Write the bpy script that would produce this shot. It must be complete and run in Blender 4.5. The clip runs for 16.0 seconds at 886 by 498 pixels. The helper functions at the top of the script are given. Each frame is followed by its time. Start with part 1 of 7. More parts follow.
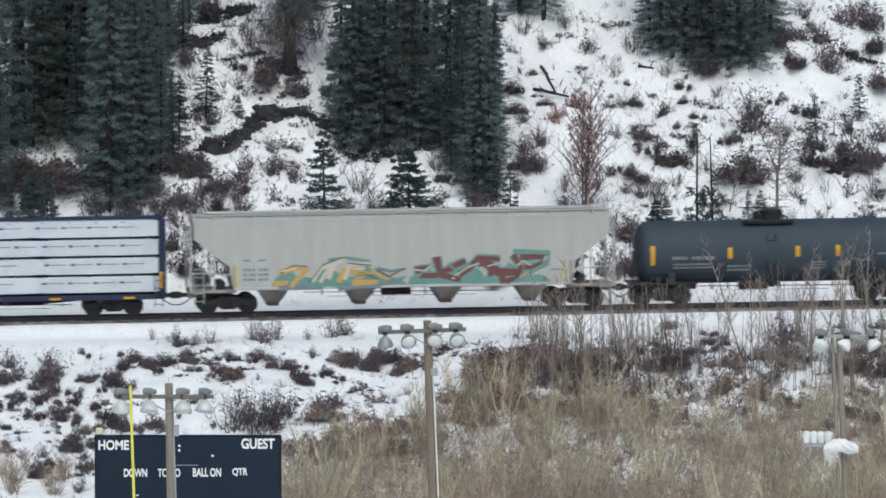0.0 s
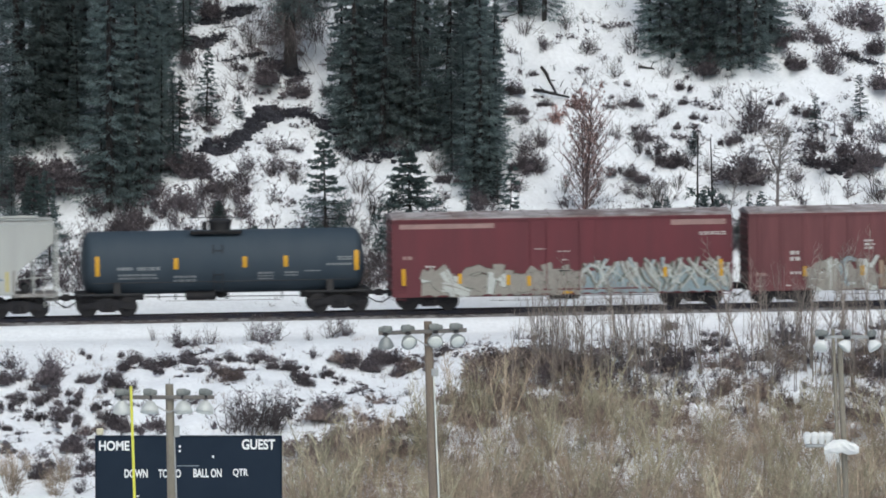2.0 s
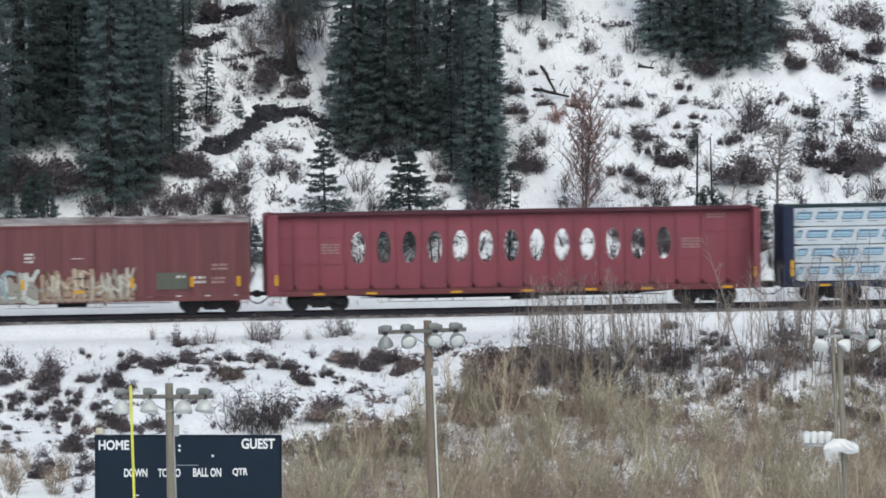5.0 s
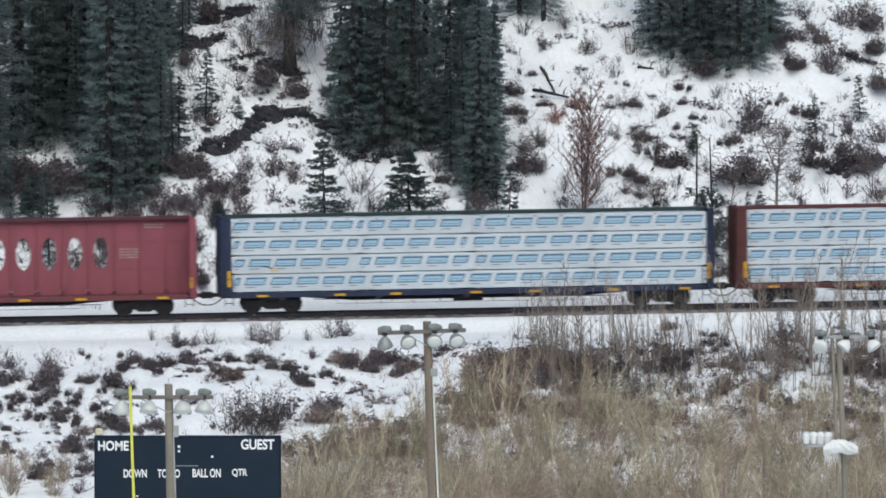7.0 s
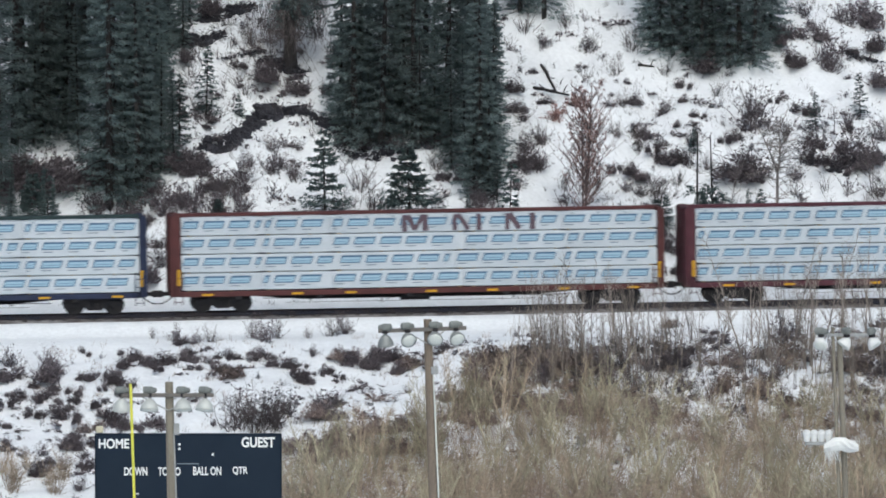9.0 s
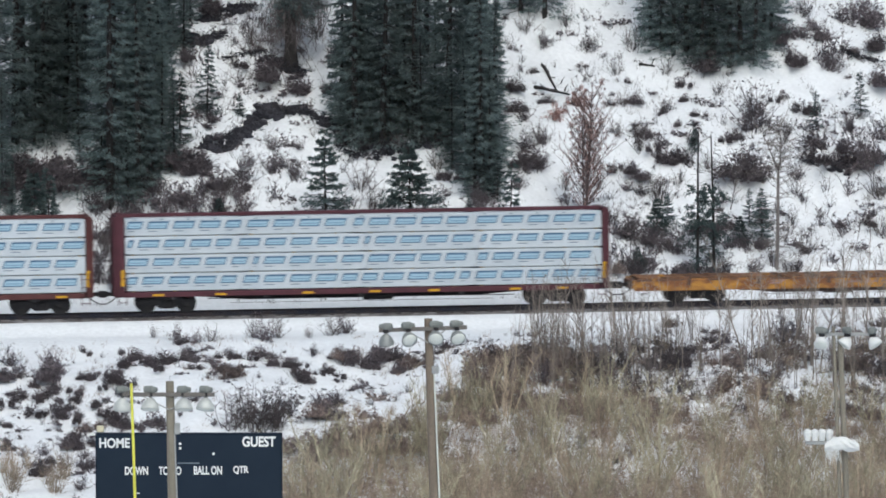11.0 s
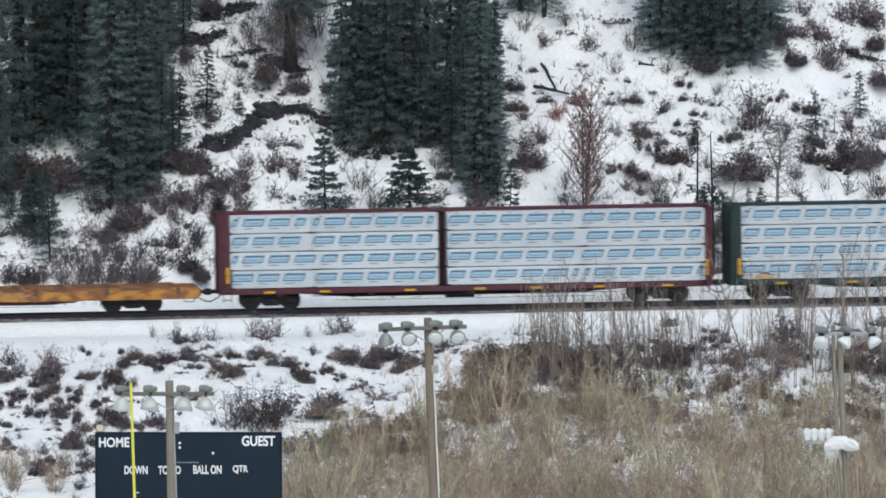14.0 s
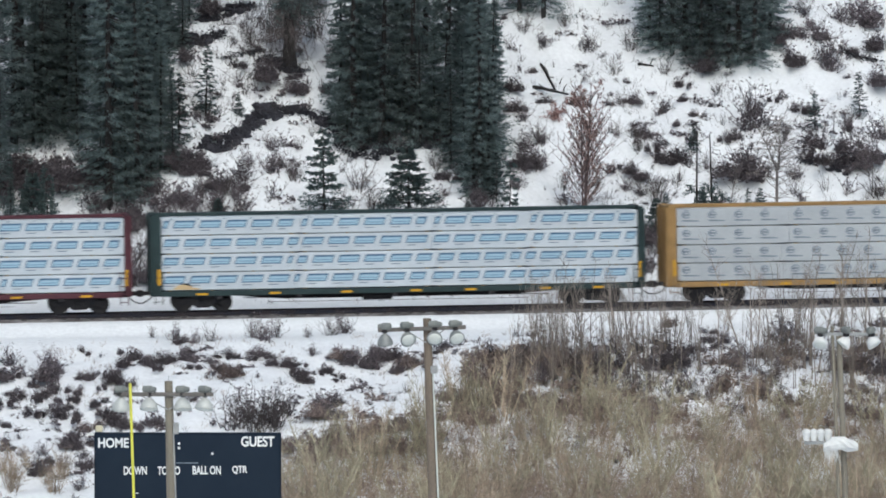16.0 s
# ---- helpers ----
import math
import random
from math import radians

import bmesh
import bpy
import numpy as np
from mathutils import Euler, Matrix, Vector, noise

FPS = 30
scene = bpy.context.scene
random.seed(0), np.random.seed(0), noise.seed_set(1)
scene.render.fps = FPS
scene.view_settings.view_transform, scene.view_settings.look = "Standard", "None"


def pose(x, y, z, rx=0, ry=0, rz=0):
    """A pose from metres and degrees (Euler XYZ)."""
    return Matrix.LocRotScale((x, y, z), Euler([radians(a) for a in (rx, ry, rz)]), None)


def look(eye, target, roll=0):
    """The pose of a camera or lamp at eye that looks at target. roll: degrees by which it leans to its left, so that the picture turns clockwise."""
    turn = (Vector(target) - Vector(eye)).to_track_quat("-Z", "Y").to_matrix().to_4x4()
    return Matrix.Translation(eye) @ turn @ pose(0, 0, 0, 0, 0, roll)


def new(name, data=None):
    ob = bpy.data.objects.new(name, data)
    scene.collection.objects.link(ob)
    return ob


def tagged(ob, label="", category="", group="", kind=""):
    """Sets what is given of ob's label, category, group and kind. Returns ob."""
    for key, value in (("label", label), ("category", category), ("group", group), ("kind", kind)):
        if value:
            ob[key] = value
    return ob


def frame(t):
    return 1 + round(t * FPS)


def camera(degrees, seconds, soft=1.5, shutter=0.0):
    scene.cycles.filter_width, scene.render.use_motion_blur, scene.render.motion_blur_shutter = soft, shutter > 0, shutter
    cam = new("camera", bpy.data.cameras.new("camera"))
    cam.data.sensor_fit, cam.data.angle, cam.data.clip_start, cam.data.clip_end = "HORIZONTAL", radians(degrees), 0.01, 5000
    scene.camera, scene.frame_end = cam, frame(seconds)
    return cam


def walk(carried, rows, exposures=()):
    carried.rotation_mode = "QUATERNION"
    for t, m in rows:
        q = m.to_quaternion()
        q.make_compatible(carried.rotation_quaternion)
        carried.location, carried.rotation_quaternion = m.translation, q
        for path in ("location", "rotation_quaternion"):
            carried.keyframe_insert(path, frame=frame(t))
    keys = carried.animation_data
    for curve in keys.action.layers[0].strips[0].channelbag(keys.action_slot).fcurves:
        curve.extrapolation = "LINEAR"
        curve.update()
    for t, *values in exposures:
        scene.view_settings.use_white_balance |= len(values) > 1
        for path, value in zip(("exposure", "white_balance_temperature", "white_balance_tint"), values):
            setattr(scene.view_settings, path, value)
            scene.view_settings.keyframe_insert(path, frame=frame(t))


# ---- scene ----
# ---- the camera on its tripod, with the small tremble of a long lens ----
EYE = (0.0, 0.0, 18.39)
cam = camera(7.653, 16.0, soft=1.75, shutter=0.35)
TREMBLE = (  # seconds, hundredths of a degree to the right and upwards
    (0, 0.41, 0.86), (0.5, -0.41, 0.52), (1, -0.07, 0.72), (1.5, -0.07, 1.06), (2, -0.07, 1.47),
    (2.5, 0.00, 0.31), (3, -0.07, 0.11), (3.5, -0.07, 0.04), (4, 0.34, 1.40), (6.5, 0.07, -0.10),
    (7, 0.68, 1.47), (7.5, -0.00, 0.72), (8, -0.07, -0.03), (8.5, -0.82, -0.78), (9, 0.20, -0.37),
    (11.5, -0.48, -0.99), (12, 0.20, -0.85), (12.5, 0.13, 0.52), (13, -0.34, -0.78), (13.5, -0.07, -0.16),
    (14, -0.00, -1.53), (14.5, -0.07, -0.78), (15, -0.00, -0.78), (15.5, -0.07, -0.99), (16, 0.61, -1.06),
)
walk(cam, [(t, pose(*EYE, 87.0 + up / 100, 0, -side / 100)) for t, side, up in TREMBLE],
     exposures=[(0, -0.33, 5930, 3), (16, -0.33, 5930, 3)])

# ---- overcast daylight ----
world = bpy.data.worlds.new("overcast_sky")
scene.world = world
world.use_nodes = True
wn = world.node_tree
sky = wn.nodes.new("ShaderNodeTexSky")
sky.sky_type, sky.sun_disc = "NISHITA", False
sky.sun_elevation, sky.sun_rotation = radians(48), radians(172)
sky.air_density, sky.dust_density, sky.ozone_density = 1.0, 6.0, 1.0
wn.links.new(sky.outputs[0], wn.nodes["Background"].inputs[0])
wn.nodes["Background"].inputs[1].default_value = 0.14
sun = new("sun", bpy.data.lights.new("sun", "SUN"))
sun.data.energy, sun.data.angle, sun.data.color = 1.27, radians(60), (0.99, 0.99, 0.985)
sun.matrix_world = look((18, 172, 143.6), (0, 300, 0))


# ---- materials ----
def mat(name, colour, rough=0.7, metal=0.0, other=None, scale=3.0, amount=0.5, grain=0.12, fine=60.0,
        bump=0.15, stretch=(1, 1, 1), tint=0.0, island=False, spec=0.3, low=0.38, high=0.62, thin=0.0):
    """A surface of a main colour, a second one in broad patches, fine grain, relief and a tint piece by piece."""
    m = bpy.data.materials.new(name)
    m.use_nodes = True
    nt = m.node_tree
    b = nt.nodes["Principled BSDF"]
    b.inputs["Roughness"].default_value, b.inputs["Metallic"].default_value = rough, metal
    b.inputs["Specular IOR Level"].default_value = spec
    co = nt.nodes.new("ShaderNodeTexCoord")
    mp = nt.nodes.new("ShaderNodeMapping")
    mp.inputs["Scale"].default_value = stretch
    nt.links.new(co.outputs["Object"], mp.inputs[0])

    def cloud(s, detail):
        n = nt.nodes.new("ShaderNodeTexNoise")
        n.inputs["Scale"].default_value, n.inputs["Detail"].default_value = s, detail
        nt.links.new(mp.outputs[0], n.inputs["Vector"])
        return n

    def blend(kind, fac, a, c):
        x = nt.nodes.new("ShaderNodeMix")
        x.data_type, x.blend_type = "RGBA", kind
        for val, sock in ((fac, x.inputs["Factor"]), (a, x.inputs["A"]), (c, x.inputs["B"])):
            if hasattr(val, "is_output"):
                nt.links.new(val, sock)
            else:
                sock.default_value = val if isinstance(val, float) else (*val, 1.0)
        return x.outputs["Result"]

    broad, small = cloud(scale, 6.0), cloud(fine, 3.0)
    ramp = nt.nodes.new("ShaderNodeMapRange")
    ramp.inputs["From Min"].default_value, ramp.inputs["From Max"].default_value = low, high
    ramp.inputs["To Max"].default_value = amount
    nt.links.new(broad.outputs["Fac"], ramp.inputs["Value"])
    other = other or tuple(c * 0.6 for c in colour)
    col = blend("MIX", ramp.outputs[0], colour, other)
    spread = nt.nodes.new("ShaderNodeMapRange")
    spread.inputs["From Min"].default_value, spread.inputs["From Max"].default_value = 0.3, 0.7
    spread.inputs["To Min"].default_value, spread.inputs["To Max"].default_value = 1 - grain, 1 + grain
    nt.links.new(small.outputs["Fac"], spread.inputs["Value"])
    col = blend("MULTIPLY", 1.0, col, spread.outputs[0])
    if island:  # plants also differ one from another
        o = nt.nodes.new("ShaderNodeMapRange")
        o.inputs["To Min"].default_value, o.inputs["To Max"].default_value = 0.72, 1.3
        nt.links.new(nt.nodes.new("ShaderNodeObjectInfo").outputs["Random"], o.inputs["Value"])
        col = blend("MULTIPLY", 1.0, col, o.outputs[0])
    if tint:
        if island:
            src = nt.nodes.new("ShaderNodeNewGeometry").outputs["Random Per Island"]
        else:
            src = nt.nodes.new("ShaderNodeObjectInfo").outputs["Random"]
        r = nt.nodes.new("ShaderNodeMapRange")
        r.inputs["To Min"].default_value, r.inputs["To Max"].default_value = 1 - tint, 1 + tint
        nt.links.new(src, r.inputs["Value"])
        col = blend("MULTIPLY", 1.0, col, r.outputs[0])
    nt.links.new(col, b.inputs["Base Color"])
    if thin:  # light passes through thin needles, leaves and twigs
        tr = nt.nodes.new("ShaderNodeBsdfTranslucent")
        mx = nt.nodes.new("ShaderNodeMixShader")
        mx.inputs[0].default_value = thin
        nt.links.new(col, tr.inputs[0])
        nt.links.new(b.outputs[0], mx.inputs[1])
        nt.links.new(tr.outputs[0], mx.inputs[2])
        nt.links.new(mx.outputs[0], nt.nodes["Material Output"].inputs[0])
    if bump:
        bp = nt.nodes.new("ShaderNodeBump")
        bp.inputs["Strength"].default_value, bp.inputs["Distance"].default_value = bump, 0.05
        nt.links.new(small.outputs["Fac"], bp.inputs["Height"])
        nt.links.new(bp.outputs[0], b.inputs["Normal"])
    return m


M_SNOW = mat("snow_ground", (0.745, 0.765, 0.79), 0.65, other=(0.615, 0.63, 0.66), scale=0.9, amount=0.3, grain=0.06, fine=5.0, bump=0.3)
M_GRAVEL = mat("ballast", (0.085, 0.075, 0.075), 0.9, other=(0.4, 0.4, 0.41), scale=0.9, amount=0.4, grain=0.35, fine=18, bump=0.6)
M_RAIL = mat("rail_steel", (0.03, 0.033, 0.05), 0.5, 0.5, other=(0.07, 0.05, 0.045), scale=2, spec=0.4)
M_TIE = mat("tie_wood", (0.05, 0.045, 0.045), 0.9, other=(0.3, 0.3, 0.31), scale=2.5, amount=0.4)
M_NEEDLE = mat("spruce_needles", (0.215, 0.268, 0.268), 0.9, other=(0.24, 0.29, 0.285), scale=0.5, grain=0.12, fine=9, bump=0, tint=0.07, island=True, thin=0.75, spec=0.03)
M_NEEDLE_Y = mat("young_spruce_needles", (0.092, 0.126, 0.126), 0.9, other=(0.12, 0.15, 0.145), scale=1.2, grain=0.15, fine=9, bump=0, tint=0.2, island=True, thin=0.55, spec=0.1)
M_BARK = mat("dark_bark", (0.032, 0.029, 0.029), 0.9, other=(0.052, 0.049, 0.049), scale=3, grain=0.3, fine=25, stretch=(3, 3, 0.7))
M_GREYBARK = mat("sapling_bark", (0.264, 0.230, 0.204), 0.85, other=(0.162, 0.140, 0.128), scale=2, grain=0.25, fine=20, bump=0, tint=0.3, island=True)
M_GREYTREE = mat("grey_tree_bark", (0.26, 0.235, 0.225), 0.85, other=(0.17, 0.155, 0.15), scale=2, grain=0.25, fine=20, bump=0, spec=0.1)
M_TWIG = mat("shrub_twigs", (0.142, 0.124, 0.136), 0.9, other=(0.178, 0.156, 0.163), scale=1.5, grain=0.2, fine=15, bump=0, tint=0.3, island=True, thin=0.25, spec=0.1)
M_TWIG_GREY = mat("grey_twigs", (0.13, 0.115, 0.115), 0.9, other=(0.08, 0.07, 0.07), scale=1.5, grain=0.2, fine=15, bump=0, tint=0.4, island=True, spec=0.1)
M_TWIG_RED = mat("red_twigs", (0.25, 0.20, 0.185), 0.9, other=(0.20, 0.175, 0.17), scale=1.5, grain=0.2, fine=15, bump=0, tint=0.35, island=True, thin=0.25, spec=0.1)
M_WILLOW = mat("willow_twigs", (0.37, 0.305, 0.235), 0.85, other=(0.27, 0.21, 0.165), scale=0.5, grain=0.2, fine=12, bump=0, tint=0.4, island=True, spec=0.15)
M_BRIAR = mat("briar_twigs", (0.27, 0.21, 0.175), 0.9, other=(0.19, 0.145, 0.125), scale=0.5, grain=0.2, fine=12, bump=0, tint=0.35, island=True, spec=0.1)
M_SALLOW = mat("olive_willow_bark", (0.40, 0.37, 0.27), 0.85, other=(0.30, 0.275, 0.21), scale=0.7, grain=0.2, fine=12, bump=0, tint=0.3, island=True, spec=0.15)
M_GRASS = mat("dead_grass", (0.24, 0.185, 0.15), 0.9, other=(0.155, 0.12, 0.11), scale=0.6, grain=0.2, fine=12, bump=0, tint=0.45, island=True, spec=0.1)
M_RUSSET = mat("russet_leaves", (0.37, 0.245, 0.23), 0.8, other=(0.30, 0.215, 0.21), scale=2, grain=0.25, fine=15, bump=0, tint=0.4, island=True, spec=0.1)
M_RUSSETBARK = mat("russet_bark", (0.10, 0.078, 0.078), 0.9, other=(0.14, 0.11, 0.11), scale=2, grain=0.2, fine=15, bump=0, tint=0.3, island=True, spec=0.1)
M_EARTH = mat("bare_earth", (0.036, 0.036, 0.045), 0.95, other=(0.058, 0.056, 0.066), scale=1.4, grain=0.35, fine=9, bump=0.8)
M_POLE = mat("pole_wood", (0.19, 0.155, 0.122), 0.85, other=(0.13, 0.106, 0.086), scale=1.2, grain=0.2, fine=14, stretch=(4, 4, 0.5))
M_ARM = mat("weathered_crossarm", (0.15, 0.14, 0.13), 0.85, other=(0.11, 0.10, 0.095), scale=1.5, grain=0.2, fine=14, stretch=(0.5, 4, 4))
M_GREYPOLE = mat("weathered_pole", (0.225, 0.205, 0.165), 0.8, other=(0.155, 0.142, 0.115), scale=1.2, grain=0.15, fine=14, stretch=(4, 4, 0.5))
M_GALV = mat("galvanised_metal", (0.36, 0.37, 0.37), 0.55, 0.35, other=(0.24, 0.25, 0.25), scale=3)
M_LENS = mat("lamp_lens", (0.66, 0.69, 0.65), 0.3, 0.0, other=(0.54, 0.57, 0.54), scale=3, bump=0, spec=0.5)
M_SHADE = mat("clear_lamp_shade", (0.50, 0.52, 0.50), 0.35, 0.1, other=(0.40, 0.42, 0.41), scale=4, spec=0.5, bump=0)
M_BALLAST = mat("lamp_ballast", (0.20, 0.215, 0.205), 0.6, 0.1, other=(0.14, 0.15, 0.145), scale=5)
M_BOWL = mat("lamp_bowl", (0.26, 0.275, 0.27), 0.35, 0.2, other=(0.19, 0.20, 0.20), scale=4, spec=0.5, bump=0)
M_WHITE = mat("white_cover", (0.70, 0.71, 0.70), 0.6, other=(0.6, 0.62, 0.62), scale=4)
M_BOARD = mat("scoreboard_paint", (0.010, 0.0185, 0.033), 0.6, other=(0.014, 0.024, 0.04), scale=1.0, spec=0.15)
M_LETTER = mat("white_lettering", (0.75, 0.77, 0.77), 0.6, other=(0.65, 0.67, 0.67), scale=6, bump=0)
M_GOAL = mat("yellow_post_paint", (0.66, 0.65, 0.09), 0.4, other=(0.55, 0.53, 0.08), scale=2, bump=0)
M_CREAM = mat("cream_plastic", (0.62, 0.58, 0.42), 0.5, scale=4)
# rolling stock
M_TRUCK = mat("truck_iron", (0.022, 0.022, 0.026), 0.75, 0.2, other=(0.04, 0.036, 0.036), scale=2.5)
M_WHEEL = mat("wheel_steel", (0.028, 0.028, 0.032), 0.6, 0.3, other=(0.045, 0.04, 0.038), scale=4)
M_HOPPER = mat("hopper_grey_paint", (0.361, 0.373, 0.357), 0.55, other=(0.316, 0.324, 0.307), scale=0.7, amount=0.6, grain=0.04, stretch=(2.5, 1, 0.35), bump=0.03)
M_HOPPER_D = mat("dirty_grey_steel", (0.25, 0.24, 0.23), 0.75, other=(0.12, 0.10, 0.095), scale=1.6)
# rust; on the flat car's belly sills this dark brown is painted shade
M_RUST_SHADE = mat("rusty_shaded_steel", (0.10, 0.065, 0.055), 0.85, other=(0.06, 0.045, 0.045), scale=2)
M_TANK = mat("tank_dark_paint", (0.030, 0.045, 0.061), 0.68, other=(0.038, 0.052, 0.067), scale=0.6, amount=0.7, grain=0.05, stretch=(1.5, 1, 0.5), bump=0.03)
M_BLACK = mat("black_paint", (0.02, 0.02, 0.022), 0.6, scale=2)
M_RED = mat("boxcar_red_paint", (0.119, 0.030, 0.038), 0.6, other=(0.094, 0.028, 0.035), scale=0.8, amount=0.7, grain=0.06, stretch=(2, 1, 0.4), bump=0.04)
M_RED2 = mat("faded_red_paint", (0.138, 0.052, 0.056), 0.65, other=(0.105, 0.041, 0.045), scale=0.8, amount=0.8, grain=0.06, stretch=(2.5, 1, 0.3), bump=0.04)
M_CRIMSON = mat("bright_red_paint", (0.216, 0.058, 0.079), 0.55, other=(0.172, 0.052, 0.068), scale=0.8, amount=0.7, grain=0.06, stretch=(2, 1, 0.4), bump=0.04)
M_CRIMSON_D = mat("grimy_red_paint", (0.12, 0.035, 0.04), 0.7, other=(0.08, 0.035, 0.035), scale=1.5)
M_ROOF = mat("snow_dusted_roof", (0.15, 0.115, 0.11), 0.8, other=(0.42, 0.40, 0.40), scale=1.3, amount=0.75, grain=0.2, fine=9, stretch=(0.6, 1, 1))
M_YELLOW = mat("yellow_reflector", (0.527, 0.289, 0.013), 0.45, other=(0.425, 0.230, 0.017), scale=5, bump=0)
M_FLAT = mat("flatcar_yellow_paint", (0.383, 0.191, 0.038), 0.65, other=(0.170, 0.072, 0.034), scale=1.5, amount=0.95, grain=0.2, fine=14, stretch=(1, 1, 2), low=0.42, high=0.58)
M_EDGE = mat("worn_deck_edge", (0.11, 0.062, 0.045), 0.9, other=(0.30, 0.135, 0.04), scale=1.1, amount=0.9, grain=0.25, fine=10, stretch=(1, 1, 3), tint=0.35, low=0.48, high=0.62)
M_DECK = mat("worn_wood_deck", (0.15, 0.075, 0.05), 0.9, other=(0.10, 0.06, 0.045), scale=1.5)
M_NAVY = mat("navy_paint", (0.016, 0.024, 0.058), 0.55, scale=1.5)
M_GREEN = mat("dark_green_paint", (0.018, 0.036, 0.038), 0.55, scale=1.5)
M_BROWN = mat("brown_red_paint", (0.081, 0.027, 0.027), 0.65, scale=1.5)
M_MAROON = mat("maroon_paint", (0.073, 0.022, 0.032), 0.6, scale=1.5)
M_OCHRE = mat("ochre_paint", (0.297, 0.183, 0.072), 0.6, scale=1.5)
M_WRAP = mat("white_lumber_wrap", (0.479, 0.521, 0.563), 0.4, other=(0.412, 0.462, 0.512), scale=1.1, amount=0.7, grain=0.04, fine=7, bump=0.25, tint=0.05)
M_WRAP_G = mat("greyish_lumber_wrap", (0.386, 0.412, 0.437), 0.4, other=(0.336, 0.361, 0.391), scale=1.1, amount=0.7, grain=0.04, fine=7, bump=0.25, tint=0.05)
M_LUMBER = mat("sawn_lumber", (0.50, 0.38, 0.22), 0.8, other=(0.42, 0.31, 0.18), scale=2, stretch=(0.3, 3, 6))
M_INK = mat("dark_blue_ink", (0.075, 0.145, 0.24), 0.5, scale=8, bump=0)
M_BLUE = mat("blue_ink", (0.29, 0.44, 0.55), 0.5, other=(0.34, 0.48, 0.58), scale=8, bump=0)
M_PALE = mat("pale_print", (0.20, 0.32, 0.43), 0.5, scale=8, bump=0)
M_GREYINK = mat("grey_ink", (0.14, 0.175, 0.21), 0.6, other=(0.22, 0.26, 0.30), scale=8, bump=0)
M_STENCIL = mat("white_stencil", (0.50, 0.48, 0.46), 0.6, scale=8, bump=0)
M_FAINT = mat("faint_stencil", (0.21, 0.225, 0.235), 0.65, scale=8, bump=0)
M_STRAW = mat("pale_yellow_strip", (0.42, 0.37, 0.17), 0.6, other=(0.34, 0.31, 0.16), scale=5, bump=0)
M_BUFF = mat("pinkish_stripe", (0.30, 0.20, 0.185), 0.6, scale=3, bump=0)
M_G = {n: mat("spray_" + n, tuple(x * 0.85 for x in c), 0.55, other=tuple(x * 0.75 for x in c), scale=3.0, grain=0.1, fine=12, bump=0) for n, c in {
    "teal": (0.15, 0.285, 0.265), "amber": (0.50, 0.33, 0.10), "cream": (0.56, 0.53, 0.44), "ink": (0.07, 0.075, 0.08),
    "plum": (0.15, 0.065, 0.065), "slate": (0.17, 0.22, 0.24), "silver": (0.29, 0.275, 0.245), "pale": (0.50, 0.52, 0.50),
    "bluegrey": (0.26, 0.33, 0.36), "tan": (0.33, 0.25, 0.18), "rust": (0.10, 0.045, 0.035), "moss": (0.10, 0.11, 0.09), "umber": (0.11, 0.075, 0.095)}.items()}


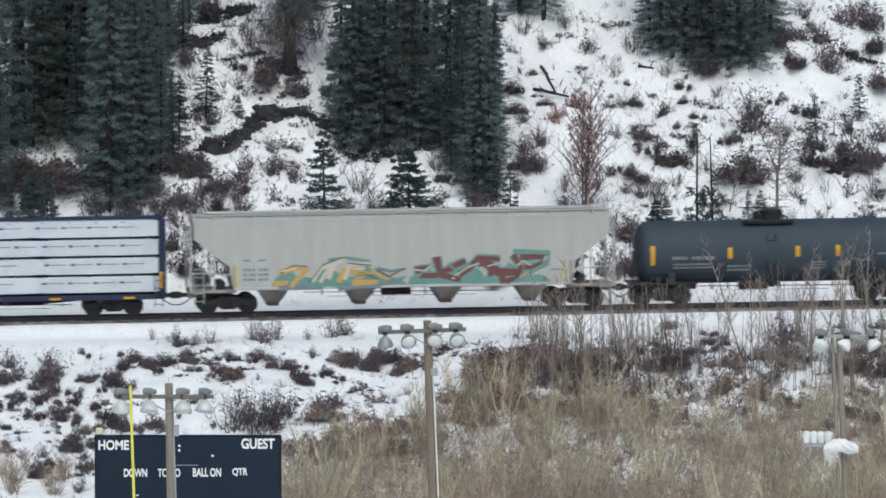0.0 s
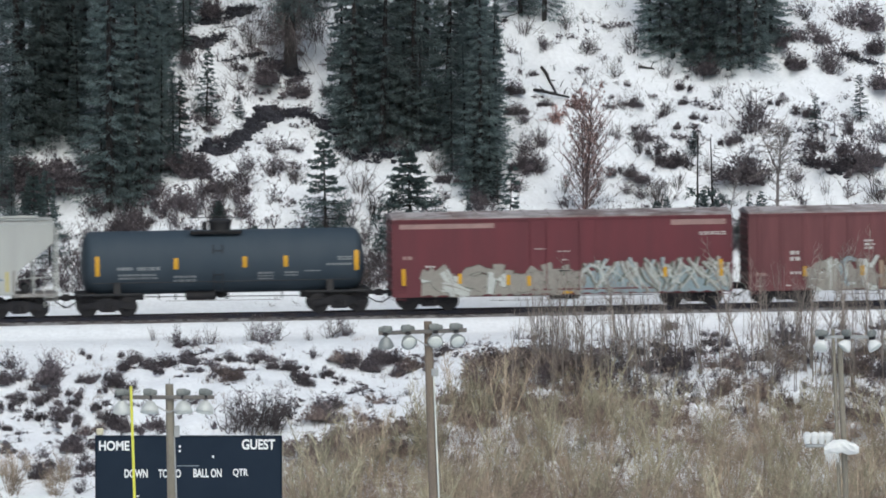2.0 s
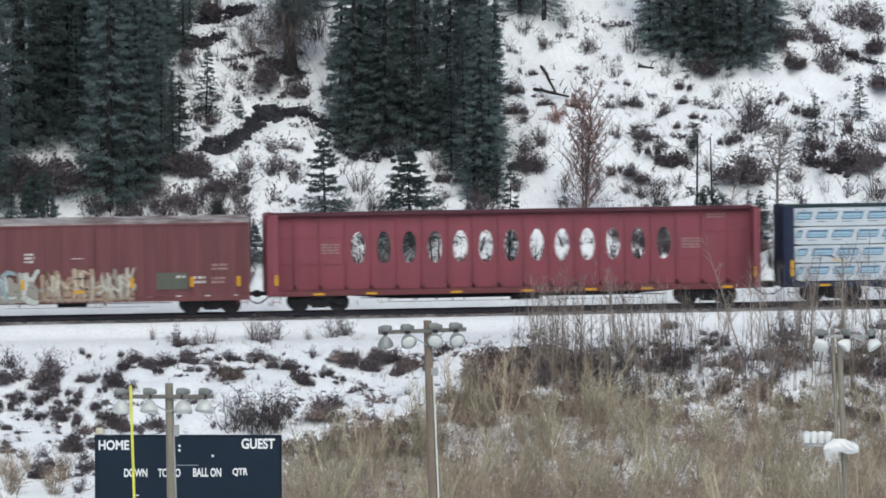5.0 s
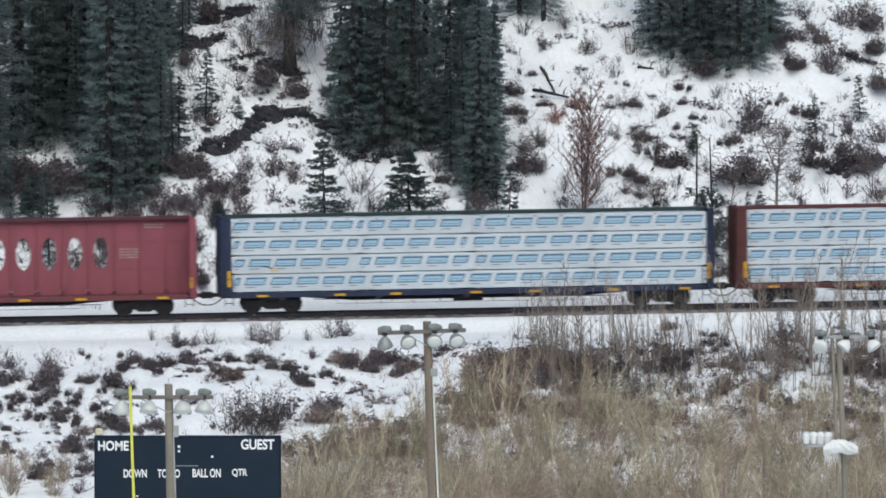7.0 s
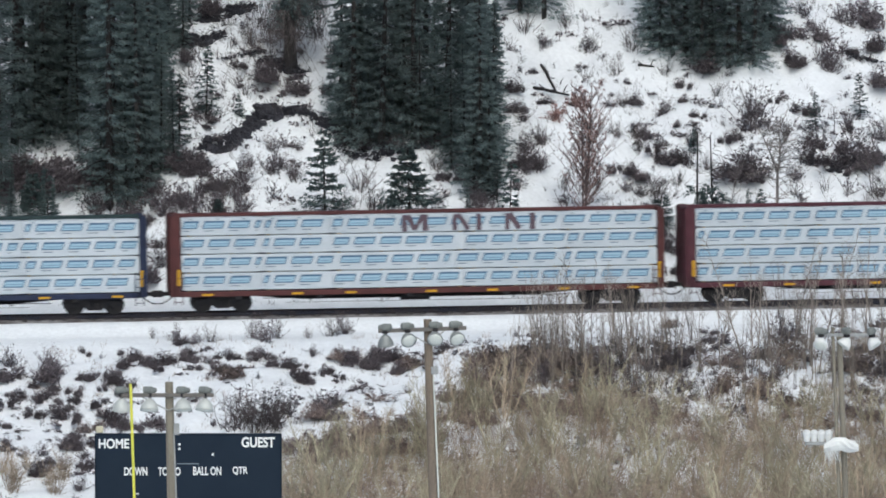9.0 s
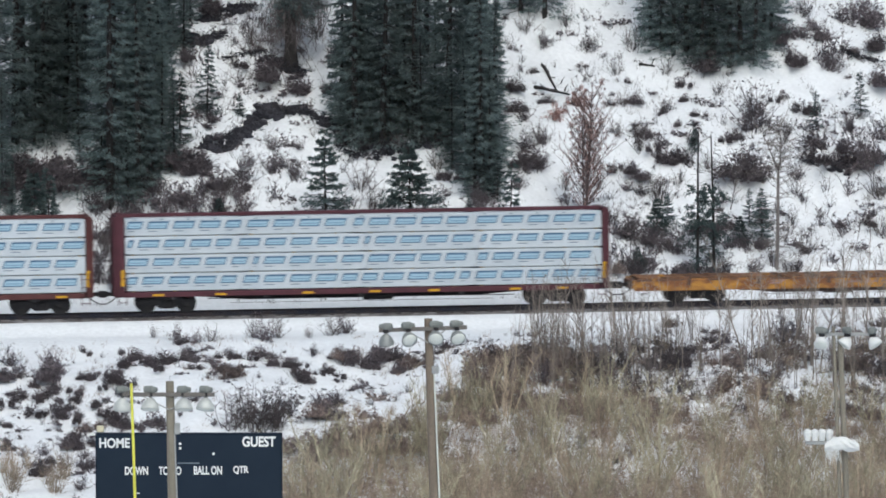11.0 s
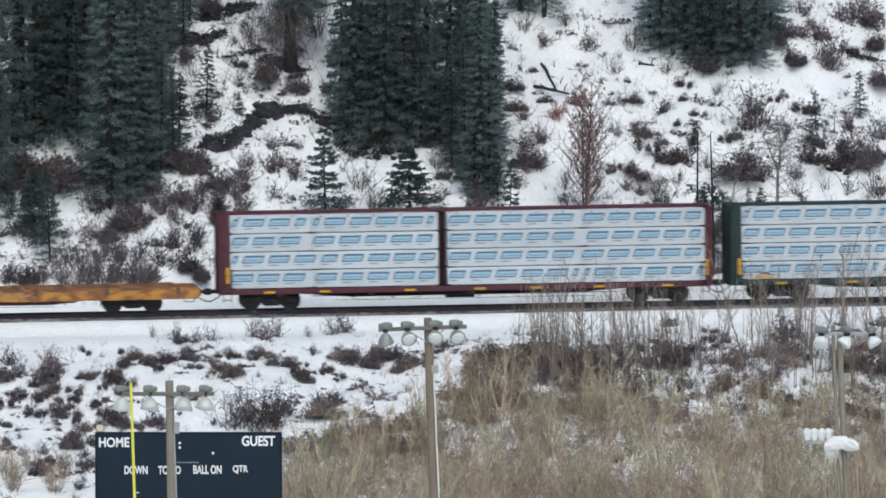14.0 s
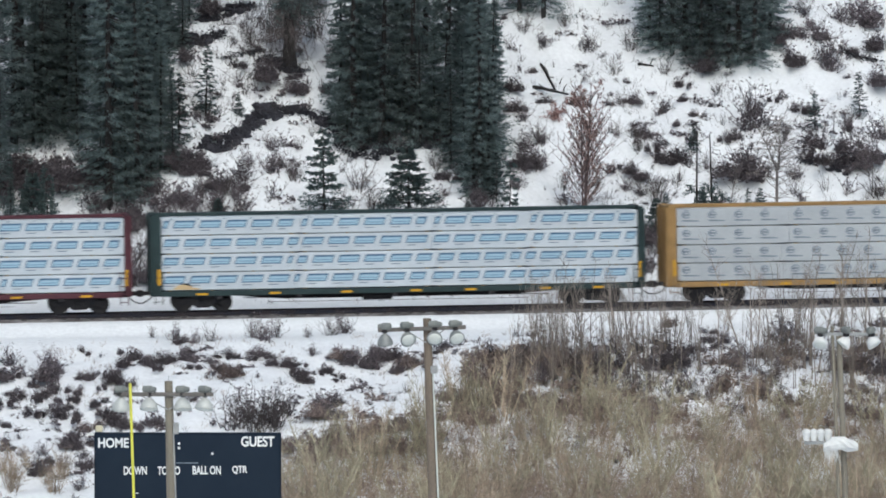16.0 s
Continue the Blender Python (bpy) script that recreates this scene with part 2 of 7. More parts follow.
# ---- mesh building ----
class Form:
    """Collects the points and faces of one mesh; every face keeps the slot of its material."""

    def __init__(self):
        self.v, self.f, self.s = [], [], []

    def add(self, pts, faces, slot=0):
        k = len(self.v)
        self.v += [tuple(p) for p in pts]
        self.f += [tuple(i + k for i in f) for f in faces]
        self.s += [slot] * len(faces)
        return self

    def box(self, x0, x1, y0, y1, z0, z1, slot=0):
        return self.add([(x, y, z) for z in (z0, z1) for y in (y0, y1) for x in (x0, x1)],
                        [(0, 2, 3, 1), (4, 5, 7, 6), (0, 1, 5, 4), (2, 6, 7, 3), (0, 4, 6, 2), (1, 3, 7, 5)], slot)

    def block(self, x0, x1, y0, y1, z0, z1, c=0.03, slot=0):
        """A box with chamfered edges along x and at its ends."""
        def ring(x, e):
            a, b, d, g = y0 + e, y1 - e, z0 + e, z1 - e
            return [(x, a + c, d), (x, b - c, d), (x, b, d + c), (x, b, g - c), (x, b - c, g), (x, a + c, g), (x, a, g - c), (x, a, d + c)]
        return self.loft([ring(x0, c), ring(x0 + c, 0), ring(x1 - c, 0), ring(x1, c)], slot)

    def loft(self, rings, slot=0, cap=True):
        n = len(rings[0])
        pts = [p for r in rings for p in r]
        fs = [(a * n + i, a * n + (i + 1) % n, (a + 1) * n + (i + 1) % n, (a + 1) * n + i) for a in range(len(rings) - 1) for i in range(n)]
        if cap:
            fs += [tuple(range(n))[::-1], tuple(range((len(rings) - 1) * n, len(rings) * n))]
        return self.add(pts, fs, slot)

    def tube(self, p, q, r0, r1=None, n=8, slot=0):
        p, q = Vector(p), Vector(q)
        r1 = r0 if r1 is None else r1
        w = (q - p).normalized()
        a = w.orthogonal().normalized()
        b = w.cross(a)
        ring = lambda o, r: [o + (a * math.cos(math.tau * i / n) + b * math.sin(math.tau * i / n)) * r for i in range(n)]
        return self.loft([ring(p, r0), ring(q, r1)], slot)

    def spin(self, prof, n=20, axis="x", slot=0, at=(0, 0, 0)):
        """A body of revolution from (place along the axis, radius) pairs."""
        rings = []
        for d, r in prof:
            ring = []
            for i in range(n):
                c, s = r * math.cos(math.tau * i / n), r * math.sin(math.tau * i / n)
                p = {"x": (d, c, s), "y": (c, d, s), "z": (c, s, d)}[axis]
                ring.append(tuple(u + w for u, w in zip(p, at)))
            rings.append(ring)
        return self.loft(rings, slot)

    def plate(self, pts, y, depth=0.004, slot=0):
        """A thin flat piece of outline (x, z), its face at y."""
        n = len(pts)
        self.add([(x, y, z) for x, z in pts] + [(x, y + depth, z) for x, z in pts],
                 [tuple(range(n))] + [(i, i + n, (i + 1) % n + n, (i + 1) % n) for i in range(n)], slot)
        return self

    def mesh(self, name, *mats, smooth=False):
        me = bpy.data.meshes.new(name)
        me.from_pydata(self.v, [], self.f)
        for m in mats:
            me.materials.append(m)
        me.polygons.foreach_set("material_index", self.s)
        if smooth:
            me.polygons.foreach_set("use_smooth", [True] * len(self.f))
        me.update()
        return me


def part(name, form, material, parent, label="", at=None, smooth=False):
    mats = material if isinstance(material, (list, tuple)) else [material]
    me = form.mesh(name, *mats, smooth=smooth) if isinstance(form, Form) else form
    ob = new(name, me)
    ob.parent = parent
    if at is not None:
        ob.matrix_basis = at
    return tagged(ob, label=label)


def thing(name, label, category, group="", m=None, data=None, kind=""):
    ob = tagged(new(name, data), label, category, group, kind)
    if m is not None:
        ob.matrix_basis = m
    return ob


# ---- the lie of the land ----
YAW, GRADE = radians(6.0), 0.0124  # the line's turn away from the camera and its climb
CY, SY = math.cos(YAW), math.sin(YAW)

def along(x, y):
    """Metres along the line and across it, uphill positive."""
    return x * CY + (y - 300) * SY, -x * SY + (y - 300) * CY


def smooth_step(a, b, v):
    v = min(1.0, max(0.0, (v - a) / (b - a)))
    return v * v * (3 - 2 * v)


def line_height(s):
    return GRADE * max(-260.0, min(300.0, s))


def ground_height(x, y):
    s, n = along(x, y)
    rough = 0.5 * math.sin(s * 0.41 + 0.7 * math.sin(n * 0.33)) + 0.35 * math.sin(n * 0.62 + s * 0.23) + 0.25 * math.sin(s * 0.93 - n * 0.7 + 1.3)
    fine = 0.5 * math.sin(s * 2.3 + 1.7 * math.sin(n * 1.3)) + 0.5 * math.sin(n * 2.9 + 1.4 * math.sin(s * 1.7))
    z = -6.9 + 5.95 * smooth_step(-29.0, -3.2, n) + 0.1 * smooth_step(-30, -26, n)
    z += 0.57 * smooth_step(-3.6, -1.9, n)
    if n > 1.6:
        z += -0.25 * smooth_step(1.6, 3.4, n) + 1.0 * smooth_step(4.6, 9.0, n)
    if n > 7.5:
        z += 0.60 * min(n - 7.5, 130.0) + 0.2 * max(0.0, min(n - 137.5, 400.0))
    lump = smooth_step(5.5, 11.0, n) + 0.6 * smooth_step(-4.5, -8.0, n) * smooth_step(-60, -24, n)
    z += lump * (0.75 * rough + 0.2 * fine)
    z += line_height(s) * smooth_step(-40.0, -20.0, n)
    return z + 23.6 * smooth_step(-110.0, -296.0, n)


def graded(lo, a, b, hi, step, far):
    """Places from lo to hi: even steps from a to b, ever wider ones outside."""
    mid = [a + step * i for i in range(int((b - a) / step) + 1)]
    up, w = [mid[-1]], step
    while up[-1] < hi:
        w = min(w * 1.25, far)
        up.append(up[-1] + w)
    down, w = [mid[0]], step
    while down[-1] > lo:
        w = min(w * 1.25, far)
        down.append(down[-1] - w)
    return down[:0:-1] + mid + up[1:]


def ground():
    xs, ys = graded(-1500, -25, 25, 1500, 0.4, 120), graded(-1200, 270, 336, 2400, 0.4, 120)
    f = Form()
    nx = len(xs)
    f.v = [(x, y, ground_height(x, y)) for y in ys for x in xs]
    f.f = [(j * nx + i, j * nx + i + 1, (j + 1) * nx + i + 1, (j + 1) * nx + i) for j in range(len(ys) - 1) for i in range(nx - 1)]
    f.s = [0] * len(f.f)
    thing("ground", "snow-covered valley floor, railway bank and steep hillside", "ground", kind="structure",
          data=f.mesh("ground", M_SNOW, smooth=True))


ground()


# ---- the railway line ----
def line_pose(s):
    """The pose of the track, s metres along it: x along the line, y uphill, z up from the rail's top."""
    return Matrix.Translation((s * CY, 300 + s * SY, GRADE * s)) @ Matrix.Rotation(YAW, 4, "Z") @ Matrix.Rotation(-math.atan(GRADE), 4, "Y")


def railway():
    track = thing("railway_track", "single steel track on dark ties in snowy ballast", "railway track", m=line_pose(0), kind="structure")
    for y in (-0.755, 0.755):
        prof = [(-0.07, -0.17), (0.07, -0.17), (0.07, -0.15), (0.012, -0.12), (0.012, -0.05), (0.036, -0.035), (0.036, 0.0),
                (-0.036, 0.0), (-0.036, -0.035), (-0.012, -0.05), (-0.012, -0.12), (-0.07, -0.15)]
        part("rail", Form().loft([[(x, y + a, b) for a, b in prof] for x in (-255, 295)]), M_RAIL, track)
    rng = random.Random(4)
    bed = Form()
    xs = [-255 + 0.5 * i for i in range(1101)]
    rings = []
    for x in xs:
        j = lambda k: rng.uniform(-k, k)
        rings.append([(x, -2.5 + j(.12), -0.72), (x, -2.0 + j(.15), -0.45 + j(.06)), (x, -1.42 + j(.08), -0.20 + j(.03)), (x, -0.5, -0.17 + j(.03)),
                      (x, 0.5, -0.17 + j(.03)), (x, 1.42 + j(.08), -0.2 + j(.03)), (x, 2.0 + j(.15), -0.45 + j(.06)), (x, 2.5, -0.72)])
    bed.loft(rings)
    part("ballast_bed", bed, M_GRAVEL, track)
    tie = Form().block(-0.115, 0.115, -1.3, 1.3, -0.32, -0.155, 0.012).mesh("tie", M_TIE)
    for i in range(84):
        part("tie", tie, M_TIE, track, at=pose(-25 + 0.6 * i, rng.uniform(-.03, .03), 0, 0, 0, rng.uniform(-1, 1)))


railway()

# ---- rolling stock: parts that all the cars share ----
MOVING, WHEELS = [], []  # (car, its place along the line at the start), wheel sets
WHEEL_R = 0.46
wf = Form()
for sy in (-1, 1):
    y = 0.755 * sy
    wf.spin([(y - 0.065, 0.40), (y - 0.065, 0.455), (y + 0.065, 0.46), (y + 0.065, 0.40)], 20, "y")
    wf.spin([(y + 0.05 * sy, 0.40), (y + 0.02 * sy, 0.22), (y + 0.09 * sy, 0.12), (y + 0.09 * sy, 0.01)], 12, "y")
    for i in range(5):  # spoke-like ribs cast on the plate
        a = math.tau * i / 5
        wf.box(0.2 * math.cos(a) - 0.03, 0.2 * math.cos(a) + 0.03, y - 0.07, y + 0.07, 0.2 * math.sin(a) - 0.03, 0.2 * math.sin(a) + 0.03)
wf.tube((0, -1.0, 0), (0, 1.0, 0), 0.085, n=10)
WHEELSET = wf.mesh("wheel_set", M_WHEEL)

tf = Form()
for sy in (-1, 1):
    y = 1.0 * sy
    a, b = y - 0.09, y + 0.09
    side = [(-1.18, 0.40), (-0.98, 0.33), (-0.62, 0.46), (-0.30, 0.22), (0.30, 0.22), (0.62, 0.46), (0.98, 0.33), (1.18, 0.40),
            (1.18, 0.62), (0.75, 0.66), (0.35, 0.80), (-0.35, 0.80), (-0.75, 0.66), (-1.18, 0.62)]
    tf.loft([[(x, a, z) for x, z in side], [(x, b, z) for x, z in side]])
    for x in (-0.9, 0.9):
        tf.tube((x, y - 0.14, 0.46), (x, y + 0.16, 0.46), 0.13, n=10)
    for x in (-0.17, 0.0, 0.17):
        tf.tube((x, y + 0.11 * sy, 0.28), (x, y + 0.11 * sy, 0.56), 0.075, n=8)
tf.block(-0.22, 0.22, -1.05, 1.05, 0.52, 0.82, 0.04)
tf.box(-1.0, 1.0, -0.5, -0.44, 0.42, 0.5).box(-1.0, 1.0, 0.44, 0.5, 0.42, 0.5)
for x in (-0.42, 0.42):
    tf.box(x - 0.06, x + 0.06, -0.85, 0.85, 0.36, 0.46)
TRUCK = tf.mesh("truck", M_TRUCK)


def truck(car, x):
    t = part("truck", TRUCK, M_TRUCK, car, "grimy cast-iron truck", pose(x, 0, 0))
    for dx in (-0.9, 0.9):
        w = part("wheel_set", WHEELSET, M_WHEEL, t, at=pose(dx, 0, WHEEL_R))
        WHEELS.append(w)


def coupler(car, x, way):
    """Coupler head and shank with the brake hose; way is +1 at the right-hand end."""
    f = Form()
    f.block(min(x - 0.2 * way, x + 0.32 * way), max(x - 0.2 * way, x + 0.32 * way), -0.09, 0.09, 0.76, 0.94, 0.02)
    f.block(min(x + 0.28 * way, x + 0.6 * way), max(x + 0.28 * way, x + 0.6 * way), -0.2, 0.2, 0.70, 1.0, 0.06)
    part("coupler", f, M_TRUCK, car)
    h = Form()
    pts = [(x - 0.1 * way, -0.35, 0.72), (x + 0.12 * way, -0.34, 0.55), (x + 0.34 * way, -0.3, 0.43), (x + 0.55 * way, -0.28, 0.42)]
    for p, q in zip(pts, pts[1:]):
        h.tube(p, q, 0.03, n=6)
    part("brake_hose", h, M_BLACK, car)


def start_car(name, label, category, left):
    car = thing(name, label, category, "cars of the freight train")
    MOVING.append((car, left))
    return car


def strip(car, x, z0, z1, y, w=0.1, name="reflector", material=None):
    part(name, Form().box(x - w / 2, x + w / 2, y - 0.006, y + 0.004, z0, z1), material or M_YELLOW, car, "yellow reflective strip")


def bars(car, x0, x1, z0, z1, y, rng, rows=2, material=None, name="stencilled_mark"):
    """Lettering too small to read: short bars in rows."""
    h = (z1 - z0) / rows
    for r in range(rows):
        x = x0
        while x < x1 - 0.05:
            w = min(rng.uniform(0.1, 0.3), x1 - x)
            part(name, Form().box(x, x + w, y - 0.005, y + 0.004, z0 + r * h + 0.25 * h, z0 + r * h + 0.85 * h), material or M_STENCIL, car)
            x += w + rng.uniform(0.03, 0.08)


def stroke(f, pts, w, y, slot=0, taper=0.6):
    """A broad brush stroke through points (x, z), flat at y, narrower towards its end."""
    n = len(pts)
    left, right = [], []
    for i, (x, z) in enumerate(pts):
        ax, az = pts[max(0, i - 1)]
        bx, bz = pts[min(n - 1, i + 1)]
        dx, dz = bx - ax, bz - az
        k = math.hypot(dx, dz) or 1.0
        ww = w * (1 - (1 - taper) * i / (n - 1)) / 2
        left.append((x - dz / k * ww, z + dx / k * ww))
        right.append((x + dz / k * ww, z - dx / k * ww))
    for i in range(n - 1):
        q = [left[i], right[i], right[i + 1], left[i + 1]]
        f.add([(x, y, z) for x, z in q] + [(x, y + 0.003, z) for x, z in q],
              [(0, 1, 2, 3), (0, 4, 5, 1), (1, 5, 6, 2), (2, 6, 7, 3), (3, 7, 4, 0)], slot)


def stroked(pts, w, y):
    f = Form()
    stroke(f, pts, w, y, 0, 0.85)
    return f


def graffiti(car, x0, x1, z0, z1, y, seed, cloud, fills, edge, shine, letters, weight=0.34, mess=1.0):
    """Sprayed wild letters: a cloud of colour, dark outlines, coloured fills and bright accents."""
    rng = random.Random(seed)
    w, h = (x1 - x0) / letters, z1 - z0
    ground = Form()
    k = letters * 5
    low = [(x0 + (x1 - x0) * i / k, z0 + h * rng.uniform(0.0, 0.1)) for i in range(k + 1)]
    top = [(x0 + (x1 - x0) * i / k, z0 + h * (0.68 + 0.16 * math.sin(i * 0.9 + seed) + rng.uniform(-.1, .12)) * (0.6 if i in (0, k) else 1)) for i in range(k + 1)]
    ground.plate(low + top[::-1], y - 0.004, 0.004)
    g = part("graffiti", ground, M_G[cloud], car, "sprayed graffiti with " + cloud + " ground")
    n = 0
    mats = [M_G[edge], M_G[shine]] + [M_G[c] for c in fills]
    for i in range(letters):
        cx = x0 + (i + 0.5) * w
        f = Form()
        main = 2 + rng.randrange(len(fills))
        for k in range(rng.choice((4, 5, 5, 6))):
            top, bot = z0 + h * rng.uniform(0.6, 1.0), z0 + h * rng.uniform(0.0, 0.35)
            a = cx + w * rng.uniform(-0.5, 0.5)
            kind = rng.random()
            if kind < 0.45:
                pts = [(a - 0.12 * w, top), (a + rng.uniform(-.2, .2) * w, (top + bot) / 2), (a + rng.uniform(-.35, .35) * w, bot)]
            elif kind < 0.75:
                zz = z0 + h * rng.uniform(0.15, 0.85)
                pts = [(cx - 0.55 * w, zz), (cx, zz + rng.uniform(-.15, .15) * h), (cx + 0.6 * w, zz + rng.uniform(-.25, .25) * h)]
            else:
                rr, zc = 0.28 * w * rng.uniform(.7, 1.2), z0 + h * rng.uniform(0.35, 0.65)
                b0 = rng.uniform(0, 6)
                pts = [(a + rr * math.cos(b0 + t), zc + 0.8 * rr * math.sin(b0 + t)) for t in (0, 0.8, 1.6, 2.4, 3.2, 4.0)]
            pts = [(min(x1, max(x0, px)), min(z1 - 0.02, max(z0 + 0.02, pz))) for px, pz in pts]
            ww = weight * rng.uniform(0.6, 1.15)
            stroke(f, pts, ww + 0.07, y - 0.012 - 0.0003 * n, 0)
            stroke(f, pts, ww, y - 0.024 - 0.0003 * n, main if rng.random() < .6 else 2 + rng.randrange(len(fills)))
            if rng.random() < 0.7 * mess:
                stroke(f, [(px + 0.04, pz + 0.05) for px, pz in pts], 0.06, y - 0.036 - 0.0003 * n, 1)
            n += 1
        part("letter", f, mats, g)


def mural(car, x0, x1, z0, z1, y, label, cloud, halo, rows):
    """A sprayed piece from broad strokes: (colour, width, points as shares of its length and height)."""
    w, h = x1 - x0, z1 - z0
    base = Form()
    g = None
    for k, (c, wide, pts) in enumerate(rows):
        xz = [(x0 + u * w, z0 + v * h) for u, v in pts]
        if g is None:
            low = [(x0 + w * i / 24, z0 + .02 * h * (i % 2)) for i in range(25)]
            top = [(x0 + w * i / 24, z0 + h * (.48 + .16 * math.sin(i * .8) + .08 * math.sin(i * 2.3)) * min(1, .3 + .3 * i, .3 + .3 * (24 - i))) for i in range(25)]
            base.plate(low + top[::-1], y - .004, .004)
            g = part("graffiti", base, M_G[cloud], car, label)
        f = Form()
        if halo:
            stroke(f, xz, wide + .2, y - .008 - .0004 * k, 1, .9)
        wide *= 1.15
        stroke(f, xz, wide, y - .026 - .0004 * k, 0, .75)
        part("letter", f, [M_G[c], M_G[halo or cloud]], g)


def flames(car, x0, x1, z0, z1, y, seed, label):
    """Leaning flame-like letters: pale curved outlines over blue-grey on a dark ground."""
    rng = random.Random(seed)
    w, h, base = x1 - x0, z1 - z0, Form()
    low = [(x0 + w * i / 20, z0 + .05 * h * (i % 2)) for i in range(21)]
    top = [(x0 + w * i / 20, z0 + h * (.62 + .2 * math.sin(i * 1.5) + rng.uniform(-.06, .06)) * min(1, .4 + .3 * i)) for i in range(21)]
    base.plate(low + top[::-1], y - .004, .004)
    g = part("graffiti", base, M_G["bluegrey"], car, label)
    for k in range(58):
        x, lean, t = x0 + w * (k + rng.random()) / 58, rng.choice((-1, -1, 1)) * rng.uniform(.2, .95), z0 + h * rng.uniform(.68, 1.0)
        b, bow = z0 + h * rng.uniform(0, .45), rng.uniform(-.3, .3)
        pts = [(min(x1, max(x0, x - lean * v + bow * math.sin(math.pi * v))), t + (b - t) * v) for v in (0, .2, .4, .6, .8, 1)]
        f = Form()
        stroke(f, pts, .19, y - .008 - .0003 * k, 1, .8)
        stroke(f, pts, .12, y - .02 - .0003 * k, 2, .7)
        stroke(f, [(px + .06, pz) for px, pz in pts], .055, y - .034 - .0003 * k, 0, .7)
        part("letter", f, [M_G["pale"], M_G["moss"], M_G[rng.choice(("bluegrey", "silver", "silver", "moss"))]], g)


def ladder(car, x, y, z0, z1, w=0.42, material=None, name="ladder"):
    f = Form()
    f.tube((x - w / 2, y, z0), (x - w / 2, y, z1), 0.022, n=5).tube((x + w / 2, y, z0), (x + w / 2, y, z1), 0.022, n=5)
    z = z0 + 0.12
    while z < z1:
        f.tube((x - w / 2, y, z), (x + w / 2, y, z), 0.018, n=5)
        z += 0.36
    part(name, f, material or M_TRUCK, car)


def brake_rigging(car, x0, x1, rng, z=0.62):
    """Pipes, levers and an air tank under the floor."""
    f = Form()
    f.tube((x0, -0.5, z), (x1, -0.5, z - 0.06), 0.02, n=5)
    f.tube((x0 + 1, -0.9, z - 0.18), (x1 - 1, -0.85, z - 0.2), 0.012, n=4)
    for i in range(5):
        x = rng.uniform(x0 + 0.5, x1 - 0.5)
        f.box(x, x + 0.05, -0.55, -0.45, z - 0.16, z + 0.3)
    part("brake_rigging", f, M_TRUCK, car)
    xm = (x0 + x1) / 2 + rng.uniform(-1, 1)
    part("air_reservoir", Form().spin([(xm - 0.7, 0.02), (xm - 0.66, 0.2), (xm + 0.66, 0.2), (xm + 0.7, 0.02)], 12, "x", at=(0, -0.6, z + 0.02)), M_TRUCK, car, smooth=False)


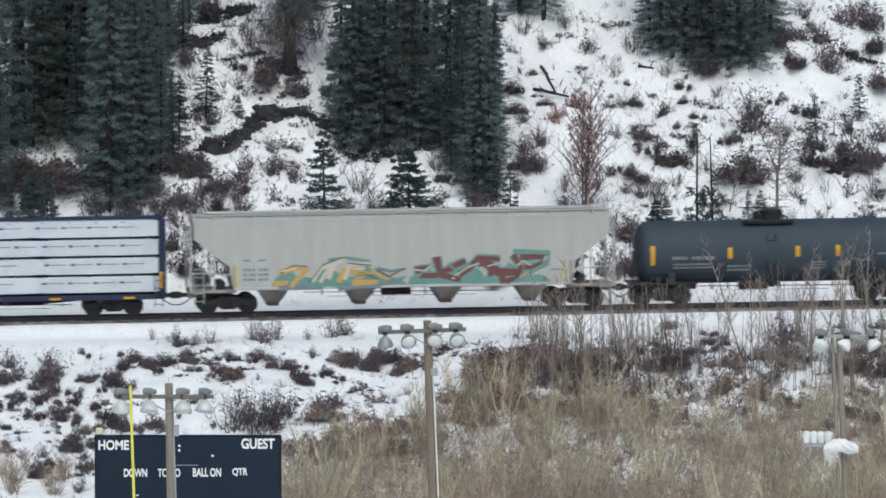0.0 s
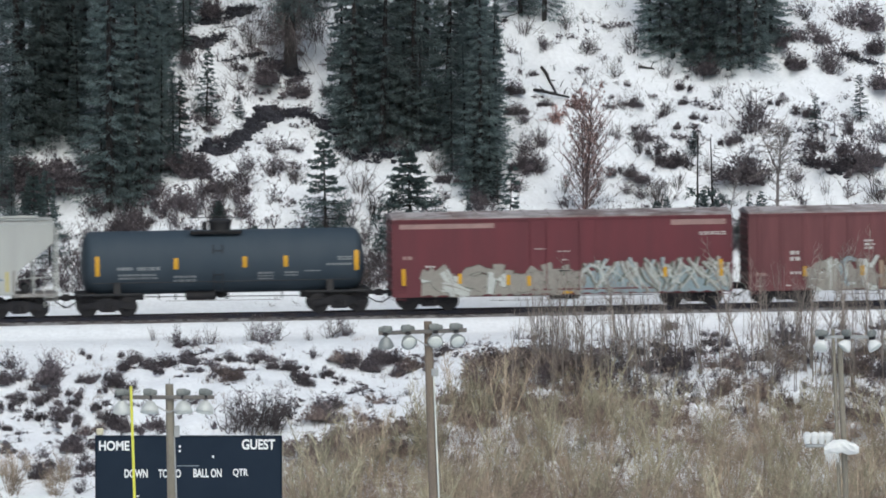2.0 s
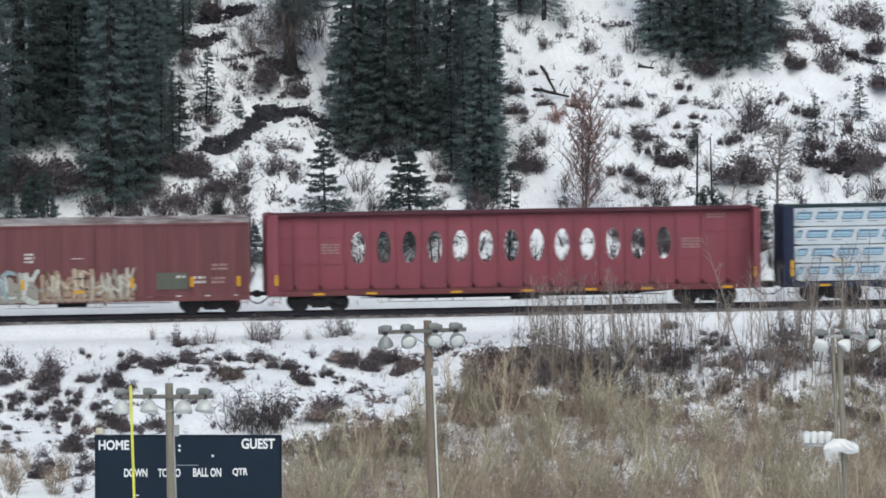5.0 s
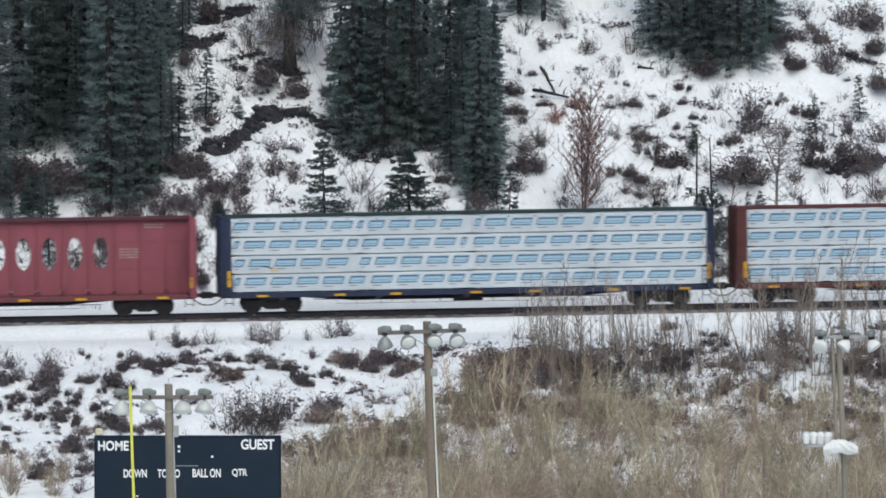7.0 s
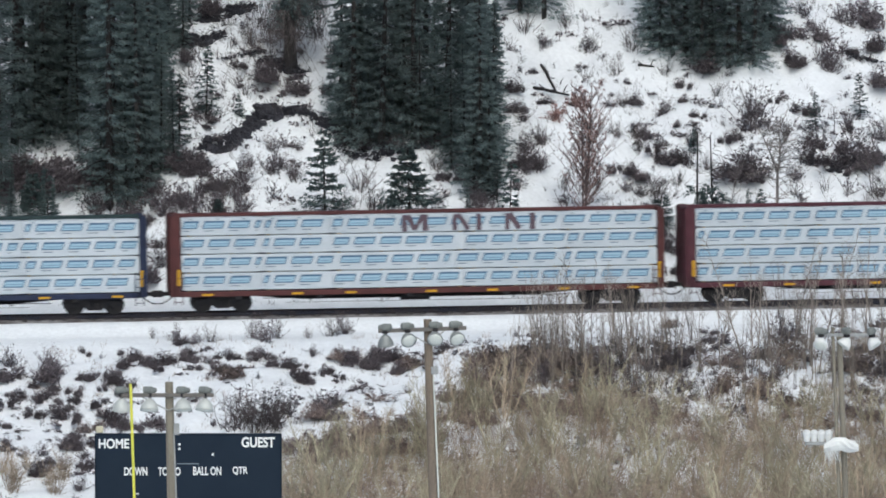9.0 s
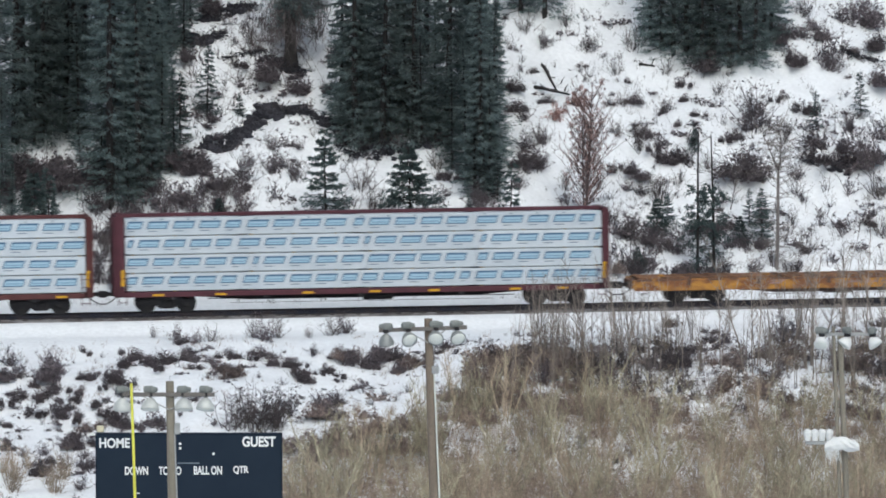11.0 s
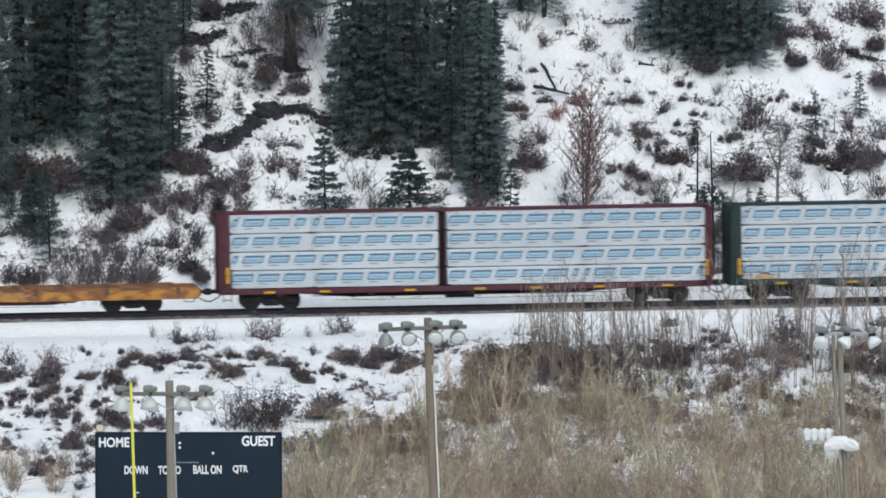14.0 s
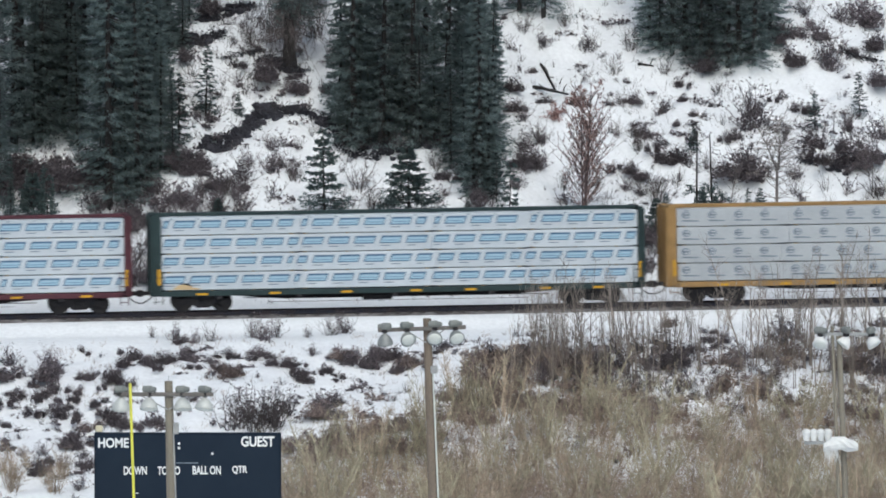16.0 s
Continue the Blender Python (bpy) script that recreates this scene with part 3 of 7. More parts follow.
# ---- covered hopper ----
def hopper_car(left, L=19.26):
    rng = random.Random(31)
    car = start_car("covered_hopper", "light grey covered hopper car with bright graffiti", "freight car", left)
    zb, ze, zt, hw = 1.15, 4.15, 4.52, 1.56
    # end slope sheets: the side plate is cut back under the ends
    side = [(0.22, 3.40), (1.8, 2.15), (1.95, zb), (L - 1.95, zb), (L - 1.8, 2.15), (L - 0.22, 3.40), (L - 0.19, ze), (0.19, ze)]
    f = Form()
    f.loft([[(x, y, z) for x, z in side] for y in (-hw, -hw + 0.05)])
    f.loft([[(x, y, z) for x, z in side] for y in (hw - 0.05, hw)])
    for a, b in (((0.19, ze), (0.22, 3.40)), ((0.22, 3.40), (1.8, 2.15)), ((1.8, 2.15), (1.95, zb))):
        for m in (0, 1):
            p, q = [((L - x) if m else x, z) for x, z in (a, b)]
            f.add([(p[0], -hw + 0.05, p[1]), (q[0], -hw + 0.05, q[1]), (q[0], hw - 0.05, q[1]), (p[0], hw - 0.05, p[1])], [(0, 1, 2, 3) if not m else (3, 2, 1, 0)])
    part("body", f, M_HOPPER, car)
    r = Form()
    sec = [(-hw - 0.02, ze - 0.02), (-hw - 0.02, ze + 0.1), (-1.2, ze + 0.24), (-0.6, zt - 0.06), (0.6, zt - 0.06), (1.2, ze + 0.24), (hw + 0.02, ze + 0.1), (hw + 0.02, ze - 0.02)]
    r.loft([[(x, y, z) for y, z in sec] for x in (0.16, L - 0.16)])
    part("roof", r, M_HOPPER, car)
    for i in range(10):
        x = 1.0 + i * (L - 2.0) / 9
        part("roof_bracket", Form().box(x - 0.03, x + 0.03, -hw - 0.035, -1.1, ze + 0.1, ze + 0.27), M_HOPPER, car)
    part("hatch_trough", Form().block(0.8, L - 0.8, -0.35, 0.35, zt - 0.07, zt + 0.06, 0.04), M_HOPPER, car)
    for y in (-1.05, 1.05):
        part("running_board", Form().box(0.3, L - 0.3, y - 0.22, y + 0.22, zt - 0.10, zt - 0.07), M_HOPPER, car)
    s = Form().block(2.0, L - 2.0, -hw - 0.025, -hw + 0.08, zb - 0.06, zb + 0.07, 0.02)
    part("side_sill", s, M_HOPPER, car)
    for x in (2.0, L - 2.0):
        part("bolster_web", Form().box(x - 0.05, x + 0.05, -hw - 0.01, hw, zb - 0.05, 2.2), M_HOPPER_D, car)
    strip(car, 2.12, 1.25, 2.15, -hw - 0.006, 0.2, material=M_STRAW)
    strip(car, L - 2.3, 1.25, 2.15, -hw - 0.006, 0.16, material=M_STRAW)
    for x in (3.8, 7.73, 11.66, 15.5):
        o = Form()
        lo, hi = 0.20, 0.72
        o.loft([[(x - hi, -1.45, zb), (x + hi, -1.45, zb), (x + hi, 1.45, zb), (x - hi, 1.45, zb)],
                [(x - lo - .12, -0.75, 0.50), (x + lo + .12, -0.75, 0.50), (x + lo + .12, 0.75, 0.50), (x - lo - .12, 0.75, 0.50)],
                [(x - lo, -0.7, 0.34), (x + lo, -0.7, 0.34), (x + lo, 0.7, 0.34), (x - lo, 0.7, 0.34)]])
        part("discharge_outlet", o, M_HOPPER_D, car, "dirty grey sloping discharge outlet")
        part("outlet_gate", Form().block(x - 0.26, x + 0.26, -0.8, 0.8, 0.33, 0.50, 0.02), M_RUST_SHADE, car)
    for m in (0, 1):
        X = lambda a: L - a if m else a
        e = Form()
        e.block(min(X(0), X(2.1)), max(X(0), X(2.1)), -1.45, 1.45, 0.98, 1.12, 0.02)
        part("end_platform", e, M_HOPPER_D, car)
        for y in (-1.5, 1.5):
            e = Form().box(min(X(0), X(0.09)), max(X(0), X(0.09)), y - 0.05, y + 0.05, 1.0, 4.1)
            e.box(min(X(1.05), X(1.13)), max(X(1.05), X(1.13)), y - 0.04, y + 0.04, 1.1, 2.9)
            part("corner_post", e, M_HOPPER, car)
            if y < 0:
                part("handrail", Form().tube((X(0.05), y, 1.9), (X(1.9), y, 1.8), 0.025, n=5), M_HOPPER, car)
                ladder(car, X(0.42), y, 0.5, 2.1, material=M_HOPPER)
        e = Form().tube((X(1.45), -1.0, 1.35), (X(1.45), 0.6, 1.35), 0.2, n=10)
        part("brake_cylinder", e, M_BLACK, car)
        part("centre_sill", Form().box(min(X(-0.05), X(2.0)), max(X(-0.05), X(2.0)), -0.2, 0.2, 0.72, 1.0), M_HOPPER_D, car)
        coupler(car, X(0), 1 if m else -1)
        truck(car, X(1.75))
    bars(car, 2.4, 2.75, 2.35, 2.5, -hw, rng, 1, M_GREYINK)
    bars(car, 3.1, 3.5, 2.35, 2.5, -hw, rng, 1, M_GREYINK)
    bars(car, 2.4, 2.95, 1.45, 2.1, -hw, rng, 3, M_GREYINK)
    bars(car, 3.1, 3.55, 1.45, 2.1, -hw, rng, 3, M_GREYINK)
    bars(car, L - 2.9, L - 2.5, 1.7, 1.85, -hw, rng, 1, M_GREYINK)
    mural(car, 3.7, 9.75, 1.1, 2.52, -hw - .002, "sprayed amber and cream letters on a teal ground", "teal", None, (
        ("slate", 0.22, ((0.05, 0.06), (0.38, 0.04))), ("slate", 0.30, ((0.49, 0.04), (0.65, 0.10), (0.81, 0.07))), ("slate", 0.16, ((0.78, 0.08), (0.98, 0.28))),
        ("teal", 0.16, ((0.01, 0.17), (0.05, 0.38), (0.18, 0.72))), ("teal", 0.14, ((0.42, 0.91), (0.57, 0.97), (0.74, 0.84))), ("amber", 0.20, ((0.01, 0.18), (0.12, 0.22))),
        ("amber", 0.24, ((0.06, 0.54), (0.19, 0.68), (0.26, 0.61), (0.17, 0.24), (0.14, 0.06))), ("amber", 0.14, ((0.27, 0.69), (0.19, 0.28))), ("cream", 0.17, ((0.30, 0.24), (0.37, 0.66), (0.46, 0.77))),
        ("cream", 0.14, ((0.36, 0.21), (0.42, 0.62))), ("cream", 0.20, ((0.42, 0.31), (0.47, 0.81), (0.55, 0.95))), ("amber", 0.22, ((0.50, 0.19), (0.54, 0.66))),
        ("cream", 0.16, ((0.54, 0.28), (0.58, 0.74), (0.73, 0.79))), ("amber", 0.20, ((0.58, 0.55), (0.73, 0.44), (0.62, 0.30))), ("amber", 0.24, ((0.60, 0.17), (0.79, 0.19))),
        ("amber", 0.14, ((0.74, 0.55), (0.86, 0.28), (0.94, 0.50))), ("slate", 0.14, ((0.79, 0.62), (0.89, 0.52), (1.00, 0.59))), ("teal", 0.12, ((0.26, 0.06), (0.42, 0.12), (0.60, 0.01))),
        ("teal", 0.10, ((0.82, 0.48), (0.92, 0.24), (1.00, 0.34))), ("ink", 0.05, ((0.28, 0.21), (0.38, 0.76), (0.55, 1.00))), ("ink", 0.05, ((0.06, 0.48), (0.15, 0.76), (0.27, 0.72))),
        ("ink", 0.05, ((0.57, 0.79), (0.74, 0.72), (0.65, 0.52), (0.79, 0.28))), ("ink", 0.05, ((0.77, 0.62), (0.87, 0.34), (1.00, 0.62))), ("cream", 0.07, ((0.07, 0.57), (0.18, 0.66))),
        ("cream", 0.07, ((0.60, 0.62), (0.70, 0.62)))))
    mural(car, 9.85, 16.3, 1.12, 2.6, -hw - .002, "sprayed plum letters with a teal outline", "teal", "teal", (
        ("plum", 0.30, ((0.05, 0.48), (0.13, 0.57), (0.09, 0.34), (0.21, 0.32))), ("plum", 0.30, ((0.20, 0.90), (0.23, 0.35), (0.37, 0.18))), ("plum", 0.24, ((0.25, 0.42), (0.37, 0.70), (0.41, 0.76))),
        ("plum", 0.26, ((0.36, 0.35), (0.44, 0.55), (0.49, 0.83), (0.52, 0.58))), ("plum", 0.22, ((0.49, 0.83), (0.65, 0.80))), ("plum", 0.34, ((0.53, 0.76), (0.66, 0.32), (0.67, 0.05))),
        ("plum", 0.34, ((0.56, 0.40), (0.80, 0.39), (0.69, 0.10))), ("plum", 0.22, ((0.74, 0.92), (0.78, 0.65), (0.80, 0.48))), ("plum", 0.24, ((0.79, 0.84), (0.96, 0.86), (0.92, 0.58), (0.82, 0.52))),
        ("teal", 0.10, ((0.01, 0.19), (0.12, 0.16), (0.21, 0.23))), ("teal", 0.09, ((0.28, 0.68), (0.34, 0.48), (0.44, 0.65))), ("cream", 0.06, ((0.04, 0.52), (0.12, 0.48), (0.18, 0.68))),
        ("cream", 0.06, ((0.33, 0.32), (0.43, 0.58), (0.50, 0.68))), ("cream", 0.05, ((0.56, 0.58), (0.65, 0.68))), ("cream", 0.06, ((0.77, 0.58), (0.81, 0.74), (0.87, 0.58))),
        ("amber", 0.10, ((0.79, 0.23), (0.84, 0.39))), ("cream", 0.08, ((0.31, 0.24), (0.33, 0.23))), ("teal", 0.14, ((0.41, 0.12), (0.59, 0.16), (0.61, 0.32))),
        ("teal", 0.10, ((0.74, 1.00), (1.00, 0.94), (0.98, 0.65), (0.86, 0.42)))))
    brake_rigging(car, 5.2, 14, rng, 0.9)


# ---- tank car ----
def tank_car(left, L=13.1):
    rng = random.Random(7)
    car = start_car("tank_car", "dark blue-grey tank car with yellow reflective strips", "freight car", left)
    R, zc, a, b = 1.43, 2.38, 0.18, 13.0
    prof = [(a, 0.05), (a + .03, 0.45), (a + .09, 0.85), (a + .19, 1.17), (a + .33, 1.36), (a + .5, R)]
    prof += [(a + b * k / 5, R) for k in range(1, 5) if k < 5] + [(b - .5, R), (b - .33, 1.36), (b - .19, 1.17), (b - .09, .85), (b - .03, .45), (b, .05)]
    prof = [p for i, p in enumerate(prof) if i == 0 or p[0] > prof[i - 1][0]]
    part("tank", Form().spin(prof, 40, "x", at=(0, 0, zc)), M_TANK, car, smooth=True)
    for x in (3.2, 5.5, 8.0, 10.2):
        part("weld_seam", Form().spin([(x - .02, R), (x - .02, R + .006), (x + .02, R + .006), (x + .02, R)], 40, "x", at=(0, 0, zc)), M_TANK, car)
    part("walkway", Form().box(5.1, 7.4, -0.95, 0.95, zc + R - 0.14, zc + R - 0.06).box(5.1, 7.4, -0.95, -0.9, zc + R - 0.16, zc + R), M_BLACK, car)
    d = Form().spin([(zc + R - 0.2, 0.48), (zc + R + 0.3, 0.48), (zc + R + 0.3, 0.54), (zc + R + 0.42, 0.54), (zc + R + 0.5, 0.3)], 18, "z", at=(6.5, 0, 0))
    part("manway_dome", d, M_BLACK, car)
    part("valve", Form().spin([(zc + R, .12), (zc + R + .35, .12), (zc + R + .4, .05)], 10, "z", at=(5.8, 0, 0)), M_BLACK, car)
    for p, q in (((5.1, -.95, zc + R + .5), (5.1, -.95, zc + R - .1)), ((7.4, -.95, zc + R + .5), (7.4, -.95, zc + R - .1)), ((5.1, .95, zc + R + .5), (7.4, .95, zc + R + .5))):
        part("platform_rail", Form().tube(p, q, .02, n=5), M_BLACK, car)
    for m in (0, 1):
        X = lambda v: L - v if m else v
        f = Form().block(min(X(-0.1), X(3.0)), max(X(-0.1), X(3.0)), -0.3, 0.3, 0.7, 1.08, 0.03)
        part("stub_sill", f, M_BLACK, car)
        part("end_platform", Form().box(min(X(-0.1), X(0.75)), max(X(-0.1), X(0.75)), -1.45, 1.45, 1.0, 1.08), M_BLACK, car)
        s = Form()
        s.loft([[(X(1.9), -1.35, 1.02), (X(1.9), 1.35, 1.02), (X(1.9), 1.15, 1.6), (X(1.9), -1.15, 1.6)],
                [(X(1.6), -1.35, 1.02), (X(1.6), 1.35, 1.02), (X(1.6), 1.15, 1.6), (X(1.6), -1.15, 1.6)]])
        part("saddle", s, M_BLACK, car)
        part("side_step", Form().box(min(X(-0.05), X(2.9)), max(X(-0.05), X(2.9)), -1.5, -1.42, 0.98, 1.08), M_BLACK, car)
        part("end_rail", Form().tube((X(-.05), -1.42, 1.05), (X(-.05), -1.42, 2.1), .025, n=5).tube((X(-.05), -1.42, 2.1), (X(-.05), 1.42, 2.1), .025, n=5)
             .tube((X(-.05), 1.42, 1.05), (X(-.05), 1.42, 2.1), .025, n=5), M_BLACK, car)
        ladder(car, X(0.25), -1.45, 0.45, 1.1)
        coupler(car, X(-0.1), 1 if m else -1)
        truck(car, X(1.33))
    part("grab_rail", Form().tube((0.6, -1.52, 1.55), (L - 0.6, -1.52, 1.55), .02, n=5), M_BLACK, car)
    ladder(car, 6.3, -1.36, 1.0, 3.2)
    f = Form().spin([(0.72, .12), (0.85, .28), (1.05, .3)], 12, "z", at=(6.5, 0, 0))
    part("bottom_outlet", f, M_BLACK, car)

    def skin(z):  # the near side of the tank at height z
        return -math.sqrt(R * R - (z - zc) ** 2)
    for x, z0, z1 in ((0.86, 1.85, 2.75), (4.4, 2.12, 2.62), (7.5, 2.15, 2.65), (9.35, 2.15, 2.65), (12.55, 1.95, 2.85)):
        f = Form()
        k = 6
        pts = [(x + dx, skin(z0 + (z1 - z0) * i / k) - 0.006, z0 + (z1 - z0) * i / k) for i in range(k + 1) for dx in (-0.1, 0.1)]
        f.add(pts, [(2 * i, 2 * i + 1, 2 * i + 3, 2 * i + 2) for i in range(k)])
        part("reflector", f, M_YELLOW, car, "yellow reflective strip")

    def mark(x0, x1, z0, z1, rows):
        h = (z1 - z0) / rows
        for r in range(rows):
            x, za, zb = x0, z0 + (r + 0.25) * h, z0 + (r + 0.85) * h
            while x < x1 - 0.05:
                w = min(rng.uniform(0.08, 0.25), x1 - x)
                f = Form().add([(x, skin(za) - .005, za), (x + w, skin(za) - .005, za), (x + w, skin(zb) - .005, zb), (x, skin(zb) - .005, zb)], [(0, 1, 2, 3)])
                part("stencilled_mark", f, M_FAINT, car)
                x += w + rng.uniform(0.03, 0.06)
    mark(1.75, 2.5, 2.05, 2.28, 1), mark(2.65, 3.75, 2.03, 2.28, 1), mark(1.8, 3.6, 1.65, 1.95, 2), mark(4.3, 5.3, 1.5, 1.85, 2)
    mark(8.1, 8.8, 1.55, 1.95, 3), mark(9.3, 9.9, 1.7, 1.95, 2), mark(10.2, 10.9, 1.9, 2.0, 1), mark(11.2, 12.35, 2.15, 2.3, 1), mark(11.7, 12.35, 2.4, 2.6, 2)
    brake_rigging(car, 3, 10, rng, 0.85)


# ---- boxcars ----
def boxcar(left, L, label, paint, seed, ribs):
    rng = random.Random(seed)
    car = start_car("boxcar", label, "freight car", left)
    hw, zb, ze = 1.52, 0.66, 4.2
    part("body", Form().block(0.05, L - 0.05, -hw, hw, zb + 0.25, ze, 0.03), paint, car)
    part("roof", Form().loft([[(x, y, z) for y, z in ((-hw - 0.04, ze - 0.03), (-hw - 0.04, ze + 0.05), (0, ze + 0.24), (hw + 0.04, ze + 0.05), (hw + 0.04, ze - 0.03))] for x in (0, L)]), M_ROOF, car, "roof dusted with old snow")
    for i in range(14):
        x = 0.6 + i * (L - 1.2) / 13
        part("roof_rib", Form().loft([[(x + d, y, z) for y, z in ((-hw, ze + 0.05), (0, ze + 0.25), (0, ze + 0.29), (-hw, ze + 0.09))] for d in (-.05, .05)]), M_ROOF, car)
    part("eave_rail", Form().box(0.0, L, -hw - 0.045, -hw + 0.01, ze - 0.12, ze - 0.035), paint, car)
    part("side_sill", Form().box(0.1, L - 0.1, -hw - 0.02, hw + 0.02, zb, zb + 0.28), paint, car)
    if ribs:
        for i in range(15):
            x = 0.5 + i * (L - 1.0) / 14
            if abs(x - L / 2) < 1.6:
                continue
            part("side_post", Form().loft([[(x - .12, -hw, z), (x - .06, -hw - .05, z), (x + .06, -hw - .05, z), (x + .12, -hw, z)] for z in (zb + .26, ze - .13)]), paint, car)
    for x in (0.06, L - 0.06):
        part("corner_post", Form().box(x - 0.06, x + 0.06, -hw - 0.025, -hw + 0.02, zb + 0.02, ze - 0.03), paint, car)
    dx = L / 2
    door = part("plug_door", Form().block(dx - 1.5, dx + 1.5, -hw - 0.06, -hw + 0.02, zb + 0.32, ze - 0.14, 0.02), paint, car, "wide sliding plug door")
    part("door_rod", Form().tube((dx - .75, -hw - .09, zb + .3), (dx - .75, -hw - .09, ze - .2), .025, n=5).tube((dx + .75, -hw - .09, zb + .3), (dx + .75, -hw - .09, ze - .2), .025, n=5), paint, door)
    part("door_crank", Form().tube((dx - .2, -hw - .1, 1.75), (dx + .35, -hw - .1, 1.75), .03, n=5), M_TRUCK, door)
    part("door_track", Form().box(dx - 1.6, dx + 4.3, -hw - 0.09, -hw + .01, zb + 0.22, zb + 0.29), paint, car)
    for m in (0, 1):
        X = lambda v: L - v if m else v
        for i in range(9):  # corrugated end
            part("end_rib", Form().spin([(-1.4, 0.02), (-1.3, 0.07), (1.3, 0.07), (1.4, 0.02)], 8, "y", at=(X(0.04), 0, 1.0 + i * 0.36)), paint, car)
        ladder(car, X(0.35), -hw - .04, 0.45, 2.0, material=paint)
        part("centre_sill", Form().box(min(X(-.1), X(3)), max(X(-.1), X(3)), -.25, .25, 0.66, 0.95), M_TRUCK, car)
        coupler(car, X(0), 1 if m else -1)
        truck(car, X(1.72))
    brake_rigging(car, 3.5, L - 3.5, rng, 0.6)
    return car, hw, rng


def boxcars():
    L = 15.5
    car, hw, rng = boxcar(U[3], L, "dark red boxcar with grey-white graffiti along its lower half", M_RED, 11, False)
    y = -hw - 0.006
    part("stripe", Form().box(0.35, 4.65, y - .004, y + .01, 3.74, 3.95), M_BUFF, car)
    part("stripe", Form().box(12.7, 15.2, y - .004, y + .01, 3.74, 3.98), M_BUFF, car)
    bars(car, 0.5, 0.9, 2.3, 2.55, y, rng, 1, M_BUFF), bars(car, 1.5, 1.95, 1.95, 2.1, y, rng, 1), bars(car, 1.4, 2.6, 1.55, 1.7, y, rng, 1)
    bars(car, 6.45, 6.95, 2.72, 2.78, y - .06, rng, 1), bars(car, 7.5, 8.1, 2.6, 2.66, y - .06, rng, 1), bars(car, 7.7, 7.95, 2.2, 2.28, y - .06, rng, 1)
    bars(car, 14.0, 15.2, 3.25, 3.42, y, rng, 2)
    graffiti(car, 1.3, 8.6, 0.62, 2.18, -hw - 0.065, 17, "silver", ["silver", "silver", "silver", "pale"], "moss", "silver", 7, 0.5, 0.8)
    flames(car, 8.5, 15.35, 0.68, 2.32, -hw - 0.065, 19, "sprayed pale blue-grey flame letters")
    for x, z in ((0.5, 1.2), (3.05, 1.25), (5.25, 1.15), (6.2, 1.1), (12.4, 1.4), (14.95, 1.4)):
        strip(car, x, z, z + (0.75 if x in (0.5, 14.95) else 0.45), -hw - 0.125, 0.17)
    part("reflector", Form().box(7.75, 8.15, -hw - .13, -hw - .12, 0.72, 0.82), M_YELLOW, car)

    car, hw, rng = boxcar(U[4], 15.42, "faded red ribbed boxcar with small tan and white graffiti", M_RED2, 12, True)
    y = -hw - 0.056
    bars(car, 1.9, 2.35, 1.95, 2.5, y, rng, 2), bars(car, 1.9, 2.4, 1.35, 1.55, y, rng, 1), bars(car, 0.3, 0.8, 1.3, 1.5, y, rng, 1, M_BUFF)
    bars(car, 5.3, 5.75, 2.45, 2.95, y - .01, rng, 3), bars(car, 7.4, 7.95, 2.62, 2.68, y - .01, rng, 1)
    bars(car, 13.7, 14.4, 2.0, 2.35, y, rng, 2, M_BUFF), bars(car, 12.9, 13.4, 1.4, 1.8, y, rng, 2, M_STENCIL), bars(car, 13.7, 14.3, 1.4, 1.75, y, rng, 2, M_BUFF)
    part("patch", Form().box(11.2, 12.6, y - .008, y + .01, 1.2, 1.95), M_G["moss"], car, "grey-green repainted patch")
    bars(car, 12.1, 12.5, 1.65, 1.85, y - .01, rng, 1)
    graffiti(car, 2.7, 5.9, 0.6, 2.2, -hw - 0.07, 23, "silver", ["silver", "silver", "bluegrey", "pale"], "moss", "pale", 6, 0.3, 0.8)
    graffiti(car, 6.0, 10.2, 0.65, 2.2, -hw - 0.07, 29, "tan", ["tan", "tan", "silver", "rust"], "rust", "cream", 12, 0.2, 0.8)
    for x in (2.55, 5.2, 10.1, 12.8, 14.9):
        strip(car, x, 1.3, 1.75, -hw - 0.14, 0.16)
    part("reflector", Form().box(7.45, 7.95, -hw - .14, -hw - .13, 1.1, 1.22), M_YELLOW, car)
    for i in range(12):
        x = 0.4 + i * 1.3
        part("sill_mark", Form().box(x, x + .22, -hw - .028, -hw - .02, 0.86, 0.92), M_STENCIL, car)


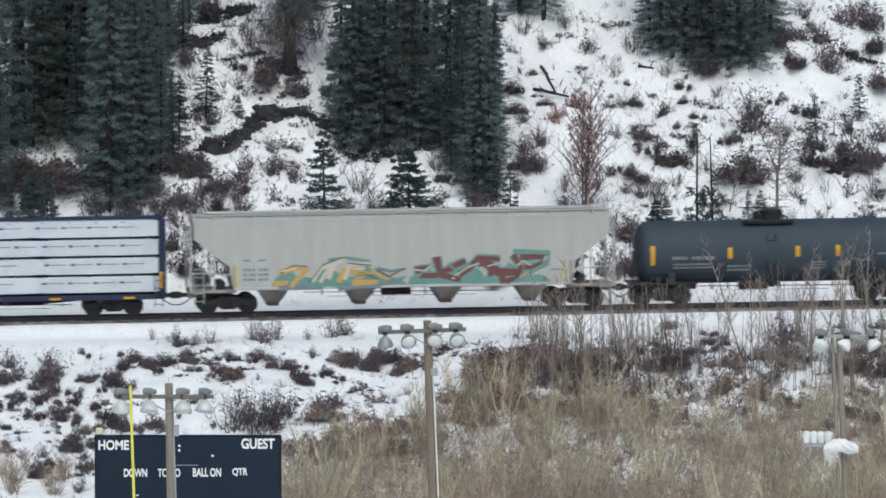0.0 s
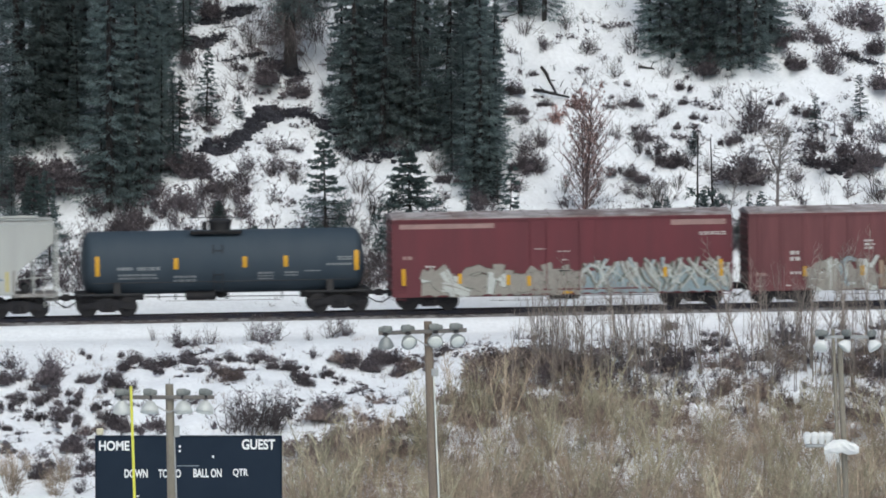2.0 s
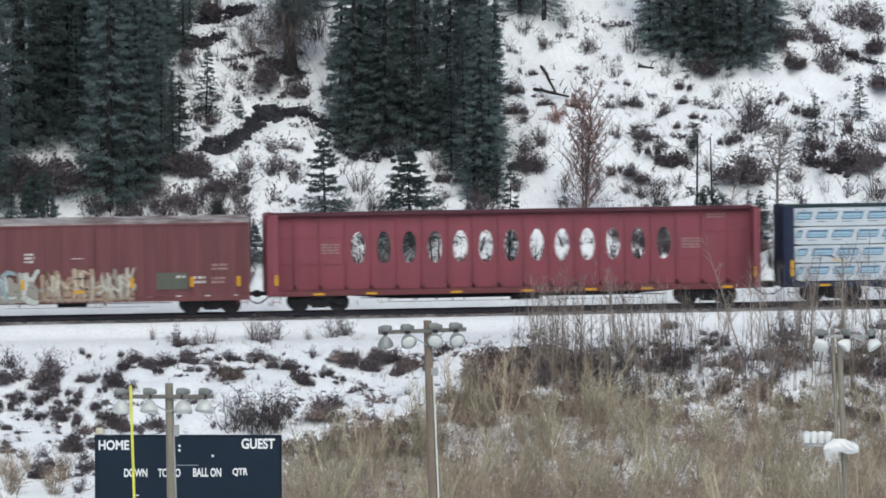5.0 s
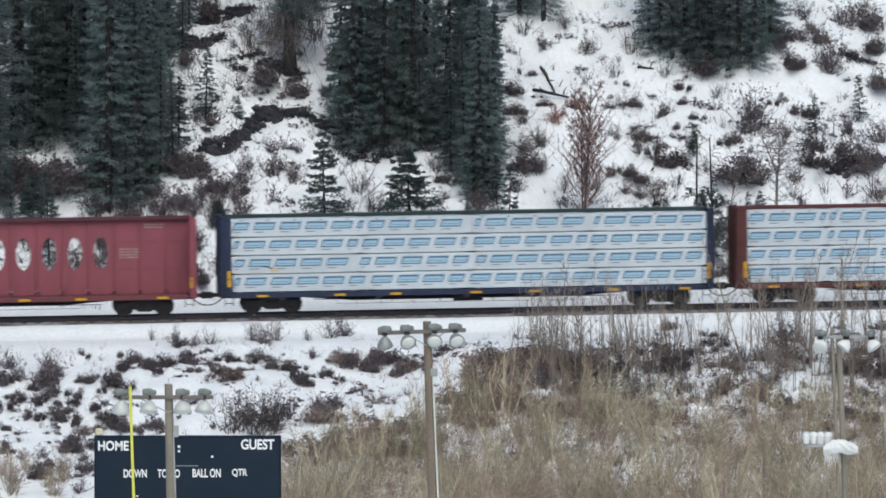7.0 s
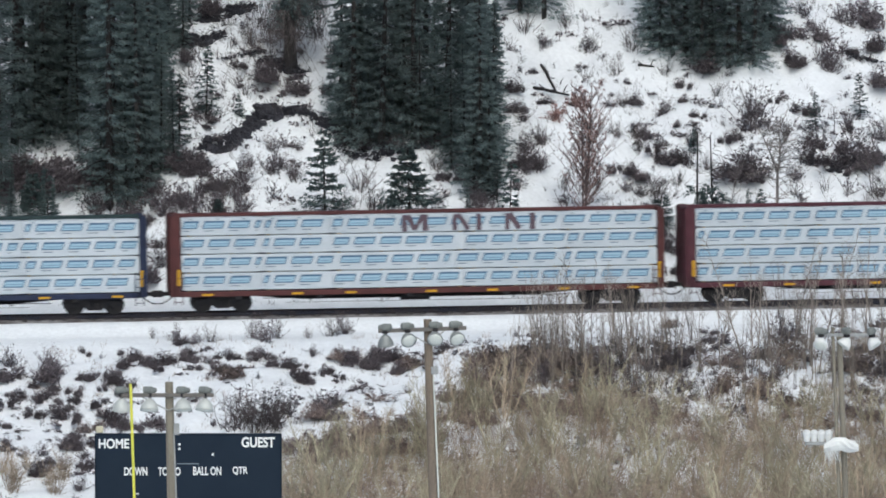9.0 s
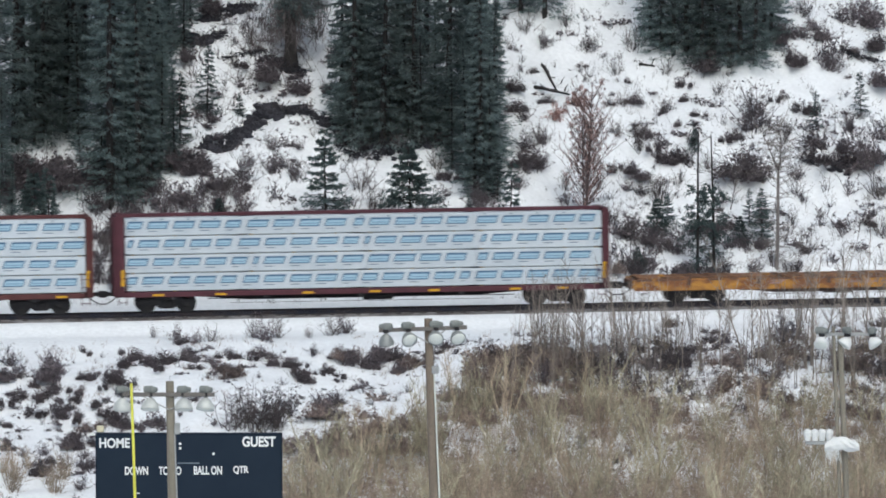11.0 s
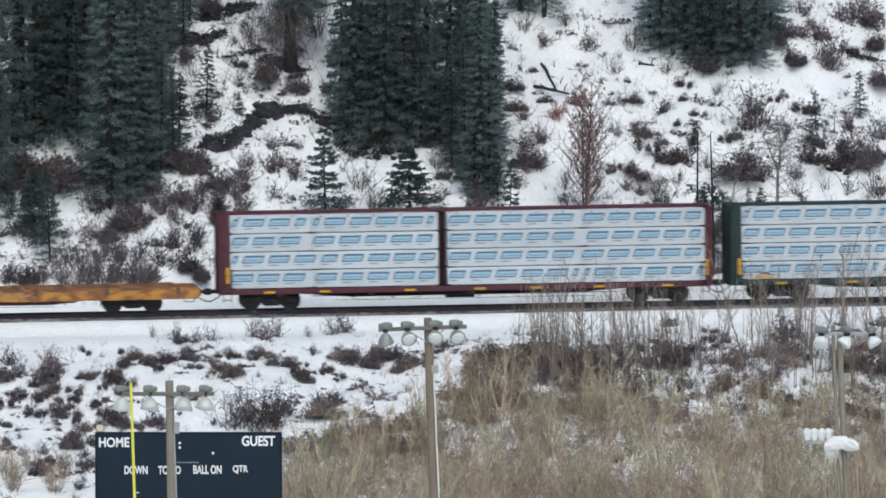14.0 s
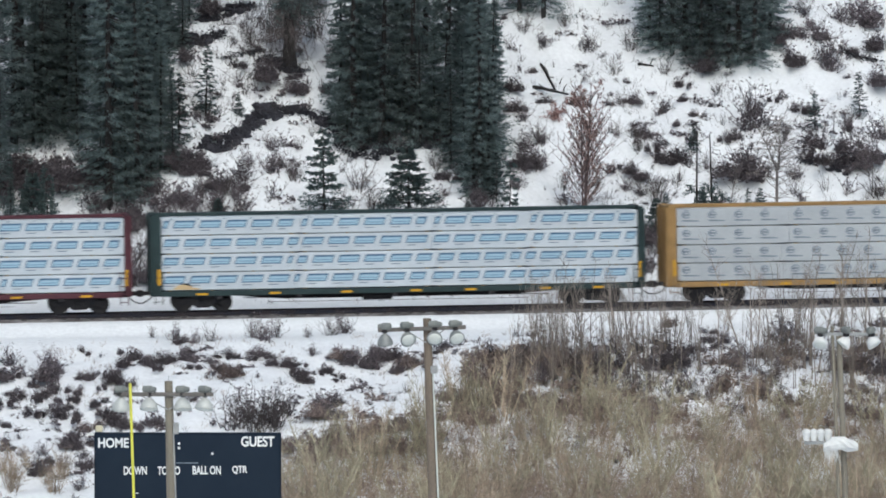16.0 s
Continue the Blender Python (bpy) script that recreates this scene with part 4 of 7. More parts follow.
# ---- centre-beam cars ----
def centrebeam(left, label, paint, chord=None, L=22.3, opera=False, sill=None):
    rng = random.Random(int(left * 10))
    car = start_car("centrebeam_car", label, "freight car", left)
    chord, sill = chord or paint, sill or paint
    ztop = 4.47
    part("deck", Form().box(0.4, L - 0.4, -1.45, 1.45, 0.86, 0.98), sill, car)
    for y in (-1.5, 1.42):
        f = Form().block(0.35, L - 0.35, y, y + 0.08, 0.76, 1.0, 0.015)
        part("side_sill", f, sill, car)
    part("centre_sill", Form().loft([[(x, y, z) for y, z in ((-.3, zl), (.3, zl), (.3, .88), (-.3, .88))] for x, zl in ((0, .7), (3.6, .7), (6, .52), (L - 6, .52), (L - 3.6, .7), (L, .7))]), M_TRUCK, car)
    part("top_chord", Form().block(0.2, L - 0.2, -0.32, 0.32, ztop - 0.18, ztop, 0.03), chord, car)
    if opera:
        panel = Form()
        x0, x1, za, zb, pitch = 0.14, L - 0.14, 0.98, ztop - 0.17, 1.163
        first, n = L / 2 - 6 * pitch, 13
        zc, rx, rz = 2.83, 0.325, 0.73

        def hole(cx):
            """A panel bay with a true oval hole through it."""
            k, w = 24, pitch / 2
            inner = [(cx + rx * math.cos(math.tau * i / k), zc + rz * math.sin(math.tau * i / k)) for i in range(k)]
            outer = []
            for i in range(k):
                a = math.tau * i / k
                c, s = math.cos(a), math.sin(a)
                up = (zb - zc) if s > 0 else (zc - za)
                t = min(w / abs(c) if abs(c) > 1e-6 else 1e9, up / abs(s) if abs(s) > 1e-6 else 1e9)
                outer.append((cx + t * c, zc + t * s))
            for i in range(k):
                j = (i + 1) % k
                q = [inner[i], outer[i], outer[j], inner[j]]
                panel.add([(a, -0.04, b) for a, b in q] + [(a, 0.04, b) for a, b in q], [(0, 1, 2, 3), (7, 6, 5, 4), (0, 3, 7, 4)])
            for sx in (-1, 1):  # corner pieces that the fan leaves out
                for z in (za, zb):
                    e = cx + sx * w
                    near = sorted(outer, key=lambda p: (p[0] - e) ** 2 + (p[1] - z) ** 2)[:2]
                    for y in (-0.04, 0.04):
                        panel.add([(e, y, z), (near[0][0], y, near[0][1]), (near[1][0], y, near[1][1])], [(0, 1, 2)])
        for i in range(n):
            hole(first + i * pitch)
        panel.box(x0, first - pitch / 2, -0.04, 0.04, za, zb).box(first + 12.5 * pitch, x1, -0.04, 0.04, za, zb)
        part("centre_panel", panel, paint, car, "bright red centre panel with a row of oval openings")
        for i in range(-3, 17):
            x = first + (i - 0.5) * pitch
            if 0.8 < x < L - 0.8:
                part("panel_post", Form().block(x - 0.05, x + 0.05, -0.13, 0.13, za, zb, 0.02), paint, car)
                part("deck_riser", Form().loft([[(x + d, -1.45, 0.98), (x + d, -0.2, 0.98), (x + d, -0.2, 1.16), (x + d, -1.45, 1.03)] for d in (-.06, .06)]), M_CRIMSON_D, car)
        for z in (2.15, 3.35):
            part("panel_stiffener", Form().box(x0, first - pitch / 2, -0.07, -0.035, z - .03, z + .03), paint, car)
            part("panel_stiffener", Form().box(first + 12.5 * pitch, x1, -0.07, -0.035, z - .03, z + .03), paint, car)
        bars(car, 2.45, 3.35, 2.55, 3.05, -0.05, rng, 4, M_BUFF)
        bars(car, L - 3.35, L - 2.45, 2.55, 3.05, -0.05, rng, 4, M_BUFF)
        bars(car, L - 2.2, L - 1.3, 3.9, 4.15, -0.05, rng, 2, M_BUFF)
    else:
        part("centre_web", Form().box(0.75, L - 0.75, -0.03, 0.03, 0.98, ztop - 0.17), paint, car)
    for m in (0, 1):
        X = lambda v: L - v if m else v
        f = Form().block(min(X(0), X(0.14)), max(X(0), X(0.14)), -1.5, 1.5, 0.78, ztop - 0.02, 0.03)
        for y in (-1.46, -0.75, 0, 0.75, 1.30):
            f.box(min(X(-.06), X(0)), max(X(-.06), X(0)), y, y + 0.14, 0.8, ztop - 0.1)
        b = part("bulkhead", f, paint, car, "upright steel end bulkhead")
        fw = 0.26 if m else 0.42
        part("bulkhead_flange", Form().block(min(X(0.12), X(fw)), max(X(0.12), X(fw)), -1.52, -1.40, 0.8, ztop - 0.02, 0.03), paint, b)
        part("bulkhead_flange", Form().block(min(X(0.12), X(fw)), max(X(0.12), X(fw)), 1.40, 1.52, 0.8, ztop - 0.02, 0.03), paint, b)
        strip(car, X(0.17) if m else X(0.32), 1.25, 1.75 if opera else 2.0, -1.53, 0.16)
        ladder(car, X(0.3), -1.56, 0.42, 1.9, 0.36, paint)
        coupler(car, X(-.02), 1 if m else -1)
        truck(car, X(2.3))
    for i in range(7):
        x = 1.8 + i * 3.1 + rng.uniform(-.6, .6)
        part("reflector", Form().box(x, x + 0.5, -1.512, -1.49, 0.80, 0.9), M_YELLOW, car, "yellow reflective strip")
    if not opera:
        for i in range(5):
            x = 2.6 + i * 4.2 + rng.uniform(-.4, .4)
            part("strap_winch", Form().block(x, x + .25, -1.5, -1.3, 0.62, 0.78, .02), M_TRUCK, car)
    brake_rigging(car, 4.2, L - 4.2, rng, 0.6)
    return car


def mark_mesh(style, w=1.04):
    """One printed mark of a pack's wrap; its origin is its lower left corner on the wrap's face."""
    f = Form()
    if style == "blue":
        h, sl = 0.35, 0.12
        q = lambda a, b, c, d: [(a + sl * c / h, c), (b + sl * c / h, c), (b + sl * d / h, d), (a + sl * d / h, d)]
        f.plate(q(0, w - sl, 0, h), -0.002, 0.003, 0)
        f.plate(q(0.055, w - sl - 0.055, 0.05, h - 0.085), -0.005, 0.003, 1)
        f.plate(q(0.12, w - sl - 0.13, 0.11, 0.165), -0.008, 0.003, 2)
        f.plate(q(0.1, 0.5 * w, -0.12, -0.08), -0.002, 0.003, 3)
    elif style == "grey":
        k = 10
        pts = [(.32 + .19 * math.cos(math.tau * i / k), .2 + .17 * math.sin(math.tau * i / k)) for i in range(k)]
        f.plate(pts, -0.002, 0.003, 3)
        f.plate([(.35 + (a - .32) * .62, .2 + (b - .2) * .66) for a, b in pts], -0.005, 0.003, 4)
        f.plate([(.24, .16), (.46, .16), (.46, .24), (.24, .24)], -0.008, 0.003, 3)
        f.plate([(.16, -.09), (.9, -.1), (.9, -.05), (.5, -.03), (.16, -.02)], -0.002, 0.003, 3)
    else:
        f.plate([(0, .1), (.18, .08), (.24, .14), (.18, .2), (0, .18)], -0.002, 0.003, 0)
        f.plate([(.28, .12), (1.0, .12), (1.0, .16), (.28, .16)], -0.002, 0.003, 3)
    return f.mesh("printed_mark", M_INK, M_BLUE, M_PALE, M_GREYINK, M_WRAP_G)


DUNNAGE = {k: Form().box(0, .1, -1.40, 1.40, -.01, .09 if k == "dark" else .035).mesh("dunnage", m) for k, m in (("dark", M_GREEN), ("pine", M_LUMBER))}
MARKS = {k: mark_mesh(k) for k in ("grey", "small")}
MARK_WIDTHS = (1.04, 0.8, 0.56, 0.36)  # marks are cut where a wrap ends
BLUE_MARKS = {w: mark_mesh("blue", w) for w in MARK_WIDTHS}
GUARD = Form().box(0, .1, -.008, .008, 0, .06).mesh("strap_guard", M_GREYINK)


def pack_form(x0, x1, y0, y1, z0, z1, rng):
    """A wrapped pack of boards: soft edges and a slightly uneven, wrinkled face."""
    n = max(4, int((x1 - x0) / 0.5))
    rings = []
    for i in range(n + 1):
        x = x0 + (x1 - x0) * i / n
        e = 0.02 if i in (0, n) else 0.0
        a, b, d, g = y0 + e + rng.uniform(-.008, .008), y1 - e, z0 + e, z1 - e - rng.uniform(0, .012)
        c = 0.03
        rings.append([(x, a + c, d), (x, b - c, d), (x, b, d + c), (x, b, g - c), (x, b - c, g), (x, a + c, g), (x, a, g - c), (x, a, (d + g) / 2), (x, a, d + c)])
    return Form().loft(rings)


def lumber_load(left, cols, style="blue", torn=None, seed=0, pitch=1.17, painted=False):
    """Wrapped bundles in four layers on both sides of a centre-beam car; cols: lengths, a negative one is a gap."""
    rng = random.Random(seed)
    load = thing("lumber_load", {"blue": "lumber bundles in white wrap with blue print, stacked four high", "grey": "lumber bundles in grey-white wrap with small grey print, stacked four high",
                                 "small": "lumber bundles in pale blue-white wrap with dark battens between"}[style], "lumber", "lumber loads of the train")
    MOVING.append((load, left))
    wrap = M_WRAP_G if style == "grey" else M_WRAP
    gap = 0.095 if style == "small" else 0.028
    walls, x = [], 0.44
    grow = (22.3 - 0.44 - 0.28) / sum(abs(w) for w in cols)
    for w in [w * grow for w in cols]:
        walls.append((x, x + abs(w), w > 0))
        x += abs(w)
    for r in range(4):
        zl, zh = 1.0 + r * 0.83 + gap, 1.0 + (r + 1) * 0.83
        shift = [0.0] + [rng.uniform(-.16, .16) if rng.random() < .7 else rng.uniform(-.5, .5) for c in cols[1:]] + [0.0]
        for ci, (xa, xb, real) in enumerate(walls):
            if not real:
                continue
            if ci > 0 and walls[ci - 1][2]:
                xa += shift[ci]
            if ci + 1 < len(walls) and walls[ci + 1][2]:
                xb += shift[ci + 1]
            off = rng.uniform(-.015, .015)
            for side in (-1, 1):
                a, b = (-1.445 + off, -0.30) if side < 0 else (0.30, 1.445 + off)
                pack = part("pack", pack_form(xa + .006, xb - .006, a, b, zl, zh, rng), wrap, load)
                if side > 0:
                    continue
                if style == "blue":
                    px, w = xa + rng.uniform(.02, .07), rng.choice((1.04, 1.04, .8, .56, .36))
                    while w is not None:
                        part("printed_mark", BLUE_MARKS[w], None, pack, at=pose(px, a - .010, zl + 0.31))
                        px += w + pitch - 1.04 + rng.uniform(-.01, .01)
                        w = next((v for v in MARK_WIDTHS if px + v < xb - .02), None)
                else:
                    px = xa + rng.uniform(0.03, 0.12)
                    while px + 1.09 < xb:
                        part("printed_mark", MARKS[style], None, pack, at=pose(px, a - .010, zl + 0.31))
                        px += pitch + rng.uniform(-.01, .01)
                if r == 3:
                    for i in range(int((xb - xa) / 1.2)):
                        part("strap_guard", GUARD, None, pack, at=pose(xa + .4 + i * 1.2, a - .008, zh - .1))
    for xa, xb, real in walls:
        if not real:
            continue
        for r in range(4):
            for i in range(int((xb - xa) / 1.9) + 1):
                xx = min(xa + 0.3 + i * 1.9, xb - 0.3)
                part("dunnage", DUNNAGE["dark" if style == "small" else "pine"], None, load, at=pose(xx, 0, 1.0 + r * 0.83))
    if torn:
        xa, za = torn
        t = Form().plate([(xa, za), (xa + 0.25, za + 0.2), (xa + 0.6, za + 0.26), (xa + 0.95, za + 0.1), (xa + 1.3, za + 0.05), (xa + 1.2, za)], -1.456, 0.004)
        part("torn_patch", t, M_LUMBER, load, "bare lumber where the wrap is torn")
        part("torn_edge", Form().plate([(xa + .3, za + .24), (xa + .7, za + .3), (xa + .95, za + .12), (xa + .6, za + .22)], -1.462, 0.004), M_BLACK, load)
    if painted:  # upright and slanting sprayed strokes across the top layer
        rs = random.Random(3)
        for k, (p, q) in enumerate((((10.55, 3.54), (10.55, 4.3)), ((10.7, 4.28), (11.0, 3.62)), ((11.0, 3.62), (11.38, 4.28)), ((11.5, 3.56), (11.5, 4.3)), ((12.83, 3.56), (12.84, 4.3)),
                                    ((12.95, 4.28), (13.43, 3.6)), ((13.9, 3.56), (13.9, 4.3)), ((15.2, 3.56), (15.2, 4.3)), ((15.3, 4.28), (15.75, 3.6)), ((16.35, 3.56), (16.35, 4.3)))):
            mid = ((p[0] + q[0]) / 2 + rs.uniform(-.04, .04), (p[1] + q[1]) / 2)
            part("sprayed_mark", stroked([p, mid, q], rs.uniform(.18, .28), -1.466 - .001 * k), M_G["umber"], load, "brown sprayed stroke")


# ---- flat car ----
def flat_car(left, L=19.55):
    rng = random.Random(77)
    car = start_car("flat_car", "empty yellow flat car with worn paint and wooden deck", "freight car", left)
    end = [(0, 0.74), (0.1, 0.62), (L - .14, 0.62), (L, 0.74), (L, 1.06), (L - .1, 1.17), (0.1, 1.15), (0, 1.06)]
    for y in (-1.45, 1.33):
        part("side_sill", Form().loft([[(x, yy, z) for x, z in end] for yy in (y, y + 0.12)]), M_FLAT, car, "yellow side sill with chipped paint")
    # the sills' shadow under the car is put into their dark colour
    part("belly_sill", Form().loft([[(x, y, z) for x, z in ((4.3, .70), (6.6, .44), (L - 6.6, .44), (L - 4.3, .70))] for y in (-1.05, -.93)]), M_RUST_SHADE, car, "dark brown fishbelly sill, its shade put into the colour")
    part("belly_sill", Form().loft([[(x, y, z) for x, z in ((4.3, .70), (6.6, .44), (L - 6.6, .44), (L - 4.3, .70))] for y in (.93, 1.05)]), M_RUST_SHADE, car, "dark brown fishbelly sill, its shade put into the colour")
    part("deck_edge", Form().block(.12, L - 2.6, -1.475, -1.452, 1.05, 1.15, .008), M_EDGE, car, "worn brown deck edge strip")
    deck = part("deck", Form().box(0.1, L - 0.1, -1.32, 1.32, 1.03, 1.10), M_DECK, car, "worn brown wooden deck")
    plank = [Form().box(-.125, .125, -1.40 - e, 1.44, 0, 0.055 + h).mesh("plank", M_EDGE) for e, h in ((.03, 0), (.07, .008), (.0, .012), (.085, -.012))]
    for i in range(int((L - 1.1) / 0.26)):
        part("plank", rng.choice(plank), M_EDGE, deck, at=pose(0.4 + 0.26 * i, 0, 1.157 + rng.uniform(-.015, .015)))
    for i in range(12):
        x = 0.9 + i * 1.6
        part("stake_pocket", Form().block(x, x + .16, -1.51, -1.44, 0.86, 1.17, .01), M_RUST_SHADE if i % 2 else M_FLAT, car)
        if i % 3 == 0:
            part("chain_bracket", Form().block(x + .3, x + .6, -1.2, -1.0, 1.24, 1.33, .02), M_FLAT, car)
    for x, w, z in ((6.3, .3, .96), (6.68, .28, .96), (6.3, .5, .86), (9.9, .42, .86), (10.4, .5, .86), (11.0, .3, .86), (11.4, .55, .86)):
        part("stencilled_mark", Form().box(x, x + w, -1.462, -1.452, z, z + .075), M_BUFF, car)
    for m in (0, 1):
        X = lambda v: L - v if m else v
        part("end_sill", Form().block(min(X(-.05), X(.15)), max(X(-.05), X(.15)), -1.4, 1.4, .72, 1.1, .03), M_DECK, car)
        part("centre_sill", Form().box(min(X(-.05), X(5.2)), max(X(-.05), X(5.2)), -.3, .3, .68, 1.0), M_TRUCK, car)
        part("grab_iron", Form().tube((X(.25), -1.48, .5), (X(.25), -1.48, .72), .02, n=5).tube((X(.7), -1.48, .5), (X(.7), -1.48, .72), .02, n=5).tube((X(.25), -1.48, .5), (X(.7), -1.48, .5), .02, n=5), M_BLACK, car)
        coupler(car, X(0), 1 if m else -1)
        truck(car, X(3.0))
    brake_rigging(car, 5, 14, rng, 0.55)


# places of the cars' left ends along the line at the start
U = [(u - 781.5) / 38.79 for u in (-575, 333, 1115, 1664, 2294, 2926, 3837, 4747, 5653, 6561, 7356, 8258, 9165)]
COLS = [5.3, 5.2, 5.25, 5.2]
centrebeam(U[0], "navy centre-beam car carrying wrapped lumber", M_NAVY)
lumber_load(U[0], COLS, "small", seed=1, pitch=1.16)
hopper_car(U[1])
tank_car(U[2])
boxcars()
centrebeam(U[5], "empty bright red centre-beam car with oval openings", M_CRIMSON, M_MAROON, opera=True, sill=M_CRIMSON_D)
centrebeam(U[6], "navy centre-beam car carrying wrapped lumber", M_NAVY, M_GREEN)
lumber_load(U[6], [5.6, 4.9, 5.3, 5.15], torn=(1.4, 1.92), seed=2)
centrebeam(U[7], "brown-red centre-beam car carrying wrapped lumber", M_BROWN)
lumber_load(U[7], [3.5, 3.1, 5.9, 4.2, 4.25], seed=3, painted=True)
centrebeam(U[8], "maroon centre-beam car carrying wrapped lumber", M_MAROON)
lumber_load(U[8], [5.2, 5.2, 4.9, 5.65], seed=4)
flat_car(U[9])
centrebeam(U[10], "maroon centre-beam car carrying wrapped lumber with a gap", M_MAROON)
lumber_load(U[10], [3.6, 5.55, -0.4, 5.95, 5.45], seed=5)
centrebeam(U[11], "dark green centre-beam car carrying wrapped lumber", M_GREEN)
lumber_load(U[11], [5.95, 5.95, 4.1, 4.95], torn=(0.9, 1.06), seed=6)
centrebeam(U[12], "ochre yellow centre-beam car carrying grey-wrapped lumber", M_OCHRE)
lumber_load(U[12], [5.0, 5.4, 5.3, 5.25], "grey", seed=7, pitch=1.2)


# ---- plants ----
def twig(f, p, q, r0, r1, slot=0):
    """A thin three-sided tapered stick."""
    p, q = Vector(p), Vector(q)
    w = q - p
    if w.length < 1e-4:
        return
    a = w.orthogonal().normalized()
    b = w.normalized().cross(a)
    k = len(f.v)
    for o, r in ((p, r0), (q, r1)):
        for c, s in ((1, 0), (-0.5, 0.866), (-0.5, -0.866)):
            f.v.append(tuple(o + (a * c + b * s) * r))
    f.f += [(k, k + 1, k + 4, k + 3), (k + 1, k + 2, k + 5, k + 4), (k + 2, k, k + 3, k + 5)]
    f.s += [slot] * 3


def stick(f, rng, p, way, length, r, bend, parts=3, tip=0.25):
    """A crooked twig in a few pieces; returns the points along it."""
    pts = [Vector(p)]
    way = Vector(way).normalized()
    for i in range(parts):
        way = (way + Vector((rng.gauss(0, bend), rng.gauss(0, bend), rng.gauss(0, bend * 0.6)))).normalized()
        pts.append(pts[-1] + way * length / parts)
        twig(f, pts[-2], pts[-1], r * (1 - (1 - tip) * i / parts), r * (1 - (1 - tip) * (i + 1) / parts))
    return pts


def fleck(f, rng, p, size, flat=1.0):
    """A small leaf or needle clump of two crossed triangles."""
    for k in range(2):
        a = Vector((rng.gauss(0, 1), rng.gauss(0, 1), rng.gauss(0, flat))).normalized() * size
        b = Vector((rng.gauss(0, 1), rng.gauss(0, 1), rng.gauss(0, flat))).normalized() * size * 0.7
        n = len(f.v)
        f.v += [tuple(p - a * 0.5), tuple(p + a * 0.5 + b * 0.3), tuple(p + b)]
        f.f.append((n, n + 1, n + 2))
        f.s.append(0)


def shrub_mesh(name, seed, stems, height, spread, twigs, material, r=0.016, leaves=0, leaf=0.09, seg=3):
    rng = random.Random(seed)
    f = Form()
    for i in range(stems):
        a, lean = rng.uniform(0, math.tau), abs(rng.gauss(0, spread))
        base = (rng.gauss(0, 0.12), rng.gauss(0, 0.12), -0.15)
        pts = stick(f, rng, base, (math.cos(a) * lean, math.sin(a) * lean, 1.0), height * rng.uniform(0.55, 1.1), r, 0.16, seg)
        for k in range(twigs):
            j = rng.randrange(1, len(pts))
            p = pts[j - 1].lerp(pts[j], rng.random())
            b = rng.uniform(0, math.tau)
            q = stick(f, rng, p, (math.cos(b), math.sin(b), rng.uniform(0.2, 1.4)), height * rng.uniform(0.15, 0.4), r * 0.55, 0.2, seg - 1)
            for m in range(leaves):
                fleck(f, rng, q[0].lerp(q[-1], rng.random()) + Vector((rng.gauss(0, .05), rng.gauss(0, .05), rng.gauss(0, .05))), leaf * rng.uniform(.5, 1.3))
    return f.mesh(name, material)


def mound_mesh(name, seed, w, h, material, n=420, leaf=0.17, every=3):
    """A low dense dark bush: a heap of flecks and stubby twigs with an uneven outline."""
    rng = random.Random(seed)
    f = Form()
    lobes = [(rng.uniform(-.8, .8) * w, rng.uniform(-.35, .35) * w, rng.uniform(.3, 1.0)) for i in range(8)]
    for i in range(n):
        lx, ly, k = rng.choice(lobes)
        u, a = rng.random() ** 0.5, rng.uniform(0, math.tau)
        x, y = lx + math.cos(a) * u * w * 0.42 * k, ly + math.sin(a) * u * w * 0.4 * k
        z = h * k * math.sqrt(max(0, 1 - u * u)) * rng.uniform(0.15, 1.0) - 0.1
        fleck(f, rng, Vector((x, y, z)), leaf * rng.uniform(0.6, 1.5), 0.6)
        if i % every == 0:
            stick(f, rng, (x, y, max(0, z - .2)), (x * 1.2 + rng.gauss(0, .5), y + rng.gauss(0, .5), 1.0), h * rng.uniform(.12, .6), 0.011, 0.4, 1 if every > 3 else 2)
    return f.mesh(name, material)


